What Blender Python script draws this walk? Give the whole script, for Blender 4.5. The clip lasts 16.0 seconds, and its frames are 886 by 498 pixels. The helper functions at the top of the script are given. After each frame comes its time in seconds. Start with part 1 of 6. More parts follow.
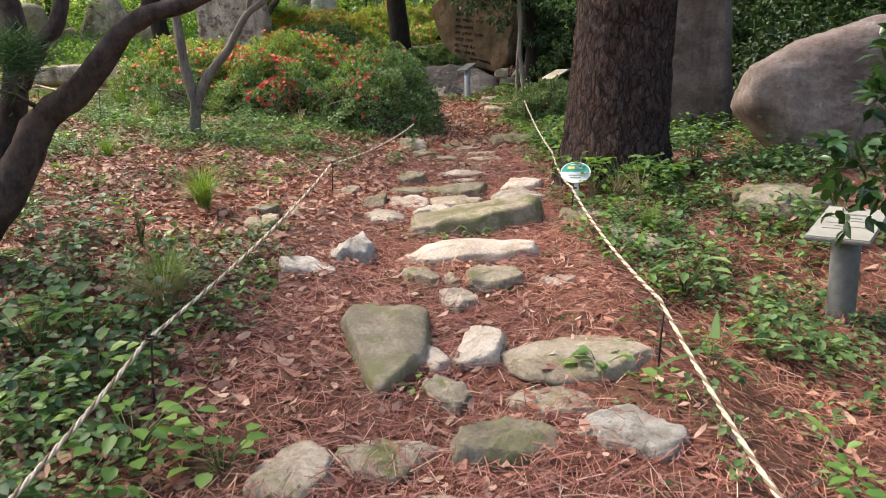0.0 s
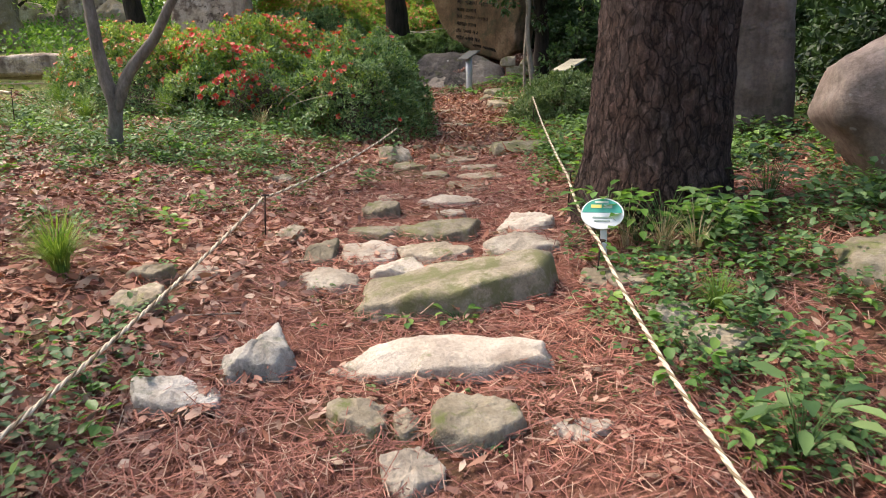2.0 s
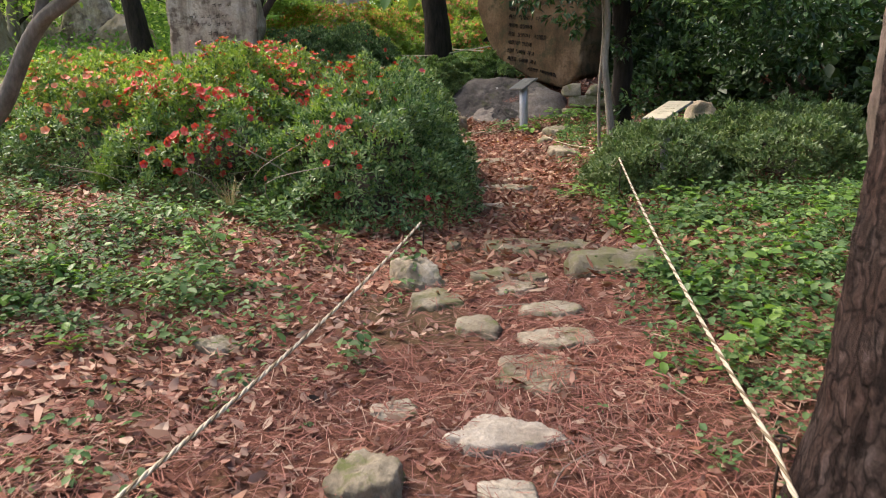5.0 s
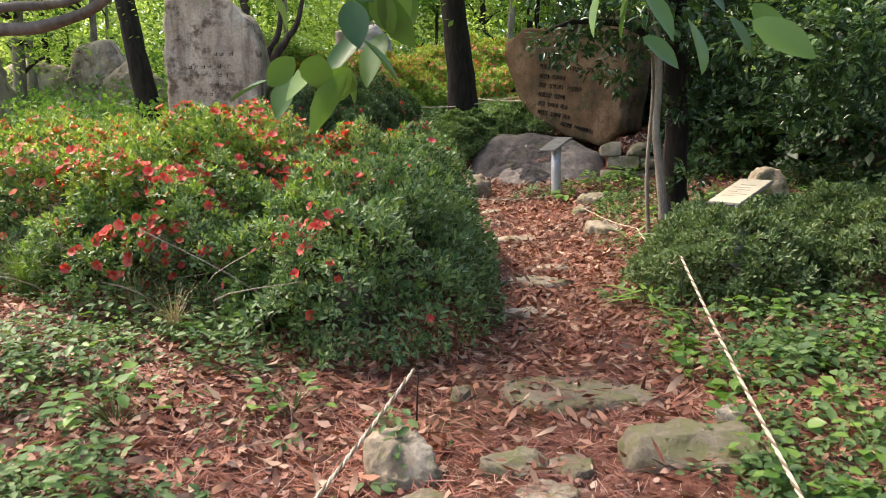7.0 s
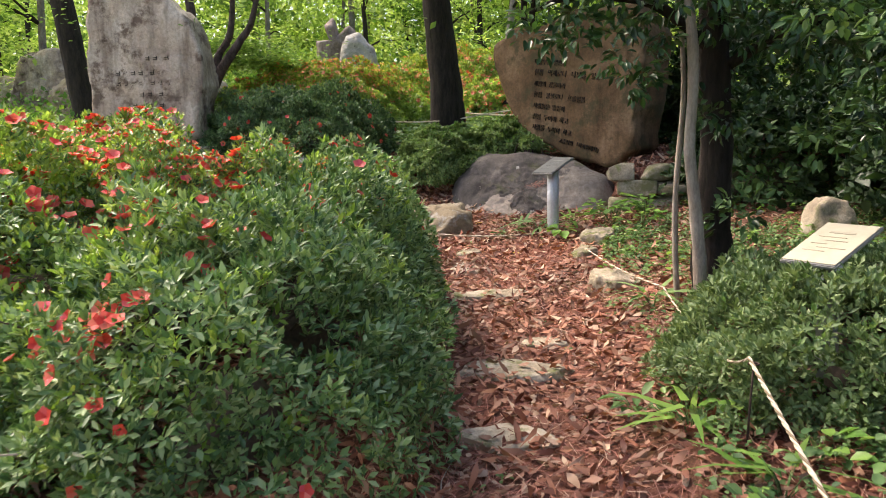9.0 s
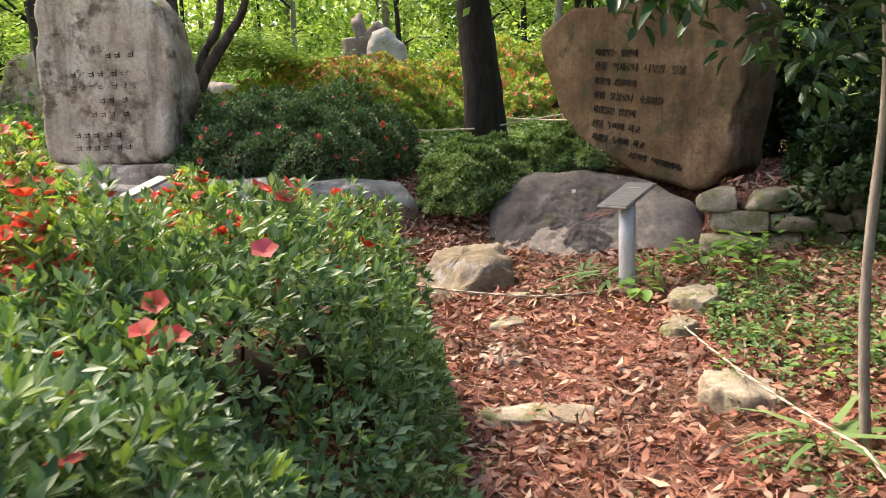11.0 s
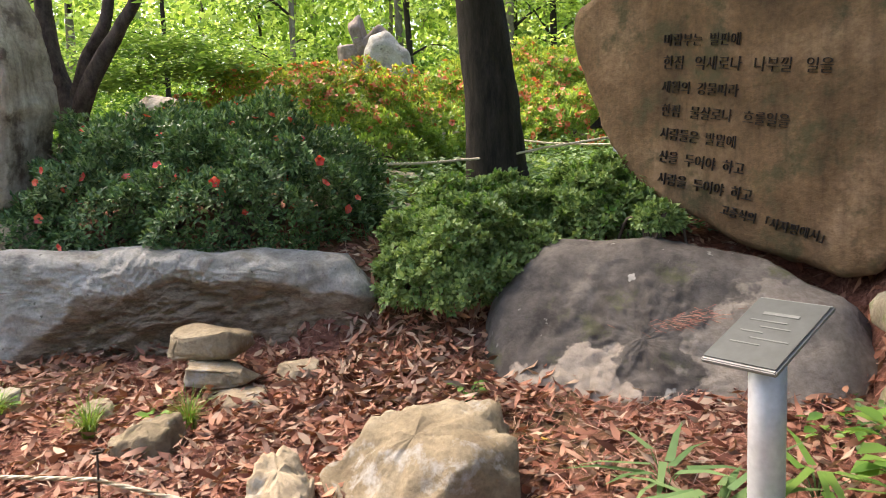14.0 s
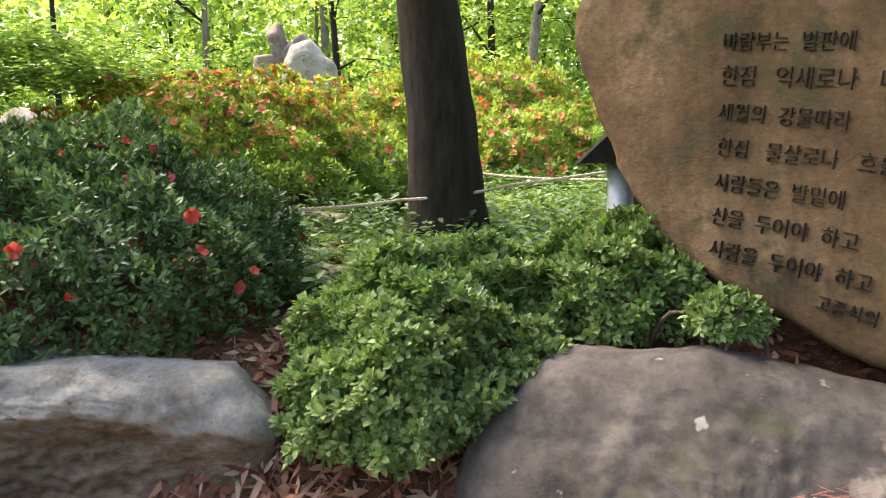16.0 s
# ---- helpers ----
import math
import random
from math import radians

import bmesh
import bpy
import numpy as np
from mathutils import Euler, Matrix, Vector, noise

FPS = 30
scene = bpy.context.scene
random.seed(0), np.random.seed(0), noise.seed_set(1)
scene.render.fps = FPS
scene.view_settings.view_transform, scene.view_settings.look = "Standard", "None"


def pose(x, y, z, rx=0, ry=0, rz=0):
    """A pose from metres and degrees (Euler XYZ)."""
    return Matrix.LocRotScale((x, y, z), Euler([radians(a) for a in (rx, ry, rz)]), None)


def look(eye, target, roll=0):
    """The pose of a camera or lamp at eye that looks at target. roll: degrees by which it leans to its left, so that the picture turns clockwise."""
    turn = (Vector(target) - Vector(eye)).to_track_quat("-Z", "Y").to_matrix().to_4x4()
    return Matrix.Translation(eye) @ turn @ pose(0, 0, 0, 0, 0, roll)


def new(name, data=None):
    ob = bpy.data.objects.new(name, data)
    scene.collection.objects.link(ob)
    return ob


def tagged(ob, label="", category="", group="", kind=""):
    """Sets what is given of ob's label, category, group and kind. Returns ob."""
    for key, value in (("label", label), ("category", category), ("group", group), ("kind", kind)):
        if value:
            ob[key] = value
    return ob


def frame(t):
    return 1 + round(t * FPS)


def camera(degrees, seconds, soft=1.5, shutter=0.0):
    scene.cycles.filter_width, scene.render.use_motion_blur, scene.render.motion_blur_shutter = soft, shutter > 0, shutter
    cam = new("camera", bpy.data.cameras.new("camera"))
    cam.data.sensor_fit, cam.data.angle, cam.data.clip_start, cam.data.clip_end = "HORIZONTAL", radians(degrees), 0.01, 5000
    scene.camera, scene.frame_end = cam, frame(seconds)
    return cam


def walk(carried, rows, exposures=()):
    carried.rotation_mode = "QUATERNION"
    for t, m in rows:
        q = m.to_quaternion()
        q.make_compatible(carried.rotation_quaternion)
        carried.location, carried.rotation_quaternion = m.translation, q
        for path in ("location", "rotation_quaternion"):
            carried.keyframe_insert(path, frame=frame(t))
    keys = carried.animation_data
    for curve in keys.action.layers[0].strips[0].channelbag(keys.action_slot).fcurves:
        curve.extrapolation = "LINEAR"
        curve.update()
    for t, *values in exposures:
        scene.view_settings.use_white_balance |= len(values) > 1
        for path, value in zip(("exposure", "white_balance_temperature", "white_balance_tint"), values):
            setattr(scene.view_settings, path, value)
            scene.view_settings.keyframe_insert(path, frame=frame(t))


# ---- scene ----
cam = camera(60.3, 16.0, soft=1.0, shutter=0.2)
METRES, EYE, TILT, LEAN, TURN = 15.08, 1.45, 3.0, 1.0, 0.0
ROWS = [
    (0.0, 0.0, 0.0, 0.0, -0.04, -15.1, 0.17),
    (0.5, 0.0027, 0.0245, 0.0043, -0.25, -15.51, 0.11),
    (1.0, 0.0072, 0.0511, 0.0028, -0.07, -15.82, 0.2),
    (1.5, 0.0098, 0.0824, 0.0024, 0.38, -16.07, 0.3),
    (2.0, 0.0137, 0.1155, 0.0006, 0.69, -16.18, 0.36),
    (2.5, 0.0114, 0.147, 0.0053, 1.06, -16.19, 0.36),
    (3.0, 0.0046, 0.1808, 0.0119, 1.4, -16.16, 0.35),
    (3.5, 0.0064, 0.2133, 0.0105, 1.6, -16.19, 0.4),
    (4.0, 0.008, 0.2426, 0.0109, 2.1, -16.14, 0.47),
    (6.5, 0.012, 0.3826, 0.0238, 6.44, -13.76, 0.79),
    (7.0, 0.0118, 0.4037, 0.0257, 6.44, -12.81, 0.76),
    (7.5, 0.0105, 0.4365, 0.0263, 6.42, -12.41, 0.72),
    (8.0, 0.0196, 0.4718, 0.0219, 6.42, -12.14, 0.85),
    (8.5, 0.021, 0.5022, 0.0171, 6.55, -11.76, 0.87),
    (9.0, 0.0212, 0.5369, 0.0163, 6.81, -11.45, 0.77),
    (9.5, 0.0248, 0.5729, 0.0192, 7.29, -11.33, 0.86),
    (10.0, 0.0172, 0.6098, 0.0189, 8.19, -11.28, 1.03),
    (12.5, 0.0062, 0.7829, 0.018, 12.03, -11.16, 1.87),
    (13.0, 0.0024, 0.8176, 0.0206, 12.39, -10.73, 1.91),
    (13.5, 0.0029, 0.8496, 0.0214, 12.47, -10.36, 1.9),
    (14.0, 0.001, 0.8773, 0.0173, 12.4, -10.11, 1.96),
    (14.5, -0.0014, 0.9129, 0.0158, 12.21, -10.06, 1.89),
    (15.0, -0.005, 0.9411, 0.0182, 11.75, -10.02, 1.83),
    (15.5, -0.0191, 0.9647, 0.0226, 10.41, -9.86, 1.62),
    (16.0, -0.027, 0.9852, 0.0211, 7.01, -8.89, 0.9),
]
walk(cam, [(t, pose(0, 0, EYE, TILT, LEAN, TURN) @ pose(METRES * x, METRES * y, METRES * z, 90 + pitch, roll, yaw)) for t, x, y, z, yaw, pitch, roll in ROWS],
     exposures=[(0.0, 1.2, 7000, 14), (4.0, 1.15, 7000, 14), (6.5, 1.42, 7050, 15), (8.5, 1.6, 7150, 16), (10.0, 1.72, 7250, 16), (12.0, 1.82, 7350, 16), (14.0, 2.0, 7350, 15), (16.0, 2.38, 7400, 15)])

# ---- light ----
world = bpy.data.worlds.new("world")
scene.world = world
world.use_nodes = True
wn = world.node_tree
sky = wn.nodes.new("ShaderNodeTexSky")
sky.sky_type = "NISHITA"
sky.sun_disc = False
sky.sun_elevation = radians(52)
sky.sun_rotation = radians(-66)
sky.air_density, sky.dust_density, sky.ozone_density = 1.0, 3.0, 1.0
wn.links.new(sky.outputs[0], wn.nodes["Background"].inputs[0])
wn.nodes["Background"].inputs[1].default_value = 0.15
sun = new("sun", bpy.data.lights.new("sun", "SUN"))
sun.data.energy, sun.data.angle, sun.data.color = 2.2, radians(20), (1.0, 0.94, 0.84)
sun.matrix_world = look((-27, 12, 46), (0, 0, 0))

# ---- materials ----


def nodes_of(name):
    m = bpy.data.materials.new(name)
    m.use_nodes = True
    nt = m.node_tree
    return m, nt, nt.nodes["Principled BSDF"], nt.nodes["Material Output"]


def ramp(nt, fac, stops):
    r = nt.nodes.new("ShaderNodeValToRGB")
    el = r.color_ramp.elements
    while len(el) < len(stops):
        el.new(0.5)
    for e, (p, c) in zip(el, stops):
        e.position, e.color = p, (*c, 1)
    nt.links.new(fac, r.inputs[0])
    return r.outputs[0]


def noise_tex(nt, vec, scale, detail=6.0, rough=0.6, kind="ShaderNodeTexNoise"):
    n = nt.nodes.new(kind)
    n.inputs["Scale"].default_value = scale
    if kind == "ShaderNodeTexNoise":
        n.inputs["Detail"].default_value = detail
        n.inputs["Roughness"].default_value = rough
    nt.links.new(vec, n.inputs["Vector"])
    return n.outputs[0]


def mix_col(nt, fac, a, b, mode="MIX"):
    m = nt.nodes.new("ShaderNodeMix")
    m.data_type, m.blend_type = "RGBA", mode
    for sock, v in ((m.inputs[0], fac), (m.inputs[6], a), (m.inputs[7], b)):
        if isinstance(v, (int, float)):
            sock.default_value = v
        elif isinstance(v, tuple):
            sock.default_value = (*v, 1)
        else:
            nt.links.new(v, sock)
    return m.outputs[2]


def bump_to(nt, bsdf, heights, strength, dist):
    prev = None
    for h, s, d in zip(heights, strength, dist):
        b = nt.nodes.new("ShaderNodeBump")
        b.inputs["Strength"].default_value, b.inputs["Distance"].default_value = s, d
        nt.links.new(h, b.inputs["Height"])
        if prev:
            nt.links.new(prev, b.inputs["Normal"])
        prev = b.outputs[0]
    nt.links.new(prev, bsdf.inputs["Normal"])


def stone_mat(name, dark, mid, light, moss=None, moss_amount=0.5, scale=3.0, vary=True, lichen=None, streak=0.0):
    m, nt, b, _ = nodes_of(name)
    geo = nt.nodes.new("ShaderNodeNewGeometry")
    pos = geo.outputs["Position"]
    big = noise_tex(nt, pos, scale, 8, 0.65)
    fine = noise_tex(nt, pos, scale * 14, 6, 0.7)
    col = ramp(nt, big, [(0.3, dark), (0.5, mid), (0.72, light)])
    spots = ramp(nt, fine, [(0.3, (0.6, 0.6, 0.6)), (0.55, (1, 1, 1)), (0.75, (1.25, 1.22, 1.15))])
    col = mix_col(nt, 0.8, col, spots, "MULTIPLY")
    if vary:
        info = nt.nodes.new("ShaderNodeObjectInfo")
        tone = ramp(nt, info.outputs["Random"], [(0.0, (0.72, 0.72, 0.68)), (0.5, (1, 0.98, 0.95)), (1.0, (1.25, 1.22, 1.2))])
        col = mix_col(nt, 1.0, col, tone, "MULTIPLY")
    if moss:
        patch = noise_tex(nt, pos, scale * 1.7, 5, 0.7)
        f = ramp(nt, patch, [(0.62 - 0.25 * moss_amount, (0, 0, 0)), (0.72 - 0.2 * moss_amount, (1, 1, 1))])
        col = mix_col(nt, f, col, moss)
    if streak:
        mp = nt.nodes.new("ShaderNodeMapping")
        mp.inputs["Scale"].default_value = (1, 1, 0.12)
        nt.links.new(pos, mp.inputs[0])
        run = noise_tex(nt, mp.outputs[0], 7.0, 6, 0.6)
        col = mix_col(nt, streak, col, ramp(nt, run, [(0.35, (0.45, 0.42, 0.40)), (0.52, (1, 1, 1)), (0.7, (1.2, 1.16, 1.12))]), "MULTIPLY")
    if lichen:
        spot = noise_tex(nt, pos, scale * 5, 3, 0.5)
        f = ramp(nt, spot, [(0.68, (0, 0, 0)), (0.72, (1, 1, 1))])
        col = mix_col(nt, f, col, lichen)
    nt.links.new(col, b.inputs["Base Color"])
    b.inputs["Roughness"].default_value = 0.88
    b.inputs["Specular IOR Level"].default_value = 0.25
    bump_to(nt, b, [big, fine], [0.5, 0.6], [0.05, 0.012])
    return m


def leaf_mat(name, cols, rough=0.5, trans=0.3, spec=0.35):
    m, nt, b, out = nodes_of(name)
    geo = nt.nodes.new("ShaderNodeNewGeometry")
    n = len(cols)
    col = ramp(nt, geo.outputs["Random Per Island"], [(i / max(1, n - 1), c) for i, c in enumerate(cols)])
    var = noise_tex(nt, geo.outputs["Position"], 1.1, 3, 0.5)
    tone = ramp(nt, var, [(0.3, (0.75, 0.8, 0.8)), (0.7, (1.2, 1.15, 1.0))])
    col = mix_col(nt, 1.0, col, tone, "MULTIPLY")
    nt.links.new(col, b.inputs["Base Color"])
    b.inputs["Roughness"].default_value = rough
    b.inputs["Specular IOR Level"].default_value = spec
    if trans:
        t = nt.nodes.new("ShaderNodeBsdfTranslucent")
        nt.links.new(mix_col(nt, 1.0, col, (1.2, 1.22, 0.7), "MULTIPLY"), t.inputs[0])
        s = nt.nodes.new("ShaderNodeMixShader")
        s.inputs[0].default_value = trans
        nt.links.new(b.outputs[0], s.inputs[1])
        nt.links.new(t.outputs[0], s.inputs[2])
        nt.links.new(s.outputs[0], out.inputs[0])
    return m


def plain_mat(name, col, rough=0.5, metal=0.0, vary=0.25, scale=12.0, bump=0.2):
    m, nt, b, _ = nodes_of(name)
    geo = nt.nodes.new("ShaderNodeNewGeometry")
    n = noise_tex(nt, geo.outputs["Position"], scale, 7, 0.65)
    lo = tuple(c * (1 - vary) for c in col)
    hi = tuple(min(1, c * (1 + vary)) for c in col)
    nt.links.new(ramp(nt, n, [(0.3, lo), (0.7, hi)]), b.inputs["Base Color"])
    b.inputs["Roughness"].default_value, b.inputs["Metallic"].default_value = rough, metal
    bump_to(nt, b, [n], [bump], [0.01])
    return m


def bark_mat(name, dark, light, scale=9.0, stretch=0.25, bump=0.03):
    m, nt, b, _ = nodes_of(name)
    geo = nt.nodes.new("ShaderNodeNewGeometry")
    mp = nt.nodes.new("ShaderNodeMapping")
    mp.inputs["Scale"].default_value = (1, 1, stretch)
    nt.links.new(geo.outputs["Position"], mp.inputs[0])
    n1 = noise_tex(nt, mp.outputs[0], scale, 8, 0.7)
    n2 = noise_tex(nt, mp.outputs[0], scale * 5, 6, 0.7)
    col = ramp(nt, n1, [(0.3, dark), (0.68, light)])
    col = mix_col(nt, 0.7, col, ramp(nt, n2, [(0.3, (0.55, 0.55, 0.55)), (0.7, (1.25, 1.2, 1.2))]), "MULTIPLY")
    nt.links.new(col, b.inputs["Base Color"])
    b.inputs["Roughness"].default_value = 0.92
    b.inputs["Specular IOR Level"].default_value = 0.2
    bump_to(nt, b, [n1, n2], [0.8, 0.6], [bump, bump * 0.3])
    return m


def ground_mat():
    m, nt, b, _ = nodes_of("litter_soil")
    geo = nt.nodes.new("ShaderNodeNewGeometry")
    pos = geo.outputs["Position"]
    n1 = noise_tex(nt, pos, 1.2, 6, 0.6)
    n2 = noise_tex(nt, pos, 35, 8, 0.75)
    col = ramp(nt, n2, [(0.32, (0.055, 0.024, 0.017)), (0.5, (0.18, 0.075, 0.052)), (0.68, (0.32, 0.16, 0.115))])
    col = mix_col(nt, ramp(nt, n1, [(0.5, (0, 0, 0)), (0.66, (0.6, 0.6, 0.6))]), col, (0.10, 0.085, 0.04))
    sep = nt.nodes.new("ShaderNodeSeparateXYZ")
    nt.links.new(pos, sep.inputs[0])
    # short grass of the lawn beyond the bank and the green forest floor far off
    wob = nt.nodes.new("ShaderNodeMath")
    wob.operation = "MULTIPLY_ADD"
    wob.inputs[1].default_value = 3.0
    nt.links.new(n1, wob.inputs[0])
    nt.links.new(sep.outputs[0], wob.inputs[2])
    mr = nt.nodes.new("ShaderNodeMapRange")
    mr.inputs[1].default_value, mr.inputs[2].default_value = -3.6, -4.6
    nt.links.new(wob.outputs[0], mr.inputs[0])
    col = mix_col(nt, mr.outputs[0], col, ramp(nt, n2, [(0.3, (0.13, 0.14, 0.045)), (0.7, (0.32, 0.30, 0.14))]))
    far = nt.nodes.new("ShaderNodeMapRange")
    far.inputs[1].default_value, far.inputs[2].default_value = 19.5, 23.0
    nt.links.new(sep.outputs[1], far.inputs[0])
    col = mix_col(nt, far.outputs[0], col, ramp(nt, n2, [(0.3, (0.07, 0.11, 0.03)), (0.7, (0.20, 0.26, 0.07))]))
    nt.links.new(col, b.inputs["Base Color"])
    b.inputs["Roughness"].default_value = 0.95
    b.inputs["Specular IOR Level"].default_value = 0.15
    bump_to(nt, b, [n1, n2], [0.4, 0.9], [0.05, 0.02])
    return m


SOIL = ground_mat()
STEP = stone_mat("path_stone", (0.17, 0.14, 0.10), (0.33, 0.28, 0.21), (0.50, 0.45, 0.37), (0.15, 0.16, 0.06), 0.35, 4.0)
MOSSY = stone_mat("mossy_stone", (0.14, 0.12, 0.09), (0.26, 0.225, 0.165), (0.40, 0.35, 0.28), (0.17, 0.165, 0.08), 0.7, 4.0)
PALE = stone_mat("pale_stone", (0.26, 0.21, 0.165), (0.43, 0.375, 0.31), (0.57, 0.52, 0.45), (0.22, 0.22, 0.12), 0.1, 4.0)
BUFF = stone_mat("buff_stone", (0.17, 0.13, 0.085), (0.30, 0.24, 0.165), (0.42, 0.36, 0.27), (0.33, 0.31, 0.28), 0.2, 3.0)
YELLOW = leaf_mat("yellow_leaf", [(0.7, 0.48, 0.08), (0.75, 0.55, 0.12)], 0.5, 0.2)
WHITE = stone_mat("lichen_stone", (0.22, 0.195, 0.17), (0.44, 0.41, 0.37), (0.64, 0.61, 0.57), (0.2, 0.2, 0.16), 0.3, 7.0)
ROCK_DARK = stone_mat("dark_rock", (0.06, 0.051, 0.046), (0.10, 0.087, 0.078), (0.19, 0.165, 0.145), (0.10, 0.10, 0.055), 0.25, 1.8, False, (0.33, 0.31, 0.28), 0.6)
LEDGE = stone_mat("ledge_rock", (0.19, 0.175, 0.155), (0.34, 0.32, 0.29), (0.46, 0.44, 0.41), (0.19, 0.165, 0.13), 0.2, 4.0, False, (0.11, 0.105, 0.09))
MONU = stone_mat("brown_monument_stone", (0.078, 0.047, 0.025), (0.165, 0.10, 0.052), (0.31, 0.20, 0.12), (0.085, 0.068, 0.034), 0.45, 2.0, False, None, 0.6)
MONU_GREY = stone_mat("grey_brown_monument_stone", (0.25, 0.185, 0.145), (0.48, 0.385, 0.31), (0.64, 0.56, 0.48), (0.16, 0.115, 0.09), 0.4, 2.2, False, None, 0.8)


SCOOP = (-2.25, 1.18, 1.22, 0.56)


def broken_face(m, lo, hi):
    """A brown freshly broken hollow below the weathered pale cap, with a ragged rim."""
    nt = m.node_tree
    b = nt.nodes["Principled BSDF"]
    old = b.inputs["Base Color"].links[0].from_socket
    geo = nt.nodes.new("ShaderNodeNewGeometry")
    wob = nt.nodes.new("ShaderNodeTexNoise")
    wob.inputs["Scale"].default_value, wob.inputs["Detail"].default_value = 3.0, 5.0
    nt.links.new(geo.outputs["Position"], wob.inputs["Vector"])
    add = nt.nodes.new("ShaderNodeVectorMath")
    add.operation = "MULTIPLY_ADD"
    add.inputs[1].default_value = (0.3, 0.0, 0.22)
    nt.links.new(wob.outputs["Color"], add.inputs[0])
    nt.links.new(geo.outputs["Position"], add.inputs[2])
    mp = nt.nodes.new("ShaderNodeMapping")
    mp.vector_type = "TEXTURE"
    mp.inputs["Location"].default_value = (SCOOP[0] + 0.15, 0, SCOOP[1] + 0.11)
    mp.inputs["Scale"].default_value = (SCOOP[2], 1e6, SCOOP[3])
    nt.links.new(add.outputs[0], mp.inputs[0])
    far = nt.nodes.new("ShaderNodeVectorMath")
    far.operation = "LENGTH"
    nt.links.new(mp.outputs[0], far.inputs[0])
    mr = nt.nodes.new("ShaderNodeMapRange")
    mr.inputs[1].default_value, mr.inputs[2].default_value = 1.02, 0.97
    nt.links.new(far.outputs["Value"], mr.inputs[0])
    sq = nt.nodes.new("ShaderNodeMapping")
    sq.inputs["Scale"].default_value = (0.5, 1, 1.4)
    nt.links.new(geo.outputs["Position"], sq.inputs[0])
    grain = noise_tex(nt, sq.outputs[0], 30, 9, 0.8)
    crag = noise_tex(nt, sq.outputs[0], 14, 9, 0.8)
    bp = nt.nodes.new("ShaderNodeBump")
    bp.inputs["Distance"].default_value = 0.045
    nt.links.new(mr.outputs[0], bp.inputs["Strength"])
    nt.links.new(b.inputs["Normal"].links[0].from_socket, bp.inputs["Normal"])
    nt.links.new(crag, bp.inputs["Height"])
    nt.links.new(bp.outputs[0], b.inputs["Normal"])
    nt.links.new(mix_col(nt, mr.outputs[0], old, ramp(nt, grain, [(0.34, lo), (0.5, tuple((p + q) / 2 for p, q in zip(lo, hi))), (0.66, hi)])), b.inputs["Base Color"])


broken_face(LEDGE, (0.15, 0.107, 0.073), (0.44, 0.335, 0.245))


def patch(m, centre, radius, lo, hi):
    """A freshly broken spot of another colour with a ragged rim."""
    nt = m.node_tree
    b = nt.nodes["Principled BSDF"]
    old = b.inputs["Base Color"].links[0].from_socket
    geo = nt.nodes.new("ShaderNodeNewGeometry")
    far = nt.nodes.new("ShaderNodeVectorMath")
    far.operation = "DISTANCE"
    far.inputs[1].default_value = centre
    nt.links.new(geo.outputs["Position"], far.inputs[0])
    n = noise_tex(nt, geo.outputs["Position"], 3.5, 4, 0.55)
    add = nt.nodes.new("ShaderNodeMath")
    add.operation = "MULTIPLY_ADD"
    add.inputs[1].default_value = 0.6
    nt.links.new(n, add.inputs[0])
    nt.links.new(far.outputs["Value"], add.inputs[2])
    mr = nt.nodes.new("ShaderNodeMapRange")
    mr.inputs[1].default_value, mr.inputs[2].default_value = radius + 0.31, radius + 0.29
    nt.links.new(add.outputs[0], mr.inputs[0])
    grain = noise_tex(nt, geo.outputs["Position"], 26, 8, 0.7)
    nt.links.new(mix_col(nt, mr.outputs[0], old, ramp(nt, grain, [(0.3, lo), (0.7, hi)])), b.inputs["Base Color"])


patch(ROCK_DARK, (-0.16, 16.78, 1.24), 0.36, (0.24, 0.195, 0.155), (0.38, 0.32, 0.265))
patch(ROCK_DARK, (0.85, 16.75, 1.45), 0.52, (0.14, 0.115, 0.095), (0.27, 0.235, 0.20))
BOULDER = stone_mat("pinkish_boulder", (0.14, 0.105, 0.09), (0.24, 0.185, 0.16), (0.35, 0.295, 0.265), (0.14, 0.115, 0.09), 0.25, 2.2, False, (0.33, 0.31, 0.29), 0.5)
# Darker copy of the boulder stone, with the shade put into its colour.
SHADED = stone_mat("shaded_standing_stone", (0.10, 0.072, 0.06), (0.165, 0.122, 0.103), (0.25, 0.20, 0.175), (0.09, 0.075, 0.06), 0.25, 2.2, False, None, 0.5)
CARVED = plain_mat("carved_letters", (0.022, 0.015, 0.011), 0.9, 0, 0.3, 40)


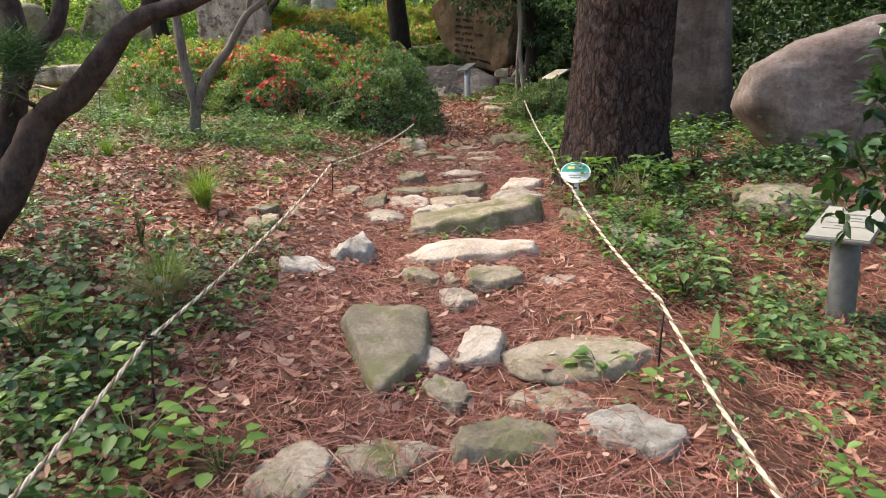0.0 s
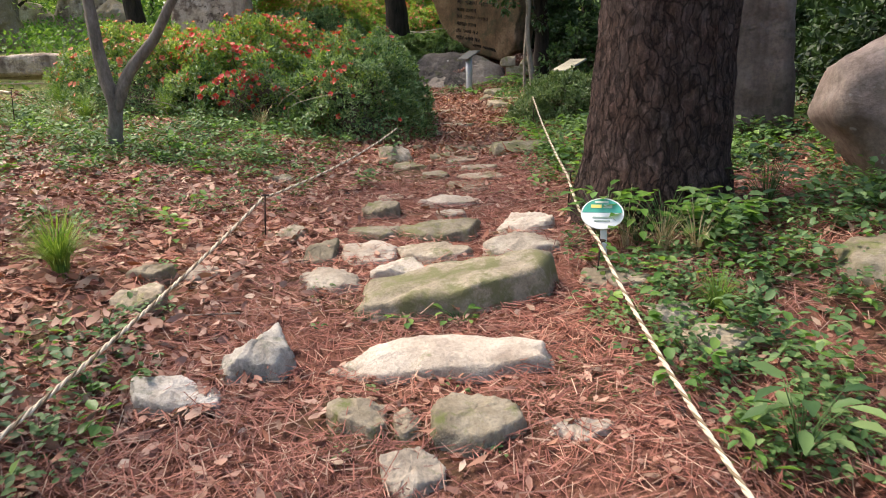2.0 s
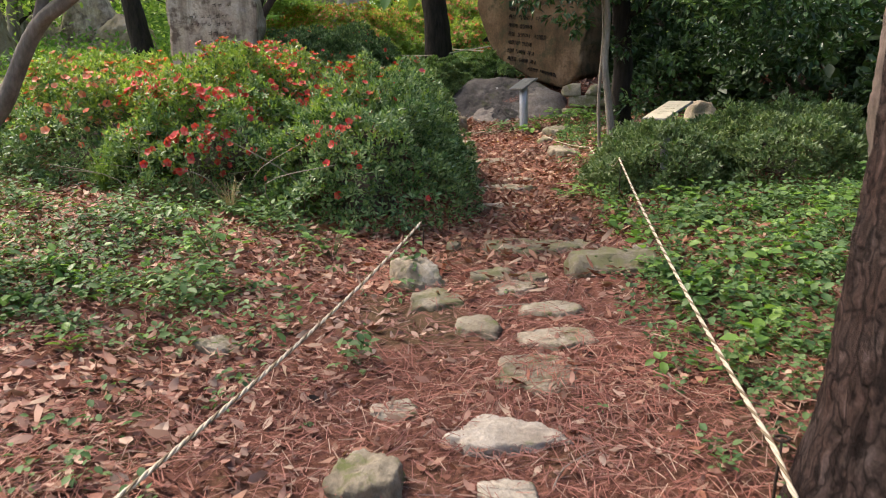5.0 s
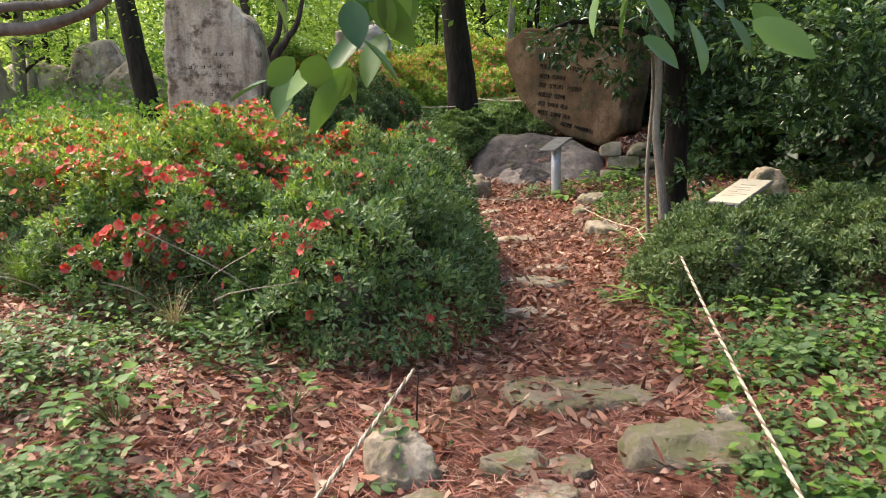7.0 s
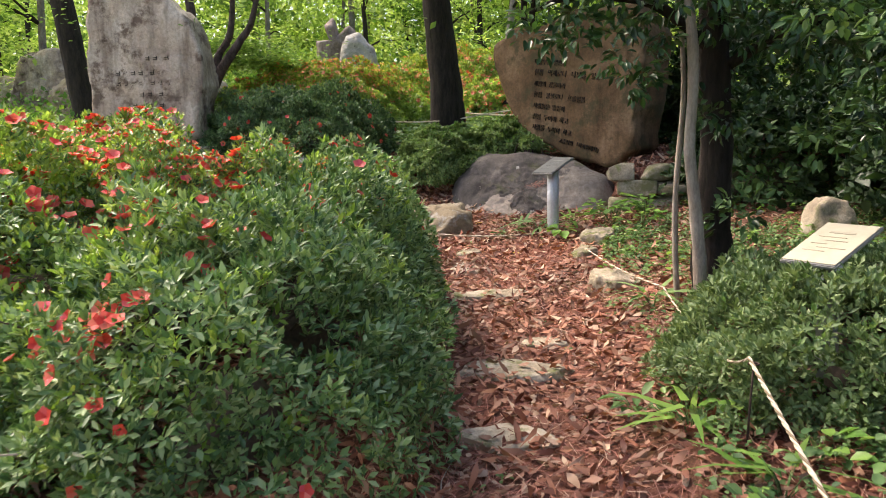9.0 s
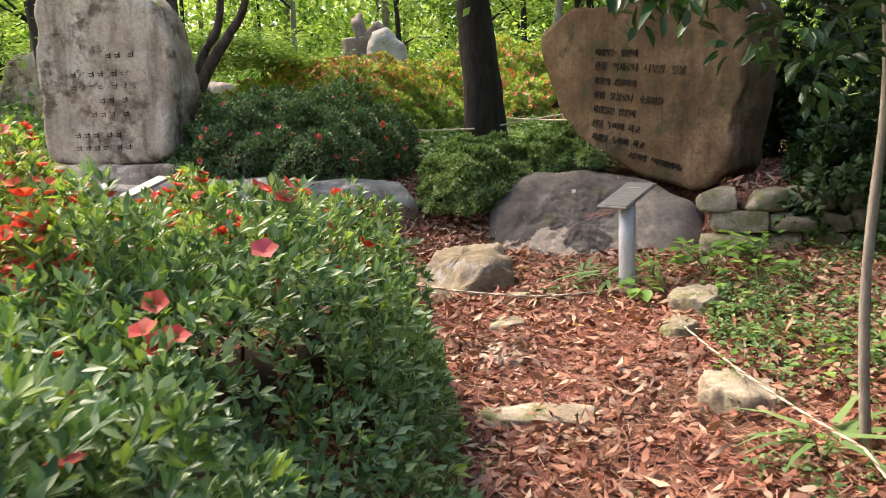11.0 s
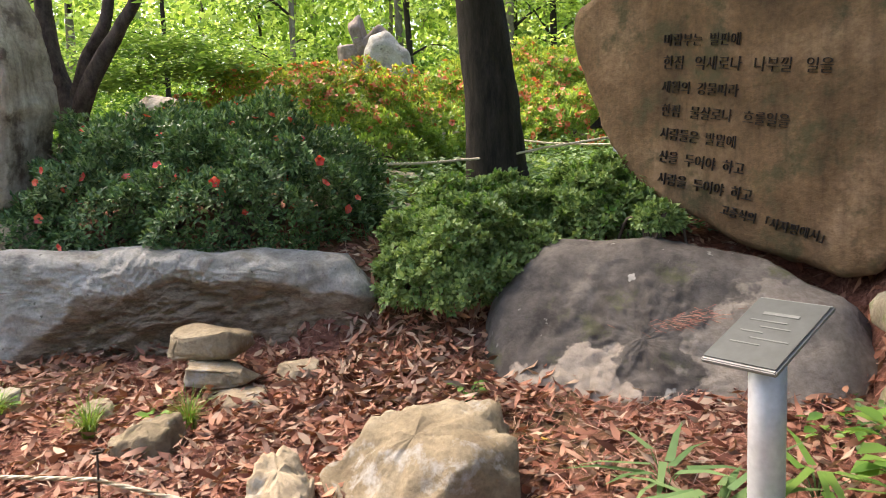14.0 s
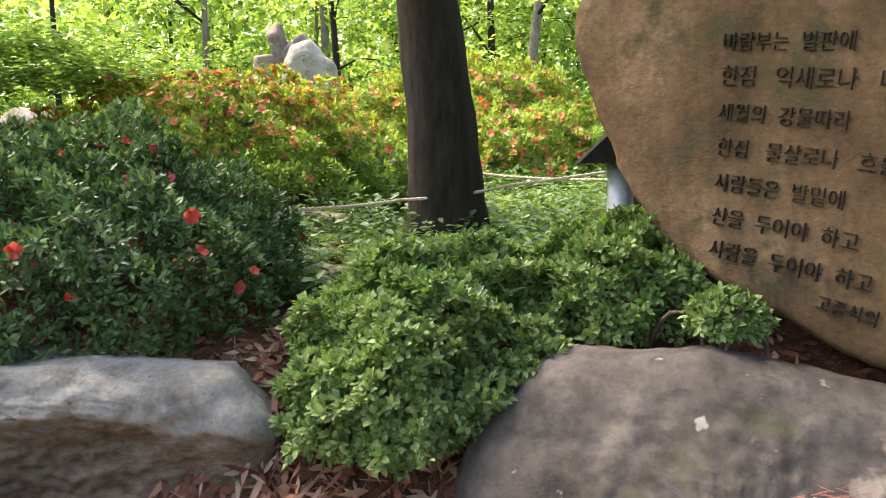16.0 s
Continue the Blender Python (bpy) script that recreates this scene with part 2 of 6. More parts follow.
def plated_bark(name):
    """Pine bark: long upright scales parted by dark furrows, broken across here and there."""
    m, nt, b, _ = nodes_of(name)
    geo = nt.nodes.new("ShaderNodeNewGeometry")
    warp = nt.nodes.new("ShaderNodeTexNoise")
    warp.inputs["Scale"].default_value, warp.inputs["Detail"].default_value = 7.0, 5.0
    nt.links.new(geo.outputs["Position"], warp.inputs["Vector"])
    add = nt.nodes.new("ShaderNodeVectorMath")
    add.operation = "MULTIPLY_ADD"
    add.inputs[1].default_value = (0.12, 0.12, 0.26)
    nt.links.new(warp.outputs["Color"], add.inputs[0])
    nt.links.new(geo.outputs["Position"], add.inputs[2])
    mp = nt.nodes.new("ShaderNodeMapping")
    mp.inputs["Scale"].default_value = (1, 1, 0.34)
    nt.links.new(add.outputs[0], mp.inputs[0])
    furrow = noise_tex(nt, mp.outputs[0], 26, 6, 0.7)
    flake = noise_tex(nt, mp.outputs[0], 75, 8, 0.85)
    vo = nt.nodes.new("ShaderNodeTexVoronoi")
    vo.feature = "DISTANCE_TO_EDGE"
    vo.inputs["Scale"].default_value = 18.0
    nt.links.new(mp.outputs[0], vo.inputs["Vector"])
    fine = noise_tex(nt, geo.outputs["Position"], 95, 7, 0.75)
    patchy = noise_tex(nt, geo.outputs["Position"], 5, 4, 0.6)
    col = ramp(nt, furrow, [(0.32, (0.016, 0.010, 0.009)), (0.42, (0.062, 0.042, 0.036)), (0.55, (0.105, 0.074, 0.065)), (0.68, (0.175, 0.135, 0.122))])
    col = mix_col(nt, ramp(nt, vo.outputs["Distance"], [(0.0, (0.9, 0.9, 0.9)), (0.03, (0.65, 0.65, 0.65)), (0.085, (0, 0, 0))]), col, (0.016, 0.010, 0.009))
    col = mix_col(nt, 0.85, col, ramp(nt, flake, [(0.32, (0.4, 0.38, 0.38)), (0.52, (1, 1, 1)), (0.64, (1.9, 1.8, 1.78))]), "MULTIPLY")
    col = mix_col(nt, 0.7, col, ramp(nt, fine, [(0.3, (0.6, 0.6, 0.6)), (0.7, (1.3, 1.28, 1.28))]), "MULTIPLY")
    col = mix_col(nt, 0.6, col, ramp(nt, patchy, [(0.35, (1.15, 0.92, 0.85)), (0.65, (0.9, 0.95, 1.02))]), "MULTIPLY")
    nt.links.new(col, b.inputs["Base Color"])
    b.inputs["Roughness"].default_value, b.inputs["Specular IOR Level"].default_value = 0.9, 0.2
    edge = ramp(nt, vo.outputs["Distance"], [(0.0, (0, 0, 0)), (0.1, (1, 1, 1))])
    bump_to(nt, b, [edge, furrow, flake, fine], [0.8, 0.9, 1.0, 0.7], [0.015, 0.035, 0.025, 0.008])
    return m


PINE_BARK = plated_bark("pine_bark")
DARK_BARK = bark_mat("dark_bark", (0.012, 0.010, 0.009), (0.05, 0.04, 0.033), 14, 0.2, 0.02)
GREY_BARK = bark_mat("grey_bark", (0.10, 0.085, 0.07), (0.27, 0.24, 0.21), 12, 0.4, 0.01)
GNARL_BARK = bark_mat("gnarled_bark", (0.025, 0.018, 0.016), (0.13, 0.10, 0.09), 14, 0.6, 0.02)
PALE_BARK = bark_mat("pale_stem_bark", (0.24, 0.19, 0.15), (0.42, 0.37, 0.31), 18, 0.3, 0.006)
STEEL = plain_mat("brushed_steel", (0.55, 0.55, 0.58), 0.45, 0.4, 0.12, 30, 0.05)
POST_GREY = plain_mat("dull_grey_post", (0.17, 0.17, 0.17), 0.6, 0.2, 0.25, 20, 0.05)
PLATE = plain_mat("etched_plate", (0.045, 0.05, 0.05), 0.55, 0.0, 0.2, 18, 0.05)
PLATE_GREY = plain_mat("grey_plate", (0.30, 0.30, 0.26), 0.6, 0.1, 0.15, 12, 0.05)
PLATE_EDGE = plain_mat("plate_edge", (0.24, 0.24, 0.24), 0.5, 0.5, 0.15, 18, 0.05)
PLATE_PALE = plain_mat("pale_plate", (0.42, 0.38, 0.28), 0.6, 0.05, 0.12, 10, 0.05)
RUST = plain_mat("rusty_iron", (0.05, 0.03, 0.022), 0.8, 0.3, 0.5, 40)
ROPE = plain_mat("cream_rope", (0.58, 0.49, 0.37), 0.85, 0, 0.12, 60)
ROPE_DARK = plain_mat("rope_groove", (0.22, 0.16, 0.10), 0.9, 0, 0.2, 60)
SIGN_WHITE = plain_mat("sign_white", (0.74, 0.76, 0.74), 0.35, 0, 0.06, 25)
SIGN_GREEN = plain_mat("sign_green", (0.05, 0.37, 0.28), 0.35, 0, 0.1, 25)
SIGN_INK = plain_mat("sign_ink", (0.25, 0.33, 0.28), 0.5, 0, 0.1, 25)
SIGN_YELLOW = plain_mat("sign_yellow", (0.8, 0.7, 0.2), 0.5, 0, 0.1, 25)
BAR_PALE = plain_mat("faint_plate_writing", (0.36, 0.325, 0.24), 0.6, 0, 0.1, 25)
BAR = plain_mat("plate_writing", (0.12, 0.125, 0.12), 0.7, 0.0, 0.1, 25)

NEEDLE = leaf_mat("pine_needles", [(0.12, 0.045, 0.038), (0.31, 0.115, 0.09), (0.42, 0.19, 0.155), (0.20, 0.075, 0.06), (0.50, 0.34, 0.27)], 0.7, 0, 0.25)
DEAD = leaf_mat("dead_leaves", [(0.08, 0.026, 0.018), (0.22, 0.075, 0.048), (0.34, 0.145, 0.095), (0.40, 0.22, 0.16), (0.16, 0.05, 0.032), (0.50, 0.35, 0.27), (0.10, 0.034, 0.024)], 0.6, 0.08, 0.3)
PALE_DEAD = leaf_mat("pale_dead_leaves", [(0.20, 0.08, 0.06), (0.36, 0.19, 0.15), (0.50, 0.32, 0.26), (0.30, 0.13, 0.10), (0.58, 0.42, 0.34)], 0.6, 0.05, 0.3)
# The pale grey-green tone puts leaf highlights into the colour.
AZA = leaf_mat("azalea_leaves", [(0.045, 0.10, 0.04), (0.09, 0.185, 0.07), (0.16, 0.28, 0.11), (0.33, 0.43, 0.24), (0.22, 0.35, 0.12)], 0.40, 0.28, 0.5)
AZA_DARK = leaf_mat("dark_azalea_leaves", [(0.032, 0.075, 0.032), (0.06, 0.13, 0.052), (0.11, 0.20, 0.085), (0.20, 0.29, 0.15)], 0.42, 0.25, 0.45)
AZA_LIGHT = leaf_mat("young_azalea_leaves", [(0.15, 0.26, 0.05), (0.25, 0.39, 0.09), (0.38, 0.48, 0.13)], 0.45, 0.4, 0.4)
AZA_GOLD = leaf_mat("golden_azalea_leaves", [(0.12, 0.19, 0.045), (0.27, 0.36, 0.07), (0.42, 0.49, 0.09), (0.50, 0.54, 0.12)], 0.5, 0.35, 0.35)
LOW = leaf_mat("low_azalea_leaves", [(0.065, 0.12, 0.05), (0.13, 0.20, 0.085), (0.23, 0.30, 0.15)], 0.45, 0.22, 0.4)
FLOWER = leaf_mat("red_petals", [(0.58, 0.045, 0.05), (0.74, 0.10, 0.08), (0.80, 0.22, 0.16), (0.70, 0.09, 0.16)], 0.5, 0.3, 0.3)
FLOWER_OR = leaf_mat("orange_petals", [(0.66, 0.14, 0.10), (0.76, 0.26, 0.17), (0.82, 0.42, 0.30)], 0.5, 0.3, 0.3)
HERB = leaf_mat("ground_herbs", [(0.045, 0.10, 0.04), (0.09, 0.175, 0.065), (0.13, 0.22, 0.085), (0.20, 0.30, 0.13)], 0.5, 0.3, 0.25)
BRIGHT = leaf_mat("bright_herbs", [(0.08, 0.19, 0.04), (0.14, 0.28, 0.06), (0.24, 0.39, 0.095)], 0.4, 0.4, 0.4)
MOUND = leaf_mat("mound_leaves", [(0.09, 0.165, 0.06), (0.16, 0.25, 0.09), (0.24, 0.34, 0.13), (0.32, 0.42, 0.19)], 0.45, 0.3, 0.4)
# Darker copy of the herb leaves; the gnarled tree's shade is in the tone.
DARK_HERB = leaf_mat("shade_darkened_herbs", [(0.03, 0.07, 0.03), (0.055, 0.12, 0.05), (0.10, 0.18, 0.08)], 0.5, 0.2, 0.35)
BIG_LEAF = leaf_mat("big_drooping_leaves", [(0.035, 0.10, 0.035), (0.08, 0.18, 0.05), (0.12, 0.24, 0.06), (0.18, 0.32, 0.075)], 0.35, 0.22, 0.45)
GRASS = leaf_mat("grass_blades", [(0.08, 0.17, 0.04), (0.17, 0.28, 0.06), (0.26, 0.36, 0.09)], 0.5, 0.35, 0.3)
STRAW = leaf_mat("dry_straw", [(0.30, 0.22, 0.13), (0.48, 0.38, 0.25), (0.6, 0.5, 0.36)], 0.6, 0.1, 0.3)
EVER = leaf_mat("evergreen_leaves", [(0.014, 0.044, 0.016), (0.032, 0.085, 0.028), (0.065, 0.145, 0.045)], 0.3, 0.2, 0.5)
# Dark green leaves with the deep shade of the right-hand woods in their colour.
DARK_SHRUB = leaf_mat("shade_darkened_leaves", [(0.018, 0.042, 0.016), (0.032, 0.07, 0.025), (0.06, 0.11, 0.035)], 0.5, 0.2, 0.35)
WOODS = leaf_mat("woodland_leaves", [(0.09, 0.18, 0.05), (0.23, 0.36, 0.10), (0.38, 0.52, 0.16), (0.54, 0.66, 0.26), (0.64, 0.74, 0.36)], 0.5, 0.6, 0.3)
WOODS_MID = leaf_mat("understorey_leaves", [(0.06, 0.14, 0.035), (0.12, 0.24, 0.05), (0.22, 0.36, 0.08)], 0.5, 0.4, 0.3)
MAPLE = leaf_mat("maple_leaves", [(0.08, 0.17, 0.045), (0.17, 0.29, 0.08), (0.30, 0.42, 0.15)], 0.5, 0.4, 0.3)
PINE_GREEN = leaf_mat("green_needles", [(0.03, 0.08, 0.03), (0.06, 0.14, 0.05), (0.10, 0.19, 0.07)], 0.5, 0.2, 0.3)
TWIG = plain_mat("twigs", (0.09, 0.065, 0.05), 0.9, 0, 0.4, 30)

# ---- shaping helpers ----
rng = np.random.default_rng(7)
PY = [-200, -6, 0, 3, 4, 4.6, 5.5, 6.2, 7.1, 7.75, 8.8, 10.6, 12, 13.3, 15, 15.7, 16.3, 17.1, 17.4, 17.75, 18.2, 21, 27, 60, 300]
PZ = [-2.0, -0.45, 0.02, 0.26, 0.36, 0.42, 0.50, 0.57, 0.60, 0.62, 0.70, 0.72, 0.79, 0.86, 1.02, 1.10, 1.15, 1.22, 1.33, 1.64, 1.85, 2.05, 2.8, 6.0, 12.0]
LX = [-300, -30, -8, -4.5, -2.5, -1.2, -0.7, 0, 0.8, 1.2, 2.5, 5, 30, 300]
LZ = [3.0, 1.2, 0.55, 0.4, 0.3, 0.1, 0.03, 0, 0.03, 0.08, 0.2, 0.4, 1.6, 3.0]


def wave(x, y, s, k):
    return np.sin(x * s + 1.7 * k + 1.3 * np.sin(y * s * 0.7 + k)) * np.sin(y * s * 1.1 + 2.3 * k + 1.1 * np.sin(x * s * 0.8 + 2 * k))


def ground_z(x, y):
    """The height of the ground."""
    x, y = np.asarray(x, float), np.asarray(y, float)
    p = sum(np.interp(y + d, PY, PZ) for d in (-0.12, 0, 0.12)) / 3
    side = sum(np.interp(x + d, LX, LZ) for d in (-0.3, 0, 0.3)) / 3
    fade = np.interp(y, [-5, 2, 5, 16.5, 18.5], [0.3, 0.5, 1, 1, 0.35])
    fade = np.where(x < -0.3, np.minimum(fade, np.interp(y, [13.3, 15.6, 17.2, 18.5], [1, 0.15, 0.15, 0.35])), fade)
    dip = np.clip((x - 0.9) / 0.3, 0, 1) * np.clip((5.0 - x) / 2.0, 0, 1)
    fade = fade * (1 - dip) + np.interp(y, [-4, -1, 3.8, 5.4, 16.5, 18.5], [0.3, -0.9, -0.9, 1, 1, 0.35]) * dip
    near = np.interp(np.hypot(x, y - 8), [12, 40], [1, 0])
    # the terrace held up by the ledge rock, and the bed held up by the dry wall
    w = np.clip((-1.35 - x) / 0.35, 0, 1) * (y > 17.25)
    p = p * (1 - w) + np.maximum(p, np.interp(y, [17.25, 17.55, 18.2, 21], [1.2, 1.68, 1.82, 2.05])) * w
    w = np.clip((x - 1.15) / 0.25, 0, 1) * (y > 16.6)
    p = p * (1 - w) + np.maximum(p, np.interp(y, [16.6, 16.9, 18.2], [1.18, 1.62, 1.88])) * w
    return p + side * fade + near * (0.018 * wave(x, y, 2.1, 1) + 0.016 * wave(x, y, 5.3, 2) + 0.011 * wave(x, y, 11.0, 3))


def mesh_of(name, verts, faces, material, smooth=True):
    me = bpy.data.meshes.new(name)
    me.from_pydata([tuple(v) for v in verts], [], [tuple(f) for f in faces])
    me.materials.append(material)
    if smooth:
        me.shade_smooth()
    return me


def thing(name, x=0, y=0, z=0, label="", category="", group="", kind=""):
    e = new(name)
    e.empty_display_size = 0.1
    e.matrix_world = pose(x, y, z)
    return tagged(e, label, category, group, kind)


def put(name, me, parent=None, label="", m=None, kind=""):
    """One mesh object; under a parent its coordinates stay those of the world."""
    ob = new(name, me)
    if m is not None:
        ob.matrix_world = m
    if parent is not None:
        ob.parent = parent
        base = Matrix.Identity(4)
        q = parent
        while q is not None:
            base = q.matrix_basis @ base if q.parent is None else q.matrix_parent_inverse @ q.matrix_basis @ base
            q = q.parent
        ob.matrix_parent_inverse = base.inverted()
    if label:
        ob["label"] = label
    if kind:
        ob["kind"] = kind
    return ob


def tube(pts, radii, sides=10, wob=0.0, seed=0):
    """Verts and faces of a bent, tapered, closed tube."""
    pts = [Vector(p) for p in pts]
    verts, faces = [], []
    ref = Vector((0.31, 0.95, 0.12)).normalized()
    for i, p in enumerate(pts):
        d = (pts[min(i + 1, len(pts) - 1)] - pts[max(i - 1, 0)]).normalized()
        a = d.cross(ref)
        if a.length < 0.05:
            a = d.cross(Vector((1, 0, 0)))
        a.normalize()
        b = d.cross(a)
        for k in range(sides):
            th = 2 * math.pi * k / sides
            r = radii[i] * (1 + wob * noise.noise(Vector((math.cos(th) * 1.5 + seed, math.sin(th) * 1.5, i * 0.45))))
            verts.append(p + (a * math.cos(th) + b * math.sin(th)) * r)
    for i in range(len(pts) - 1):
        for k in range(sides):
            k2 = (k + 1) % sides
            faces.append((i * sides + k, i * sides + k2, (i + 1) * sides + k2, (i + 1) * sides + k))
    faces.append(tuple(range(sides - 1, -1, -1)))
    faces.append(tuple(range((len(pts) - 1) * sides, len(pts) * sides)))
    return verts, faces


def join(bits):
    verts, faces = [], []
    for v, f in bits:
        n = len(verts)
        verts += v
        faces += [tuple(i + n for i in q) for q in f]
    return verts, faces


def spline(pts, n):
    """n points on a smooth curve through pts."""
    p = np.array(pts, float)
    t = np.linspace(0, len(p) - 1, n)
    out = []
    for s in t:
        i = min(int(s), len(p) - 2)
        f = s - i
        a, b, c, d = p[max(i - 1, 0)], p[i], p[i + 1], p[min(i + 2, len(p) - 1)]
        out.append(0.5 * (2 * b + (c - a) * f + (2 * a - 5 * b + 4 * c - d) * f * f + (3 * b - a - 3 * c + d) * f ** 3))
    return out


LEAF_SHAPES = {
    "blade": ([(-0.5, 0, 0), (0.5, 0, 0), (0.32, 0.55, 0.06), (-0.32, 0.55, 0.06), (0, 1, 0)], [(0, 1, 2, 3), (3, 2, 4)]),
    "diamond": ([(0, 0, 0), (0.5, 0.5, 0.10), (0, 1, 0), (-0.5, 0.5, 0.10)], [(0, 1, 2), (0, 2, 3)]),
    "oval": ([(0, 0, 0), (0.42, 0.25, 0.08), (0.46, 0.62, 0.10), (0, 1, -0.06), (-0.46, 0.62, 0.10), (-0.42, 0.25, 0.08), (0, 0.45, 0.0)],
             [(0, 1, 6), (1, 2, 6), (2, 3, 6), (3, 4, 6), (4, 5, 6), (5, 0, 6)]),
    "curl": ([(0, 0, 0.06), (0.5, 0.3, 0.16), (0.42, 0.72, 0.05), (0, 1, 0.2), (-0.42, 0.72, 0.12), (-0.5, 0.3, 0.02)], [(0, 1, 5), (1, 2, 4, 5), (2, 3, 4)]),
    "broad": ([(0, 0, 0), (0.26, 0.10, 0.03), (0.44, 0.28, 0.06), (0.5, 0.48, 0.07), (0.40, 0.70, 0.05), (0.2, 0.88, 0.0), (0, 1, -0.05), (-0.2, 0.88, 0.0), (-0.40, 0.70, 0.05), (-0.5, 0.48, 0.07), (-0.44, 0.28, 0.06), (-0.26, 0.10, 0.03), (0, 0.3, 0), (0, 0.7, -0.02)],
              [(0, 1, 2, 12), (12, 2, 3, 4, 13), (13, 4, 5, 6), (13, 6, 7, 8), (12, 13, 8, 9, 10), (0, 12, 10, 11)]),
    "strip": ([(-0.5, 0, 0), (0.5, 0, 0), (0.5, 1, 0), (-0.5, 1, 0)], [(0, 1, 2, 3)]),
}


def leaves(name, P, D, U, L, W, material, shape="diamond"):
    """One mesh of many leaves: at P, pointing along D, upper side towards U, L long and W wide."""
    P, D, U = np.asarray(P, float), np.asarray(D, float), np.asarray(U, float)
    n = len(P)
    L, W = np.broadcast_to(np.asarray(L, float), n), np.broadcast_to(np.asarray(W, float), n)
    D = D / (np.linalg.norm(D, axis=1, keepdims=True) + 1e-9)
    X = np.cross(D, U)
    X /= np.linalg.norm(X, axis=1, keepdims=True) + 1e-9
    Z = np.cross(X, D)
    tv, tf = LEAF_SHAPES[shape]
    tv = np.array(tv, float)
    k = len(tv)
    V = P[:, None, :] + X[:, None, :] * (tv[None, :, 0:1] * W[:, None, None]) + D[:, None, :] * (tv[None, :, 1:2] * L[:, None, None]) + Z[:, None, :] * (tv[None, :, 2:3] * L[:, None, None])
    loops = np.concatenate([np.array(f) for f in tf])
    sizes = np.array([len(f) for f in tf])
    starts = np.concatenate([[0], np.cumsum(sizes)[:-1]])
    nl = len(loops)
    me = bpy.data.meshes.new(name)
    me.vertices.add(n * k)
    me.vertices.foreach_set("co", V.reshape(-1))
    me.loops.add(n * nl)
    me.loops.foreach_set("vertex_index", (loops[None, :] + (np.arange(n) * k)[:, None]).reshape(-1).astype(np.int32))
    me.polygons.add(n * len(tf))
    me.polygons.foreach_set("loop_start", (starts[None, :] + (np.arange(n) * nl)[:, None]).reshape(-1).astype(np.int32))
    me.materials.append(material)
    me.update(calc_edges=True)
    me.validate()
    return me


def unit(n):
    v = rng.normal(size=(n, 3))
    return v / np.linalg.norm(v, axis=1, keepdims=True)


ICO = {}


def ico(sub):
    if sub not in ICO:
        bm = bmesh.new()
        bmesh.ops.create_icosphere(bm, subdivisions=sub, radius=1)
        bm.verts.ensure_lookup_table()
        ICO[sub] = (np.array([v.co[:] for v in bm.verts]), [tuple(v.index for v in f.verts) for f in bm.faces])
        bm.free()
    return ICO[sub]


def rough_of(v, seed, amp, freq):
    o = Vector((seed * 3.1, seed * 1.7, seed * 0.9))
    return np.array([noise.fractal(Vector(p) * freq + o, 0.9, 2.0, 5) for p in v]) * amp


def rock_mesh(name, sx, sy, sz, seed, material, sub=4, cuts=7, square=0.55, amp=0.15):
    """An angular boulder: a squarish ball with flat breaks and a rough skin; half sizes sx, sy, sz."""
    d, f = ico(sub)
    r = np.random.default_rng(seed)
    v = np.sign(d) * np.abs(d) ** square
    v /= np.max(np.abs(v))
    for c in range(cuts):
        n = r.normal(size=3)
        n[2] = abs(n[2]) * (0.35 if c % 3 else 2.5)
        n /= np.linalg.norm(n)
        lim = r.uniform(0.55, 0.88)
        over = np.maximum(0, v @ n - lim)
        v = v - over[:, None] * n[None, :] * 0.92
    v = v * (1 + rough_of(d, seed, amp, 1.6) + rough_of(d, seed + 50, amp * 0.5, 5.0))[:, None]
    return mesh_of(name, v * np.array([sx, sy, sz]), f, material)


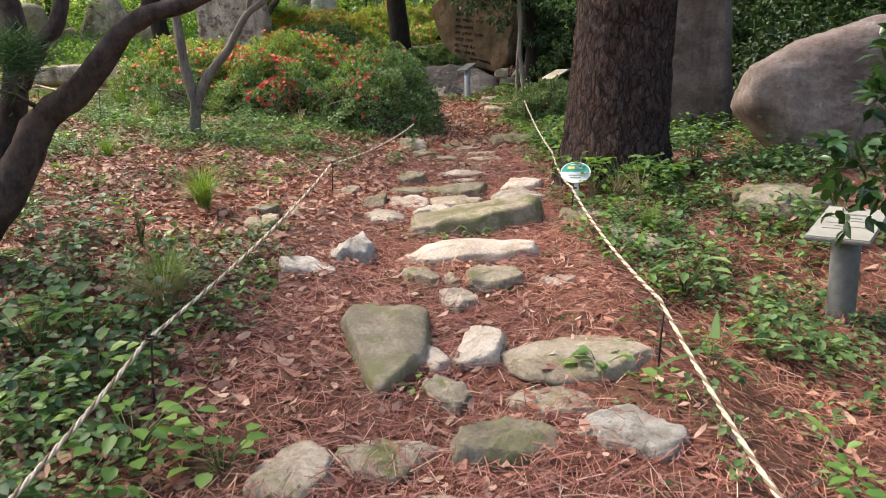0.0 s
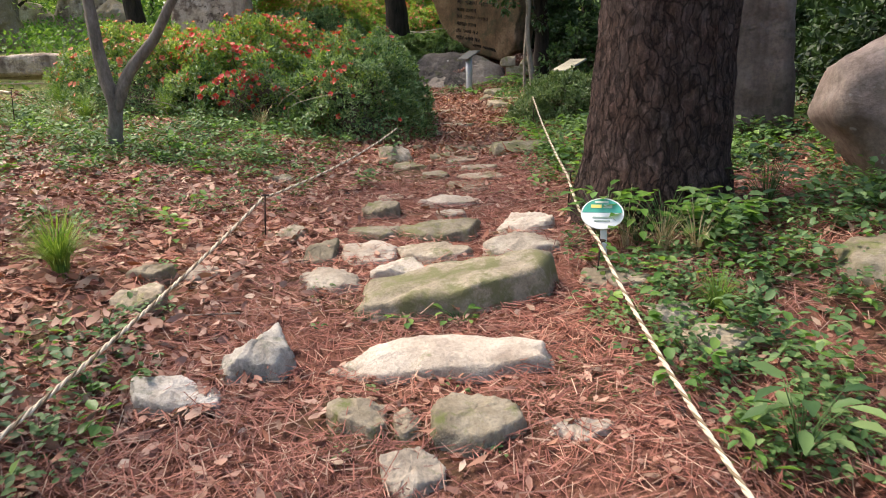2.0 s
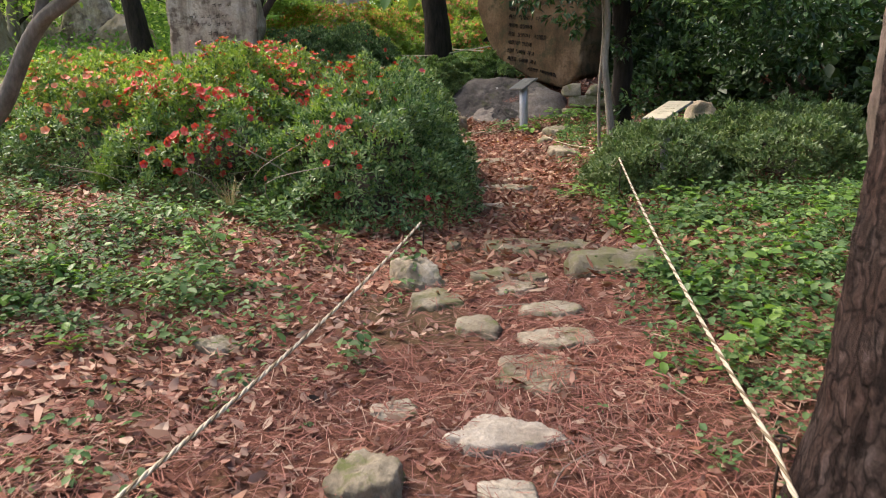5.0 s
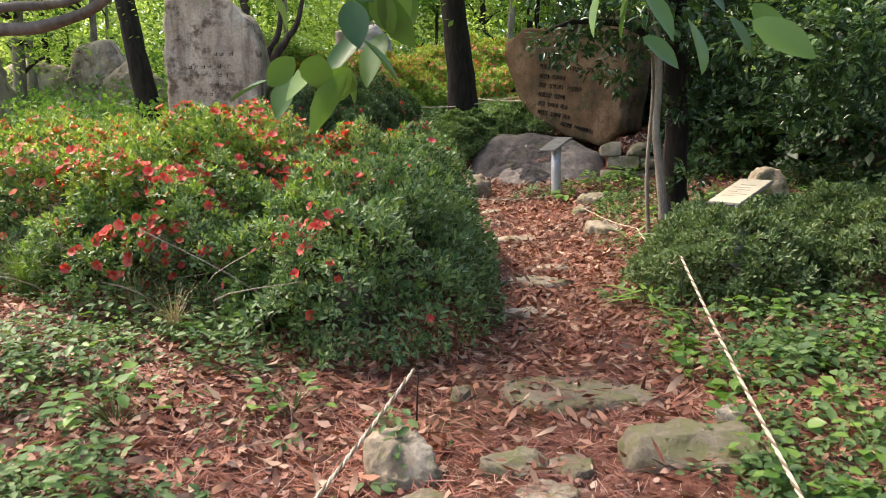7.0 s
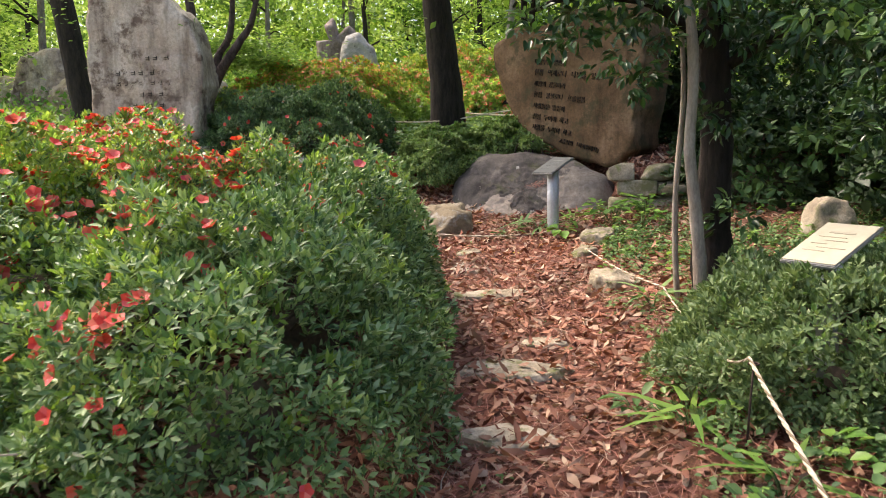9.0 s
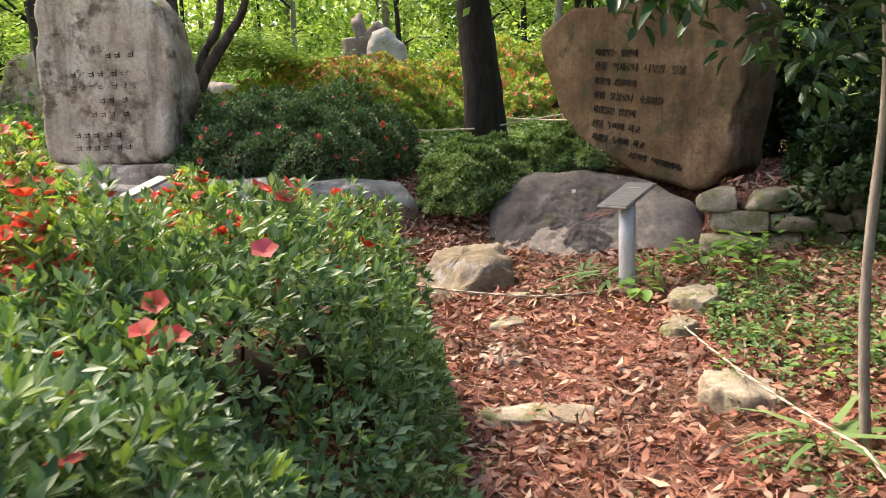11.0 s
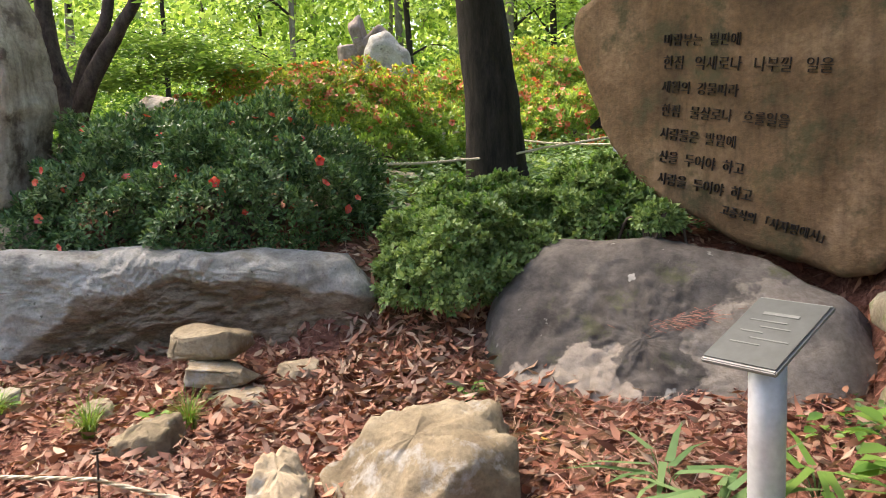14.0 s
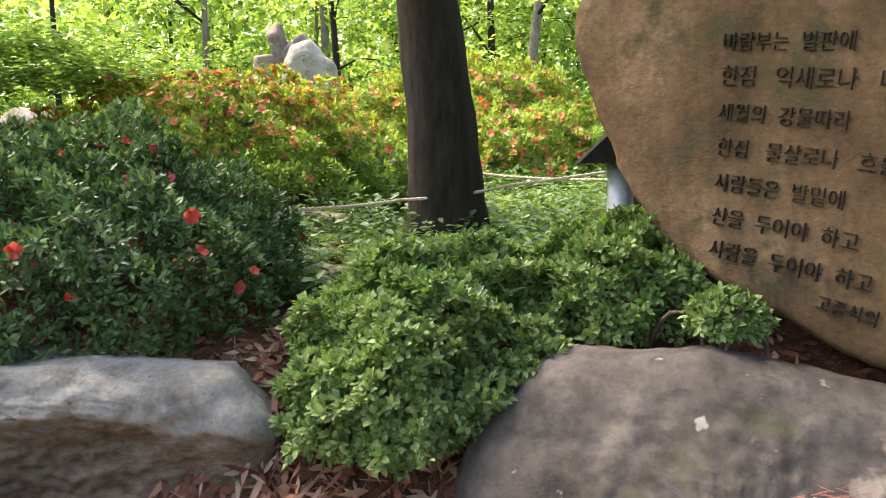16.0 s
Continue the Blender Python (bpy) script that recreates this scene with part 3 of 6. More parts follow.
def slab_mesh(name, outline, thick, material, seed, origin, across, up, rows=30, cols=130, amp=0.012, edge=0.32):
    """A standing stone: outline (u, v) in its front plane, front at origin, going back thick; across and up span the front."""
    U, Vv = Vector(across).normalized(), Vector(up).normalized()
    N = U.cross(Vv)
    o = np.array(outline, float)
    c = o.mean(axis=0)
    ang = np.arctan2(o[:, 1] - c[1], o[:, 0] - c[0])
    rad = np.hypot(o[:, 1] - c[1], o[:, 0] - c[0])
    order = np.argsort(ang)
    ang, pts = ang[order], o[order] - c
    verts, faces = [], []

    def reach(th):
        j = np.searchsorted(ang, th) % len(ang)
        a, b = pts[j - 1], pts[j]
        e, dr = b - a, np.array([math.cos(th), math.sin(th)])
        den = dr[0] * e[1] - dr[1] * e[0]
        return (a[0] * e[1] - a[1] * e[0]) / den
    ths = np.linspace(-math.pi, math.pi, cols, endpoint=False)
    rs = np.array([reach(t) for t in ths])
    rs = (np.roll(rs, 1) + 2 * rs + np.roll(rs, -1)) / 4
    bev = min(0.5, edge)
    drop = min(1.0, 2 * bev * float(rs.mean()) / thick)
    prof = [(q, 1.0 - 0.03 * q * q) for q in np.linspace(0.0, 1 - bev, rows)]
    prof += [(1 - bev + bev * math.sin(a), 0.97 - drop * (1 - math.cos(a))) for a in np.linspace(0.2, math.pi / 2, 8)]
    prof += [(1.0, w) for w in np.linspace(0.97 - drop, -0.97 + drop, 6)[1:]]
    prof += [(1 - bev + bev * math.cos(a), -0.97 + drop - drop * math.sin(a)) for a in np.linspace(0.25, math.pi / 2, 6)]
    prof += [(q, -1.0) for q in np.linspace(1 - bev, 0.0, 4)[1:]]
    rows = len(prof)
    for rho, w in prof:
        for t, r in zip(ths, rs):
            u, v, ww = c[0] + r * rho * math.cos(t), c[1] + r * rho * math.sin(t), thick * (w - 1) / 2
            q = Vector((u, v, ww)) + Vector((seed * 2.0, seed, 0))
            k = noise.fractal(q * 2.2, 0.9, 2.0, 5)
            rim = 1 + 0.07 * k * rho * rho
            lift = noise.fractal(q * 3.0, 0.7, 2.0, 6) + 0.4 * noise.fractal(q * 9.0, 0.4, 2.1, 4)
            p = U * (c[0] + (u - c[0]) * rim) + Vv * (c[1] + (v - c[1]) * rim) + N * (ww + amp * (1 if w > 0 else 3) * lift)
            verts.append(p + Vector(origin))
    for i in range(rows - 1):
        for k in range(cols):
            k2 = (k + 1) % cols
            faces.append((i * cols + k, (i + 1) * cols + k, (i + 1) * cols + k2, i * cols + k2))
    return mesh_of(name, verts, faces, material)

# ---- the ground ----


def axis_steps(fine_lo, fine_hi, step, far):
    mid = list(np.arange(fine_lo, fine_hi + 1e-6, step))
    out, s, a = [], step, fine_hi
    while a < far:
        s *= 1.25
        a += s
        out.append(a)
    lo, s, a = [], step, fine_lo
    while a > -far:
        s *= 1.25
        a -= s
        lo.append(a)
    return np.array(lo[::-1] + mid + out)


gx, gy = axis_steps(-5, 4, 0.06, 300), axis_steps(-1, 20, 0.06, 300)
GX, GY = np.meshgrid(gx, gy)
GZ = ground_z(GX, GY)
fine = (np.hypot(GX, GY - 9) < 16)
GZ = GZ + fine * 0.007 * rng.normal(size=GZ.shape)
nx, ny = len(gx), len(gy)
idx = np.arange(nx * ny).reshape(ny, nx)
quads = np.stack([idx[:-1, :-1], idx[:-1, 1:], idx[1:, 1:], idx[1:, :-1]], axis=-1).reshape(-1, 4)
tagged(put("ground", mesh_of("ground", np.stack([GX, GY, GZ], -1).reshape(-1, 3).tolist(), quads.tolist(), SOIL)),
       "soil under red-brown pine needles and fallen leaves", "ground", kind="structure")


def on(x, y, dz=0.0):
    return (x, y, float(ground_z(x, y)) + dz)


# ---- stones of the path ----
STONE_SEED = [10]


def bedded_mesh(name, w, d, h, seed, material, rise=0.0, slope=0.25, dome=0.06, corners=6, facets=3):
    """A worn stone bedded in soil: an uneven polygon in plan, a nearly flat top and sloping sides that go into the ground."""
    r = np.random.default_rng(seed)
    cols = 64
    th = np.linspace(0, 2 * math.pi, cols, endpoint=False)
    dirs = np.stack([np.cos(th), np.sin(th)], 1)
    reach = np.full(cols, 9.0)
    for k in range(corners):
        a = 2 * math.pi * (k + r.uniform(-0.3, 0.3)) / corners
        c = dirs @ np.array([math.cos(a), math.sin(a)])
        reach = np.minimum(reach, np.where(c > 0.05, r.uniform(0.72, 1.0) / np.maximum(c, 0.05), 9.0))
    reach = (np.roll(reach, 1) + 2 * reach + np.roll(reach, -1)) / 4
    ring = dirs * reach[:, None]
    lo, hi = ring.min(0), ring.max(0)
    ring = (ring - (lo + hi) / 2) / ((hi - lo) / 2)
    prof = [(q, 1 - dome * q * q) for q in (0.0, 0.2, 0.4, 0.56, 0.7, 0.8, 0.87)]
    prof += [(0.915, 0.93 - dome), (0.945, 0.78 - dome), (0.975, 0.45), (1.0, 0.1), (1.04, -0.3), (1.02, -0.8)]
    tilts = [(r.normal(size=2) * 0.5, r.uniform(0.0, 0.35)) for _ in range(facets)]
    verts, faces = [], []
    o = Vector((seed * 3.1, seed * 1.7, seed * 0.9))
    size = max(w, d)
    for rho, z in prof:
        for p in ring:
            q = Vector((p[0] * rho * w / 2, p[1] * rho * d / 2, z * h))
            big = noise.fractal(q * (2.4 / size) + o, 0.9, 2.0, 4)
            chip = noise.fractal(q * (8.0 / size) + o, 0.7, 2.1, 4)
            grain = noise.fractal(q * 40 + o, 0.6, 2.0, 3)
            tall = 1 - slope * (0.5 - p[1] * rho * 0.5) + rise * p[0] * rho
            for n, lim in tilts:
                tall -= 0.55 * max(0.0, float(p @ n) * rho - lim)
            zz = z * h * max(0.3, tall) + (0.16 * big + 0.10 * chip) * h * (1 if z > 0 else 0.3) + 0.0025 * grain
            out = 1 + (0.09 * big + 0.07 * chip) * rho
            verts.append((q.x * out, q.y * out, zz))
    for i in range(len(prof) - 1):
        for k in range(cols):
            k2 = (k + 1) % cols
            faces.append((i * cols + k, (i + 1) * cols + k, (i + 1) * cols + k2, i * cols + k2))
    return mesh_of(name, verts, faces, material)


def stone(x, y, w, d, h, material=STEP, turn=0.0, tip=0.0, name="stepping_stone", label="flat weathered stone bedded in the needle-covered path", sink=0.42, cuts=7, square=0.55, sub=4, group="stones of the path", rise=0.0, slope=0.25, corners=6):
    """x, y: the middle of its front foot; w wide, d deep, h showing above the ground."""
    STONE_SEED[0] += 1
    cy = y + d / 2
    if name == "boulder" and h > 0.12:
        sz = h / (2 - 2 * sink)
        me = rock_mesh(name, w / 2 * 1.16, d / 2 * 1.2, sz, STONE_SEED[0], material, sub, cuts, square)
        ob = put(name, me, m=pose(x, cy, float(ground_z(x, cy)) + h - sz, tip, 0, turn))
    else:
        me = bedded_mesh(name, w * 1.06, d * (1.3 if d < 0.3 else 1.15), h * (0.85 if name == "stepping_stone" else 1.0), STONE_SEED[0], material, rise, slope, corners=corners, dome=0.06 if name == "stepping_stone" else 0.2, facets=3 if name == "stepping_stone" else 1)
        a, b = float(ground_z(x, y)), float(ground_z(x, y + d))
        ob = put(name, me, m=pose(x, cy, (a + b) / 2, math.degrees(math.atan2(b - a, d)) * 0.6 + tip, 0, turn))
    return tagged(ob, label, "stone", group)


M_ST = "mossy grey-green stone slab bedded in the path"
P_ST = "pale buff stone among fallen pine needles"
W_ST = "whitish lichen-covered stone beside the path"
stone(-0.26, 2.82, 0.40, 0.80, 0.13, MOSSY, 8, 4, label="large mossy wedge of stone tilted towards the path", corners=5, slope=0.3)
stone(-0.07, 3.05, 0.12, 0.22, 0.06, PALE, 20, label=P_ST)
stone(0.15, 3.07, 0.20, 0.30, 0.10, PALE, -22, label=P_ST)
stone(0.57, 2.90, 0.62, 0.45, 0.08, STEP, 8)
stone(0.0, 2.70, 0.17, 0.22, 0.08, STEP, 15)
stone(0.40, 2.66, 0.32, 0.19, 0.025, STEP, -5)
stone(0.21, 2.33, 0.38, 0.16, 0.10, MOSSY, 8, label=M_ST)
stone(0.64, 2.31, 0.34, 0.30, 0.055, WHITE, -8, label="whitish pitted stone beside the path", corners=7)
stone(-0.21, 2.28, 0.34, 0.18, 0.05, STEP, 14)
stone(-0.52, 2.15, 0.26, 0.26, 0.06, STEP, 10)
stone(0.06, 1.88, 0.36, 0.24, 0.05, STEP, 0)
stone(0.06, 3.75, 0.19, 0.17, 0.07, PALE, 0, label=P_ST)
stone(0.26, 3.98, 0.31, 0.25, 0.10, STEP, 10)
stone(0.03, 4.02, 0.09, 0.14, 0.05, STEP, 0)
stone(-0.13, 4.00, 0.20, 0.20, 0.08, STEP, 14)
stone(0.14, 4.42, 0.80, 0.19, 0.10, PALE, 1, label="long pale stone lying across the path as a step", corners=7)
stone(-0.55, 4.37, 0.24, 0.26, 0.14, WHITE, -20, label=W_ST, rise=-0.3)
stone(-0.79, 4.13, 0.30, 0.15, 0.07, WHITE, 4, label=W_ST, rise=-0.3)
stone(0.61, 3.98, 0.19, 0.08, 0.03, PALE, 4, label=P_ST)
stone(0.20, 5.05, 0.98, 0.40, 0.17, MOSSY, 15, label="large mossy boulder step rising to one end", rise=0.5, slope=0.15)
stone(-0.09, 5.50, 0.29, 0.17, 0.10, PALE, 6, label=P_ST)
stone(-0.43, 5.35, 0.30, 0.21, 0.07, PALE, 14, label=P_ST)
stone(-0.28, 5.74, 0.30, 0.25, 0.06, PALE, -10, label=P_ST)
stone(0.09, 5.78, 0.40, 0.17, 0.08, STEP, -2)
stone(-0.55, 5.77, 0.21, 0.18, 0.08, STEP, 8, corners=4)
stone(0.12, 6.19, 0.50, 0.24, 0.11, MOSSY, -4, label=M_ST, corners=5)
stone(-0.26, 6.19, 0.34, 0.14, 0.07, MOSSY, 4, label=M_ST)
stone(0.58, 5.80, 0.41, 0.22, 0.11, PALE, -4, label=P_ST)
stone(0.65, 6.20, 0.31, 0.28, 0.13, PALE, -16, label=P_ST)
stone(-0.28, 6.72, 0.23, 0.18, 0.10, STEP, -10)
stone(0.18, 7.07, 0.44, 0.18, 0.06, PALE, 6, label=P_ST, corners=5)
stone(0.18, 6.70, 0.20, 0.13, 0.04, PALE, 0, label=P_ST)
stone(-0.27, 7.28, 0.19, 0.13, 0.03, STEP, 0)
stone(0.32, 7.52, 0.38, 0.36, 0.035, MOSSY, 6, label=M_ST)
stone(0.43, 8.00, 0.36, 0.16, 0.04, STEP, 2)
stone(0.43, 8.38, 0.33, 0.18, 0.04, STEP, -3)
stone(0.03, 8.16, 0.23, 0.27, 0.05, STEP, 20)
stone(-0.19, 8.55, 0.30, 0.24, 0.05, MOSSY, 6, label=M_ST)
stone(-1.17, 7.79, 0.22, 0.12, 0.06, STEP, 0)
stone(-0.76, 6.06, 0.18, 0.14, 0.05, STEP, 0)
stone(-1.28, 5.24, 0.22, 0.16, 0.08, STEP, 12)
stone(-1.06, 5.32, 0.17, 0.13, 0.05, PALE, 0, label=P_ST)
stone(0.99, 5.26, 0.34, 0.16, 0.05, STEP, -16)
stone(1.14, 4.83, 0.20, 0.14, 0.07, PALE, 10, label=P_ST)
stone(-0.35, 8.85, 0.29, 0.25, 0.17, STEP, 8, label="rounded pale mossy stone where the rope ends", corners=7)
stone(0.86, 8.96, 0.55, 0.26, 0.12, MOSSY, 2, label="humped mossy stone across the path's edge")
stone(0.36, 9.64, 0.66, 0.46, 0.05, MOSSY, 2, label=M_ST)
stone(0.72, 9.70, 0.29, 0.17, 0.05, MOSSY, 6, label=M_ST)
stone(1.08, 9.39, 0.14, 0.11, 0.07, PALE, 0, label=P_ST)
stone(0.12, 8.94, 0.27, 0.16, 0.07, MOSSY, 0, label=M_ST)
stone(0.35, 8.93, 0.18, 0.18, 0.04, MOSSY, 0, label=M_ST)
stone(0.25, 8.70, 0.22, 0.14, 0.04, STEP, 0)
stone(-0.17, 9.72, 0.10, 0.10, 0.07, MOSSY, 0, label=M_ST)
stone(0.20, 11.22, 0.46, 0.22, 0.06, STEP, 2)
stone(0.21, 12.03, 0.60, 0.30, 0.05, STEP, 0)
stone(0.37, 12.62, 0.28, 0.14, 0.03, STEP, 0)
stone(-0.04, 13.66, 0.54, 0.18, 0.06, STEP, 0)
stone(-0.27, 14.40, 0.25, 0.24, 0.03, PALE, 0, label=P_ST)
stone(0.93, 13.75, 0.38, 0.32, 0.15, STEP, 0)
stone(-0.30, 14.96, 0.23, 0.17, 0.05, STEP, 20)
stone(0.91, 15.16, 0.32, 0.28, 0.14, STEP, 0)
stone(0.76, 14.80, 0.22, 0.2, 0.12, STEP, 0)
B_ST = "rough buff boulder lying on fallen leaves"
stone(-0.72, 15.63, 0.70, 0.52, 0.31, BUFF, 18, 0, "buff_boulder", B_ST, rise=0.22, slope=0.45, corners=6)
stone(-1.20, 15.60, 0.25, 0.24, 0.22, BUFF, 8, 0, "buff_boulder", B_ST, slope=0.5)
stone(-2.00, 15.96, 0.30, 0.2, 0.13, BUFF, 22, 0, "buff_boulder", B_ST, rise=0.3)
stone(-3.05, 16.25, 0.22, 0.2, 0.10, PALE, 0, 0, "buff_boulder", B_ST)
stone(-2.45, 16.30, 0.16, 0.12, 0.08, BUFF, 0, 0, "buff_boulder", B_ST)
stone(1.25, 4.55, 0.3, 0.2, 0.08, STEP, 10, 0, "boulder", B_ST)
stone(2.32, 4.95, 0.62, 0.42, 0.10, STEP, -8, 0, "boulder", "tan flat boulder among ground plants")
stone(-1.22, 4.9, 0.22, 0.2, 0.08, STEP, 0)
stone(2.76, 14.5, 0.44, 0.3, 0.38, STEP, 0, 0, "boulder", "buff rounded stone behind the low shrub", 0.3, 5, 0.85)


def piled(x, y, z, w, d, h, turn, tip=0):
    STONE_SEED[0] += 1
    me = rock_mesh("flat_stone", w / 2, d / 2, h / 2, STONE_SEED[0], BUFF, 4, 8, 0.45, 0.10)
    tagged(put("flat_stone", me, m=pose(x, y, z + h / 2, tip, 0, turn)), "flat buff stone piled against the ledge rock", "stone", "piled stones")


gz = float(ground_z(-1.9, 16.8))
piled(-1.84, 16.66, gz - 0.05, 0.38, 0.30, 0.11, 14)
piled(-2.02, 16.76, gz + 0.05, 0.44, 0.34, 0.12, -6)
piled(-2.16, 16.86, gz + 0.16, 0.50, 0.34, 0.19, 6)
piled(-1.66, 16.94, gz - 0.02, 0.26, 0.2, 0.14, 20)


def wall_stone(x, y, z, w, h, seed, material):
    me = rock_mesh("wall_stone", w / 2, 0.16, h / 2, seed, material, 3, 4, 0.4, 0.06)
    return put("wall_stone", me, WALL, m=pose(x, y, z + h / 2, 0, 0, rng.uniform(-8, 8)))


WALL = thing("dry_stone_wall", 1.9, 16.65, float(ground_z(1.9, 16.6)), "low dry wall of brown fieldstones beside the monument", "stone wall")
for row, (zz, hh) in enumerate([(-0.05, 0.2), (0.14, 0.17), (0.30, 0.19)]):
    xx = 1.12 + 0.1 * (row % 2)
    while xx < 3.0:
        ww = rng.uniform(0.22, 0.42)
        wall_stone(xx + ww / 2, 16.62 + 0.05 * row + rng.uniform(-0.03, 0.03), float(ground_z(1.8, 16.4)) + zz, ww * 1.03, hh * 1.06, int(rng.integers(500, 900)), STEP if rng.random() < 0.6 else MOSSY)
        xx += ww

# ---- large rocks and monuments ----
tagged(put("dark_rock", slab_mesh("dark_rock", [(-0.86, 0.24), (-0.74, -0.06), (-0.35, -0.2), (0.1, -0.28), (0.6, -0.22), (1.08, -0.1), (1.24, 0.3), (1.14, 0.72), (0.6, 0.98), (0.1, 1.08), (-0.42, 1.06), (-0.72, 0.72)], 0.62, ROCK_DARK, 4,
    (0, 16.86, 1.17), (1, -0.22, 0), (0.06, 0.62, 0.80), amp=0.03, edge=0.35)), "large dark grey rock with pale lichen spots under the monument", "rock")
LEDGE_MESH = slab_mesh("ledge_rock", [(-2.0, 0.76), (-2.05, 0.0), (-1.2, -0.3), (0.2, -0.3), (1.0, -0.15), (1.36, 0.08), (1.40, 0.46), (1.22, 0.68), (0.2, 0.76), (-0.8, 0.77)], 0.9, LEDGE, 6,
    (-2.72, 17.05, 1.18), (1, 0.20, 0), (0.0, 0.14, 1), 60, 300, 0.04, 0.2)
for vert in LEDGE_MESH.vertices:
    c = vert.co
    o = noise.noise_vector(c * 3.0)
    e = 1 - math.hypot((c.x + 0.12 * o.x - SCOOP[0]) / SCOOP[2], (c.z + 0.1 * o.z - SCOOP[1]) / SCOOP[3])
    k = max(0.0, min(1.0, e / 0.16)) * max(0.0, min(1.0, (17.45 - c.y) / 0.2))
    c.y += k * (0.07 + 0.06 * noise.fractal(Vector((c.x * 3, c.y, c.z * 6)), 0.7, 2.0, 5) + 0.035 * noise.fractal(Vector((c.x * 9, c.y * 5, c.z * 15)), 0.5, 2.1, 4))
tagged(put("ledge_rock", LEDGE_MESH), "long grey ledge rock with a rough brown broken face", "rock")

MON = thing("inscribed_monument", 0.6, 17.9, 1.7, "tall brown standing stone carved with Korean verse", "monument")
A0, AU, AN = Vector((0.294, 17.976, 2.219)), Vector((0.8, -0.6, 0)), Vector((-0.6, -0.8, 0))
put("stone_slab", slab_mesh("stone_slab", [(-0.68, 1.08), (-0.63, 0.74), (-0.46, 0.32), (-0.2, -0.03), (0.26, -0.28), (1.04, -0.54), (1.20, -0.50), (1.42, -0.28), (1.48, 0.05), (1.54, 0.5), (1.56, 1.0), (1.42, 1.34), (0.6, 1.36), (0.13, 1.24), (-0.43, 1.22)], 0.62, MONU, 2, A0, AU, (0, 0, 1), 34, 180, 0.0035, 0.06), MON)


def inscription(text, u, v, width, turn):
    c = bpy.data.curves.new("inscription", "FONT")
    c.body, c.size, c.extrude, c.offset = text, 1.0, 0.02, -0.014
    tmp = bpy.data.objects.new("inscription", c)
    scene.collection.objects.link(tmp)
    me = bpy.data.meshes.new_from_object(tmp.evaluated_get(bpy.context.evaluated_depsgraph_get()))
    xs = [q.co.x for q in me.vertices]
    s = width / (max(xs) - min(xs))
    basis = Matrix.Translation(A0 + AU * u + Vector((0, 0, v)) + AN * 0.002) @ Matrix(((AU.x, 0, AN.x, 0), (AU.y, 0, AN.y, 0), (0, 1, 0, 0), (0, 0, 0, 1)))
    me.transform(basis @ pose(0, 0, 0, 0, 0, turn) @ Matrix.Diagonal((s, s * 1.12, 0.4, 1)))
    me.materials.clear()
    me.materials.append(CARVED)
    bpy.data.objects.remove(tmp)
    root = list(range(len(me.vertices)))

    def top(i):
        while root[i] != i:
            root[i] = root[root[i]]
            i = root[i]
        return i
    for e in me.edges:
        root[top(e.vertices[0])] = top(e.vertices[1])
    along = [(q.co - A0).dot(AU) for q in me.vertices]
    spans = {}
    for i, u1 in enumerate(along):
        a = spans.setdefault(top(i), [u1, u1])
        a[0], a[1] = min(a[0], u1), max(a[1], u1)
    words = []
    for lo, hi in sorted(spans.values()):
        if words and lo < words[-1][1] + 0.22 * s:
            words[-1][1] = max(words[-1][1], hi)
        else:
            words.append([lo, hi])
    for lo, hi in words:
        keep = [i for i, u1 in enumerate(along) if lo - 1e-5 <= u1 <= hi + 1e-5]
        number = {v: k for k, v in enumerate(keep)}
        fs = [tuple(number[v] for v in f.vertices) for f in me.polygons if f.vertices[0] in number]
        put("carved_word", mesh_of("carved_word", [me.vertices[v].co for v in keep], fs, CARVED, False), MON, "dark carved lettering", kind="stuff")

inscription("바람부는  벌판에", 0.04, 0.775, 0.47, -7)
inscription("한점   억새로나   나부낄   일을", 0.035, 0.645, 0.97, -7.5)
inscription("세월의  강물따라", 0.025, 0.51, 0.48, -8)
inscription("한점   물살로나   흐를일을", 0.02, 0.375, 0.77, -8.5)
inscription("사람들은  발밑에", 0.01, 0.24, 0.48, -9)
inscription("산을  두어야  하고", 0.0, 0.105, 0.54, -9.5)
inscription("사람을  두어야  하고", -0.01, -0.025, 0.60, -10)
inscription("고증식의 「사자평에서」", 0.40, -0.20, 0.58, -13)


def bars(parent, name, origin, across, up, lines, material, thick=0.004):
    """Unreadable writing: one plain bar for each word."""
    U, Vv = Vector(across).normalized(), Vector(up).normalized()
    N = U.cross(Vv)
    for u, v, w, h in lines:
        o = Vector(origin) + U * u + Vv * v
        c = [o, o + U * w, o + U * w + Vv * h, o + Vv * h]
        vs = [p - N * 0.01 for p in c] + [p + N * thick for p in c]
        put(name, mesh_of(name, vs, [(4, 5, 6, 7), (0, 1, 5, 4), (1, 2, 6, 5), (2, 3, 7, 6), (3, 0, 4, 7)], material, False), parent)


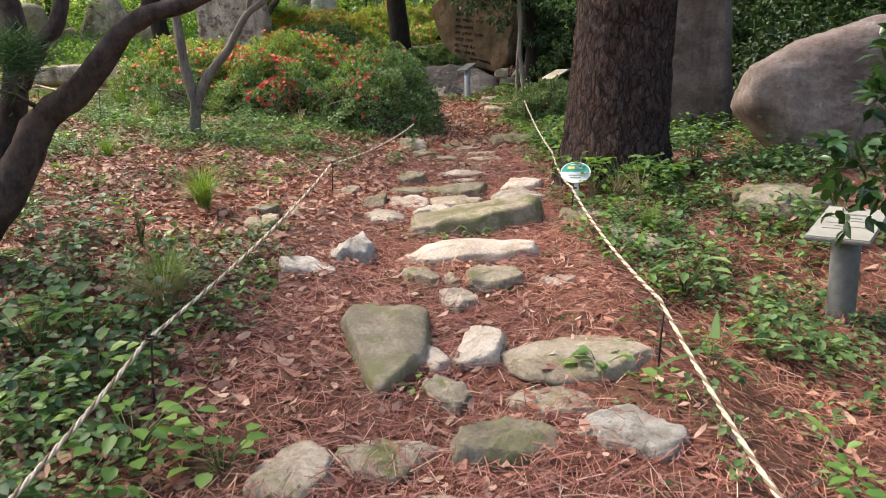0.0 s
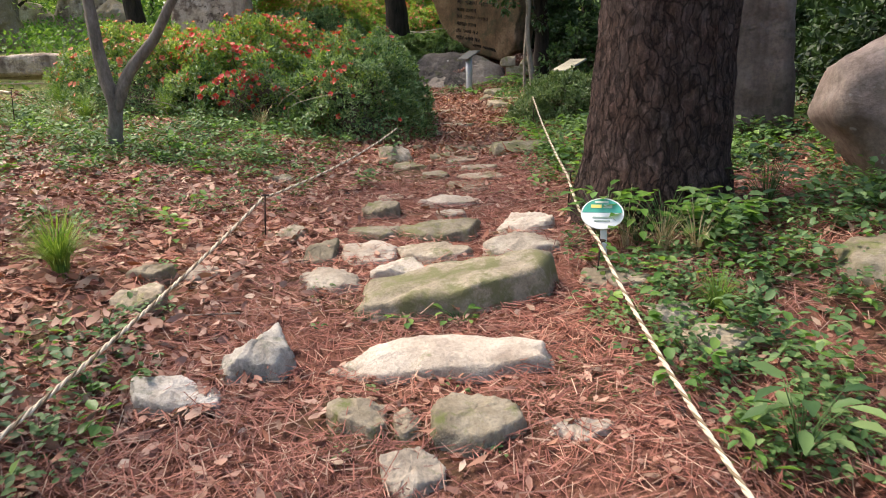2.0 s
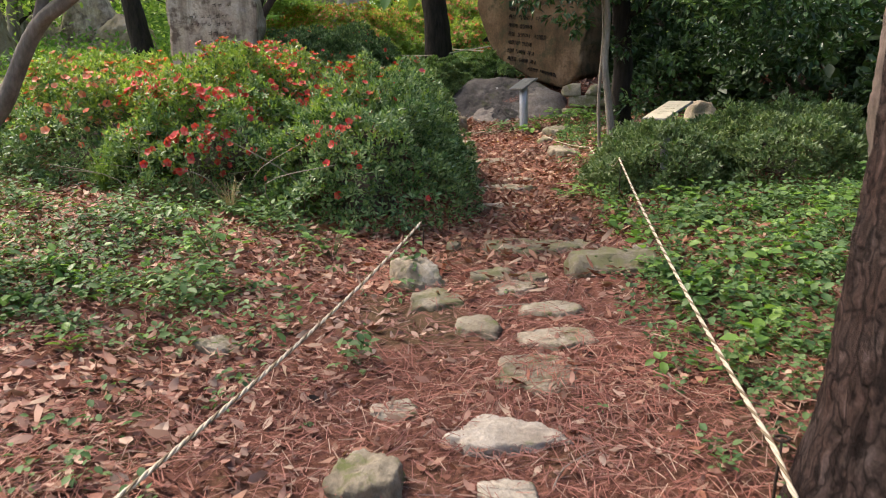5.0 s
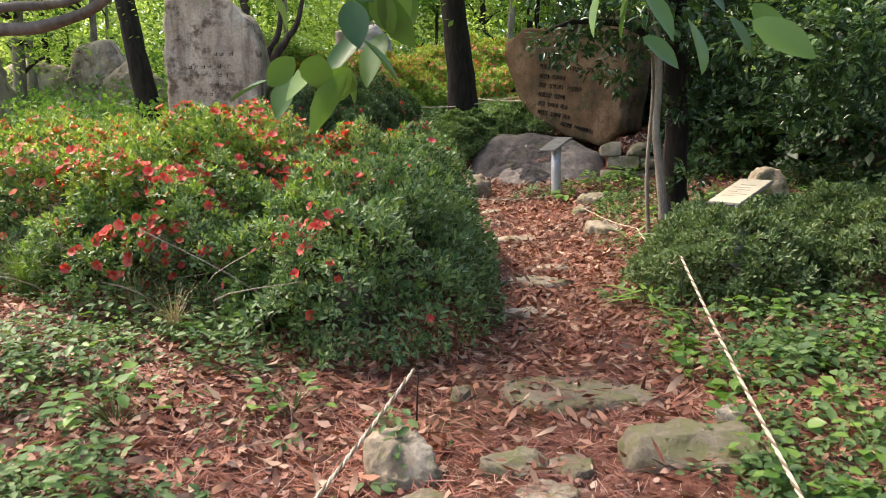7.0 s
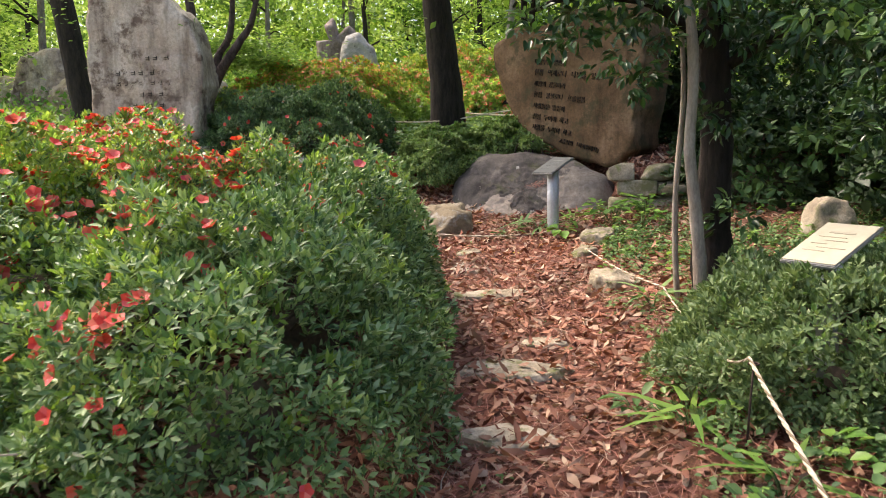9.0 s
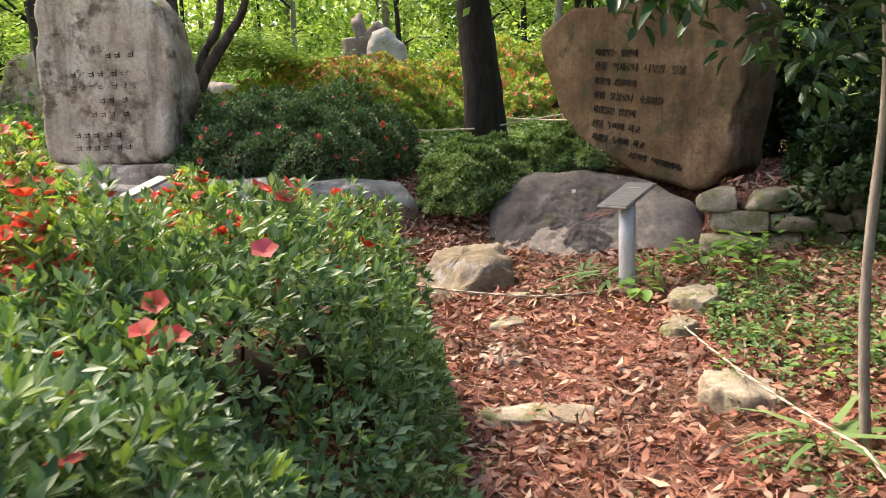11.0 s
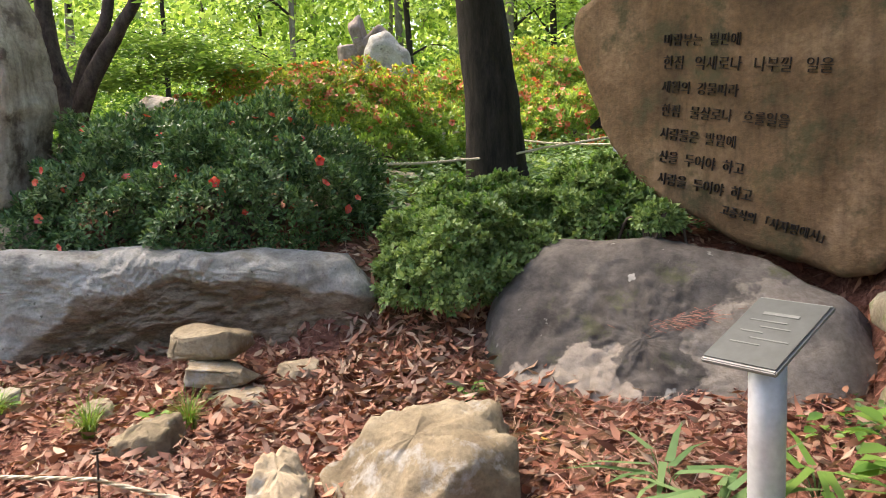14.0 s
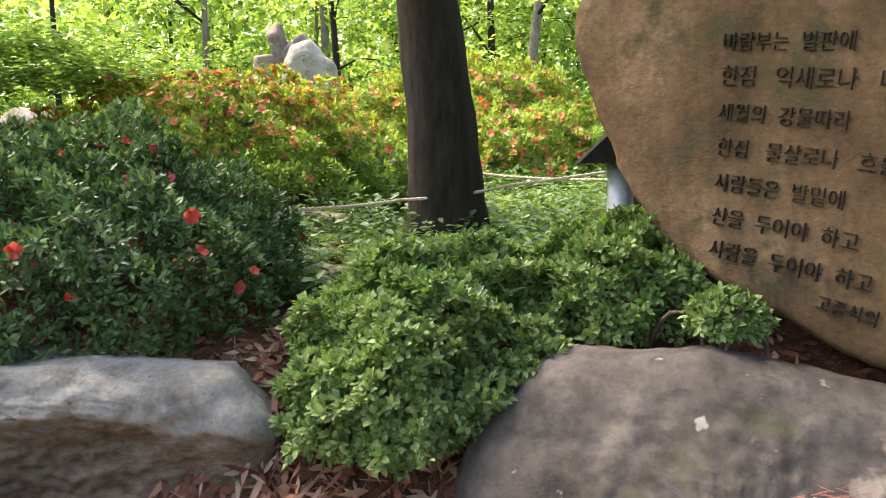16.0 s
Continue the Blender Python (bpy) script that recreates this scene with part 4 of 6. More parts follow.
LM = thing("standing_monument", -4.4, 17.7, 2.1, "grey-brown standing stone carved with faded lines of writing", "monument")
put("stone_slab", slab_mesh("stone_slab", [(-0.72, -0.04), (-0.8, 0.3), (-0.78, 0.9), (-0.78, 1.5), (-0.72, 1.9), (-0.2, 1.94), (0.28, 1.8), (0.58, 1.52), (0.72, 1.1), (0.74, 0.7), (0.66, 0.35), (0.62, 0.05), (0.4, -0.1), (-0.1, -0.1)], 0.55, MONU_GREY, 12, (-4.6, 17.5, 2.15), (1, 0.05, 0), (0, 0.02, 1), 30, 150, 0.012, 0.07), LM)
for row, (u0, v0, n) in enumerate([(0.0, 1.02, 3), (-0.4, 0.84, 6), (-0.4, 0.71, 7), (-0.1, 0.57, 3), (-0.2, 0.43, 4), (-0.4, 0.22, 5), (-0.4, 0.09, 6)]):
    # faded letters that cannot be read: short cut strokes
    strokes = []
    for k in range(n):
        ux = u0 + 0.10 * k + (0.05 if k > n // 2 else 0)
        strokes += [(ux, v0 + 0.03, 0.05, 0.008), (ux + 0.045, v0, 0.008, 0.055), (ux + 0.005, v0 + 0.005, 0.03, 0.008)]
    bars(LM, "inscription", (-4.6, 17.5, 2.15), (1, 0.05, 0), (0, 0.02, 1), strokes, CARVED)
tagged(put("plinth_stone", slab_mesh("plinth_stone", [(-0.9, 0), (-0.85, 0.28), (0.7, 0.26), (0.78, 0.0), (0.5, -0.15), (-0.6, -0.15)], 0.7, MONU_GREY, 22, (-4.42, 17.35, 1.82), (1, 0.05, 0), (0, 0.02, 1), amp=0.02)), "low grey base stone under a standing monument", "rock")
FAR = "far standing stone of grey granite above the azaleas"
tagged(put("standing_stone", slab_mesh("standing_stone", [(-0.5, -0.6), (-0.52, 0.5), (-0.35, 1.0), (-0.05, 1.1), (0.35, 0.75), (0.48, 0.2), (0.45, -0.6)], 0.5, LEDGE, 31, (-3.85, 26.5, 3.55), (1, 0.15, 0), (0.02, 0, 1), amp=0.02)), FAR, "monument", "far standing stones")
tagged(put("standing_stone", slab_mesh("standing_stone", [(-0.5, -0.8), (-0.52, 0.9), (-0.3, 1.3), (-0.15, 0.9), (0.05, 1.0), (0.0, 1.5), (0.4, 1.3), (0.75, 0.9), (0.7, -0.8)], 0.6, BOULDER, 33, (-4.85, 28.0, 3.8), (1, 0.1, 0), (0, 0, 1), amp=0.03)), "far brown standing stone with a broken top", "monument", "far standing stones")
tagged(put("standing_stone", slab_mesh("standing_stone", [(-0.8, -0.6), (-0.7, 0.3), (-0.2, 0.6), (0.4, 0.5), (0.8, -0.6)], 0.8, MONU_GREY, 35, (-6.6, 23.6, 2.9), (1, 0.1, 0), (0, 0, 1), amp=0.03)), "far low brown boulder above the azaleas", "rock", "far standing stones")
tagged(put("standing_stone", slab_mesh("standing_stone", [(-0.9, -0.9), (-0.95, 0.4), (-0.5, 0.9), (0.2, 0.7), (0.7, 0.3), (0.9, -0.9)], 0.8, MONU_GREY, 37, (-12.5, 25.5, 3.1), (1, 0.2, 0), (0, 0, 1), amp=0.03)), FAR, "monument", "far standing stones")
tagged(put("standing_stone", slab_mesh("standing_stone", [(-1.2, -0.9), (-1.1, 0.6), (-0.2, 1.0), (0.9, 0.6), (1.2, -0.9)], 1.0, MONU_GREY, 39, (-14.5, 27.5, 3.2), (1, 0.2, 0), (0, 0, 1), amp=0.03)), FAR, "monument", "far standing stones")
tagged(put("standing_stone", slab_mesh("standing_stone", [(-0.55, -0.5), (-0.6, 0.8), (-0.45, 1.9), (0.1, 2.3), (0.42, 1.6), (0.5, 0.5), (0.45, -0.5)], 0.6, SHADED, 41, (2.72, 8.5, 0.95), (1, -0.15, 0), (-0.02, 0, 1), amp=0.015)), "tall pinkish-grey standing stone behind the pine", "monument")
tagged(put("leaning_boulder", slab_mesh("leaning_boulder", [(-0.72, 0.72), (-0.66, 1.05), (-0.3, 1.22), (0.25, 1.42), (0.8, 1.5), (1.15, 1.0), (1.1, 0.2), (0.6, -0.28), (0.1, -0.2), (-0.36, 0.28)], 0.9, BOULDER, 44, (3.16, 6.1, 0.55), (1, -0.25, 0), (0.02, 0.12, 1), 34, 130, 0.025, 0.32)), "big smooth pinkish-grey boulder leaning over ground plants", "rock")
tagged(put("rock_bench", slab_mesh("rock_bench", [(-1.4, 0), (-1.3, 0.32), (0.2, 0.4), (1.3, 0.3), (1.4, 0)], 0.7, MONU_GREY, 52, (-6.95, 15.0, 1.62), (1, 0.1, 0), (0, 0.1, 1), amp=0.03)), "long low brown rock at the lawn's edge", "rock")
tagged(put("standing_stone", slab_mesh("standing_stone", [(-0.9, -0.3), (-0.8, 0.8), (-0.5, 1.6), (0.3, 1.7), (0.9, 0.6), (0.9, -0.3)], 0.7, MONU_GREY, 54, (-9.7, 23.0, 2.45), (1, 0.2, 0), (0, 0, 1), amp=0.05)), FAR, "monument", "far standing stones")
tagged(put("standing_stone", slab_mesh("standing_stone", [(-0.8, -0.4), (-0.75, 0.8), (-0.2, 1.15), (0.5, 0.8), (0.8, -0.4)], 0.8, BUFF, 61, (-8.7, 22.2, 2.4), (1, -0.3, 0), (0.1, 0, 1), amp=0.06)), "broken tan boulder among far standing stones", "rock", "far standing stones")
tagged(put("standing_stone", slab_mesh("standing_stone", [(-1.1, -0.4), (-1.0, 1.0), (-0.3, 1.6), (0.7, 1.3), (1.1, -0.4)], 0.9, BUFF, 63, (-10.6, 19.5, 2.3), (1, 0.3, 0), (0, 0, 1), amp=0.06)), "broken tan boulder among far standing stones", "rock", "far standing stones")
tagged(put("terrace_stone", slab_mesh("terrace_stone", [(-0.6, -0.1), (-0.55, 0.2), (0.0, 0.28), (0.55, 0.2), (0.6, -0.1)], 0.5, STEP, 56, (-2.35, 20.6, 2.05), (1, 0.1, 0), (0, 0.2, 1), amp=0.02)), "buff edging stone beside the roped way", "rock")
tagged(put("terrace_stone", slab_mesh("terrace_stone", [(-0.35, -0.15), (-0.3, 0.2), (0.0, 0.26), (0.3, 0.2), (0.35, -0.15)], 0.4, STEP, 58, (-1.75, 18.9, 1.85), (1, 0.1, 0), (0, 0.2, 1), amp=0.02)), "buff edging stone beside the roped way", "rock")

# ---- signs, stakes and ropes ----


def box(c, sx, sy, sz, m=None, bevel=0.004):
    bm = bmesh.new()
    bmesh.ops.create_cube(bm, size=1)
    bmesh.ops.scale(bm, vec=(sx, sy, sz), verts=bm.verts)
    bmesh.ops.bevel(bm, geom=bm.edges[:], offset=bevel, segments=2, affect="EDGES")
    M = Matrix.Translation(c) @ (m or Matrix.Identity(4))
    vs = [M @ v.co for v in bm.verts]
    fs = [tuple(v.index for v in f.verts) for f in bm.faces]
    bm.verts.index_update()
    bm.free()
    return vs, fs


def lectern_sign(x, y, base, top, w, d, turn, tilt, plate, radius, label, metal=STEEL):
    s = thing("lectern_sign", x, y, base, label, "sign")
    put("post", mesh_of("post", *tube([(x, y, base - 0.15), (x, y, base + 0.02), (x, y, (base + top) / 2), (x, y, top - 0.03)], [radius] * 4, 24), metal), s, "round steel post")
    put("bracket", mesh_of("bracket", *tube([(x, y, top - 0.05), (x, y, top - 0.012)], [radius * 0.7, radius * 1.25], 20), STEEL), s)
    m = pose(0, 0, 0, 0, 0, turn) @ pose(0, 0, 0, tilt)
    put("plate", mesh_of("plate", *box((x, y, top + 0.004), w, d, 0.018, m), PLATE_EDGE, False), s)
    face = put("face", mesh_of("face", *box(Vector((x, y, top + 0.004)) + (m @ Vector((0, 0, 0.0115))), w * 0.96, d * 0.94, 0.004, m, 0.001), plate, False), s)
    o = Vector((x, y, top + 0.004)) + (m @ Vector((0, 0, 0.0145)))
    lines = [(-0.06, d * 0.22, 0.12, 0.016)] + [(-w * 0.33 + 0.05 * (i % 2), d * 0.12 - i * d * 0.085, w * (0.5 - 0.1 * (i % 3)), 0.006) for i in range(5)]
    bars(s, "writing", o, m.to_3x3() @ Vector((1, 0, 0)), m.to_3x3() @ Vector((0, 1, 0)), lines, BAR_PALE if plate is PLATE_PALE else BAR, 0.0012)
    return s


lectern_sign(0.50, 15.71, 1.12, 1.80, 0.25, 0.38, -40, 22.5, PLATE, 0.058, "slanted grey metal plate on a round steel post")
lectern_sign(2.05, 3.82, float(ground_z(2.05, 3.82)), 0.71, 0.30, 0.46, -40, 12, PLATE_GREY, 0.07, "slanted grey plate on a grey post among herbs", POST_GREY)
lectern_sign(1.69, 11.76, float(ground_z(1.69, 11.76)), 1.57, 0.27, 0.41, -51, 21, PLATE_PALE, 0.05, "slanted pale cream plate on a post behind low shrubs")
lectern_sign(-3.28, 15.9, float(ground_z(-3.28, 15.9)), 1.93, 0.25, 0.38, -36, 22, PLATE_PALE, 0.05, "slanted pale plate on a steel post by the ledge rock")


def stake(x, y, h, label="thin rusty iron stake holding the rope", lean=0.02):
    z = float(ground_z(x, y))
    pts = [(x, y, z - 0.1), (x + lean * 0.5, y, z + h * 0.5), (x + lean, y, z + h)]
    s = put("rope_stake", mesh_of("rope_stake", *tube(pts, [0.0045, 0.0045, 0.004], 8), RUST))
    ring = [(x + lean + 0.02 * math.cos(a), y + 0.02 * math.sin(a), z + h) for a in np.linspace(0, 2 * math.pi, 9)]
    put("ring", mesh_of("ring", *tube(ring, [0.005] * 9, 6), RUST), s)
    tagged(s, label, "stake", "rope stakes")


def rope(pts, label, sag=0.03, radius=0.0078, dark=True):
    """Twisted rope: three strands and dark grooves, sagging between its stakes."""
    path = []
    for a, b in zip(pts[:-1], pts[1:]):
        a, b = Vector(a), Vector(b)
        n = max(4, int((b - a).length / 0.02))
        for i in range(n):
            f = i / n
            path.append(a.lerp(b, f) - Vector((0, 0, sag * 4 * f * (1 - f))))
    path.append(Vector(pts[-1]))
    R = thing("barrier_rope", *path[0], label, "rope", "barrier ropes")
    for j in range(3):
        sv = []
        for i, p in enumerate(path):
            d = (path[min(i + 1, len(path) - 1)] - path[max(i - 1, 0)]).normalized()
            a = d.cross(Vector((0, 0, 1))).normalized()
            b = a.cross(d)
            th = i * 0.85 + j * 2 * math.pi / 3
            sv.append(p + (a * math.cos(th) + b * math.sin(th)) * radius * 0.55)
        put("strand", mesh_of("strand", *tube(sv, [radius * 0.62] * len(sv), 5), (ROPE if j else (ROPE_DARK if dark else ROPE))), R)


H = 0.27
rope([on(0.80, 1.0, H), on(0.87, 3.0, H + 0.02), on(0.90, 5.4, H - 0.06), on(0.93, 6.6, H - 0.02), (1.167, 11.13, 1.215)], "cream twisted rope along the path's edge", 0.05)
rope([(1.167, 11.13, 1.215), (1.16, 11.6, 1.1), on(1.12, 12.9, 0.25), on(0.75, 14.6, 0.12)], "cream twisted rope along the path's edge", 0.03, 0.0052)
rope([on(-1.16, 0.6, H), on(-1.12, 2.7, H), on(-0.9, 6.05, H - 0.03), on(-0.36, 9.45, 0.27)], "cream twisted rope along the path's edge", 0.05)
rope([(-3.6, 15.3, 1.36), (-1.70, 15.35, 1.36), (-0.78, 15.44, 1.19), (-0.1, 15.35, 1.16), (0.47, 15.60, 1.17)], "slack cream rope hung low across the leaf litter", 0.012)
rope([(-1.96, 18.6, 2.38), (-1.35, 20.2, 2.36), (-0.6, 20.4, 2.44), (1.6, 20.0, 2.75)], "far cream rope round the dark tree", 0.02, 0.011, False)
rope([(-2.7, 21.2, 2.62), (-1.5, 21.8, 2.68), (-0.7, 21.6, 2.5), (0.5, 21.2, 2.45)], "far cream rope round the dark tree", 0.02, 0.011, False)
rope([on(-4.1, 9.25, 0.36), on(-6.5, 12.5, 0.3), on(-9, 16, 0.3)], "cream rope round the lawn", 0.03, 0.011, False)
rope([on(-6.4, 11.0, 0.35), on(-5.2, 15.2, 0.35)], "cream rope round the lawn", 0.03, 0.011, False)
for sx, sy, sh in [(0.87, 3.0, 0.27), (0.90, 5.4, 0.2), (0.93, 6.6, 0.28), (-1.12, 2.7, 0.28), (-0.9, 6.05, 0.26), (-0.36, 9.45, 0.25), (-1.70, 15.35, 0.36), (-4.1, 9.25, 0.40), (-6.5, 12.5, 0.33), (1.167, 11.13, 0.36), (-1.96, 18.6, 0.5)]:
    stake(sx, sy, sh)

SG = thing("round_plant_sign", 0.97, 5.74, float(ground_z(0.97, 5.74)), "small round green and white sign on a white peg", "sign")


def disc(cx, cy, r, z0, z1, lo=0.0, hi=2 * math.pi, squash=0.82, n=40):
    ang = np.linspace(lo, hi, n, endpoint=(hi - lo) < 6.2)
    ring = [(cx + r * math.cos(a), cy + r * squash * math.sin(a)) for a in ang]
    k = len(ring)
    vs = [(a, b, z0) for a, b in ring] + [(a, b, z1) for a, b in ring]
    fs = [tuple(range(k, 2 * k)), tuple(range(k - 1, -1, -1))] + [(i, (i + 1) % k, k + (i + 1) % k, k + i) for i in range(k)]
    return vs, fs


def sign_part(name, vf, material, parent=SG, label=""):
    m = Matrix.Translation((0.985, 5.72, 0.79)) @ pose(0, 0, 0, 0, 0, -6) @ pose(0, 0, 0, 52, 0, -6)
    return put(name, mesh_of(name, [m @ Vector(v) for v in vf[0]], vf[1], material, False), parent, label)


disc_part = sign_part("disc", disc(0, 0, 0.112, -0.004, 0.004), SIGN_WHITE)
sign_part("green_field", disc(0, 0.0, 0.104, 0.003, 0.0055, 0.05, math.pi - 0.05), SIGN_GREEN, SG, "green upper half")
for k, (a, b, w, h, mt) in enumerate([(-0.06, 0.03, 0.055, 0.02, SIGN_YELLOW), (0.005, 0.03, 0.045, 0.02, SIGN_WHITE), (-0.04, 0.06, 0.07, 0.012, SIGN_WHITE), (-0.05, -0.03, 0.1, 0.008, SIGN_INK), (-0.04, -0.05, 0.08, 0.008, SIGN_INK)]):
    sign_part("writing", ([(a, b, 0.003), (a + w, b, 0.003), (a + w, b + h, 0.003), (a, b + h, 0.003), (a, b, 0.0075), (a + w, b, 0.0075), (a + w, b + h, 0.0075), (a, b + h, 0.0075)],
              [(4, 5, 6, 7), (0, 1, 5, 4), (1, 2, 6, 5), (2, 3, 7, 6), (3, 0, 4, 7)]), mt)
put("peg", mesh_of("peg", *box((0.985, 5.665, 0.62), 0.035, 0.012, 0.22, pose(0, 0, 0, -8)), SIGN_WHITE, False), SG)

# ---- trees ----


def pine_trunk():
    """The big pine: a thick trunk with deep bark plates."""
    cx, cy, z0 = 1.42, 6.42, float(ground_z(1.42, 6.42))
    T = thing("pine_tree", cx, cy, z0, "big pine with thick dark plated bark", "tree")
    rows, sides, h = 300, 170, 9.0
    zs = np.concatenate([np.linspace(-0.2, 3.4, 250), np.linspace(3.45, h, 50)])
    verts, faces = [], []
    for i, z in enumerate(zs):
        r = np.interp(z, [-0.2, 0.0, 0.35, 1.0, 2.5, 9.0], [0.56, 0.50, 0.435, 0.405, 0.385, 0.24])
        ox = 0.02 * math.sin(z * 0.9) + 0.045 * max(0, z)
        for k in range(sides):
            a = 2 * math.pi * k / sides
            q = Vector((math.cos(a) * 0.42 * 15, math.sin(a) * 0.42 * 15, z * 4.6))
            q += 0.9 * noise.noise_vector(Vector((q.x * 0.5, q.y * 0.5, z * 3.5)))
            dist, _ = noise.voronoi(q)
            crack = min(1.0, (dist[1] - dist[0]) * 2.6)
            plate = 0.5 + 0.5 * noise.noise(q * 0.6)
            rr = r * (1 + 0.05 * noise.noise(Vector((math.cos(a) * 1.2, math.sin(a) * 1.2, z * 0.4)))) + 0.013 * crack * (0.4 + 0.8 * plate) - 0.010 + 0.007 * noise.noise(Vector((q.x * 3.1, q.y * 3.1, q.z * 2.2)))
            verts.append((cx + ox + rr * math.cos(a), cy + rr * math.sin(a), z0 + z))
    n = len(zs)
    for i in range(n - 1):
        for k in range(sides):
            k2 = (k + 1) % sides
            faces.append((i * sides + k, i * sides + k2, (i + 1) * sides + k2, (i + 1) * sides + k))
    faces.append(tuple(range((n - 1) * sides, n * sides)))
    put("trunk", mesh_of("trunk", verts, faces, PINE_BARK), T)
    bits, tips = [], []
    for k in range(9):
        a, z = k * 2.4, 6.6 + 0.3 * k
        L = 3.0 - 0.15 * k
        st = Vector((cx + 0.045 * z, cy, z0 + z))
        d = Vector((math.cos(a), math.sin(a), 0.22))
        pts = [st + d * (L * f) + Vector((0, 0, 0.3 * math.sin(f * 3))) for f in np.linspace(0, 1, 6)]
        bits.append(tube(pts, np.linspace(0.08, 0.02, 6), 7))
        tips += [pts[i] for i in (3, 4, 5)]
    for bit in bits:
        put("limb", mesh_of("limb", *bit, PINE_BARK), T)
    P = np.repeat(np.array([p[:] for p in tips]), 200, axis=0) + rng.normal(size=(len(tips) * 200, 3)) * np.array([0.45, 0.45, 0.22])
    D = unit(len(P)) + np.array([0, 0, 0.4])
    put("crown", leaves("crown", P, D, unit(len(P)), 0.16, 0.012, PINE_GREEN, "strip"), T)


pine_trunk()


def bare_tree(name, label, material, limbs, crown=None):
    """limbs: (points, start radius, end radius); crown: (mesh) made beforehand."""
    x, y, z = limbs[0][0][0]
    T = thing(name, x, y, z, label, "tree")
    for j, (pts, r0, r1) in enumerate(limbs):
        n = max(8, 5 * len(pts))
        p = spline(pts, n)
        put("trunk" if j == 0 else "limb", mesh_of("trunk", *tube(p, np.linspace(r0, r1, n), 16, (0.12 if r0 > 0.2 else 0.26), j * 3.3), material), T)
    return T


# gnarled tree beside the start
g0 = float(ground_z(-2.25, 3.75))
GT = bare_tree("gnarled_tree", "gnarled dark tree with crooked spreading limbs", GNARL_BARK, [
    ([(-2.62, 3.78, g0 - 0.1), (-2.5, 3.78, 0.6), (-2.24, 3.78, 0.88), (-2.08, 3.8, 1.15), (-1.98, 3.82, 1.32), (-1.80, 3.8, 1.44), (-1.64, 3.78, 1.60), (-1.45, 3.76, 1.78), (-1.18, 3.75, 1.86), (-0.9, 3.75, 2.02), (-0.7, 3.7, 2.4)], 0.11, 0.02),
    ([(-2.34, 3.8, 0.78), (-2.27, 3.85, 1.1), (-2.16, 3.9, 1.4), (-2.10, 3.9, 1.75), (-2.15, 3.9, 2.3), (-2.0, 3.9, 2.9)], 0.085, 0.035),
    ([(-2.1, 3.88, 1.5), (-1.98, 3.85, 1.66), (-1.85, 3.85, 1.82), (-1.78, 3.9, 2.2), (-1.6, 3.9, 2.7)], 0.05, 0.02),
    ([(-1.42, 3.76, 1.79), (-1.38, 3.78, 1.95), (-1.3, 3.8, 2.3)], 0.02, 0.008),
    ([(-2.2, 3.8, 1.0), (-2.35, 3.75, 1.25), (-2.5, 3.7, 1.7), (-2.6, 3.6, 2.6)], 0.06, 0.03),
    ([(-1.95, 3.82, 1.36), (-2.05, 3.7, 1.45), (-2.2, 3.6, 1.5)], 0.014, 0.006)])
P = np.concatenate([rng.normal(size=(900, 3)) * np.array(s) + np.array(c) for c, s in (((-2.22, 3.5, 1.48), (0.10, 0.1, 0.05)), ((-1.95, 3.6, 1.62), (0.05, 0.05, 0.05)))])
put("needles", leaves("needles", P, unit(len(P)) * np.array([1, 1, 0.6]) + np.array([0, 0, 0.5]), unit(len(P)), 0.09, 0.003, PINE_GREEN, "strip"), GT)
# unseen crown, shifted outwards to shade the bank at the start
P = rng.normal(size=(6500, 3)) * np.array([0.9, 0.9, 0.4]) + np.array([-2.7, 3.3, 3.4])
put("crown", leaves("crown", P, unit(len(P)), unit(len(P)), 0.07, 0.035, EVER), GT)

# forked grey tree on the bank
b0 = float(ground_z(-2.62, 8.1))
FT = bare_tree("forked_tree", "slim grey forked tree on the bank", GREY_BARK, [
    ([(-2.60, 8.12, b0 - 0.1), (-2.62, 8.1, b0 + 0.1), (-2.58, 8.1, 1.30), (-2.66, 8.1, 1.7), (-2.72, 8.1, 2.4), (-2.85, 8.1, 3.4), (-2.8, 8.2, 4.6)], 0.072, 0.028),
    ([(-2.58, 8.1, 1.28), (-2.44, 8.1, 1.58), (-2.20, 8.1, 1.85), (-1.98, 8.1, 2.2), (-1.70, 8.1, 2.42), (-1.4, 8.1, 3.0), (-1.2, 8.1, 4.0)], 0.05, 0.022),
    ([(-1.98, 8.1, 2.2), (-1.9, 8.15, 2.6), (-1.95, 8.2, 3.4)], 0.03, 0.015),
    # unseen limb added to carry the path-shading crown
    ([(-2.8, 8.2, 4.4), (-2.6, 9.2, 5.0), (-2.3, 10.6, 5.3), (-2.0, 12.0, 5.5)], 0.03, 0.01),
    ([(-1.3, 8.1, 3.2), (-0.9, 7.9, 3.3), (-0.5, 7.5, 2.85), (-0.15, 7.26, 2.38)], 0.02, 0.006),
    ([(-1.4, 8.1, 3.1), (-0.6, 7.9, 3.6), (0.1, 7.5, 3.0), (0.47, 7.38, 2.4)], 0.02, 0.006),
    ([(-2.7, 8.1, 2.25), (-2.0, 8.0, 2.42), (-1.22, 7.9, 2.40), (-0.98, 7.9, 2.41), (-0.80, 7.9, 2.50), (-0.6, 7.9, 2.8)], 0.024, 0.008),
    ([(-1.6, 7.95, 2.42), (-1.13, 7.9, 2.45), (-0.9, 7.9, 2.47), (-0.7, 7.85, 2.6)], 0.016, 0.006),
    ([(-2.72, 8.1, 2.5), (-2.0, 7.6, 3.1), (-1.2, 7.2, 2.9), (-0.7, 7.0, 2.6)], 0.02, 0.006)])
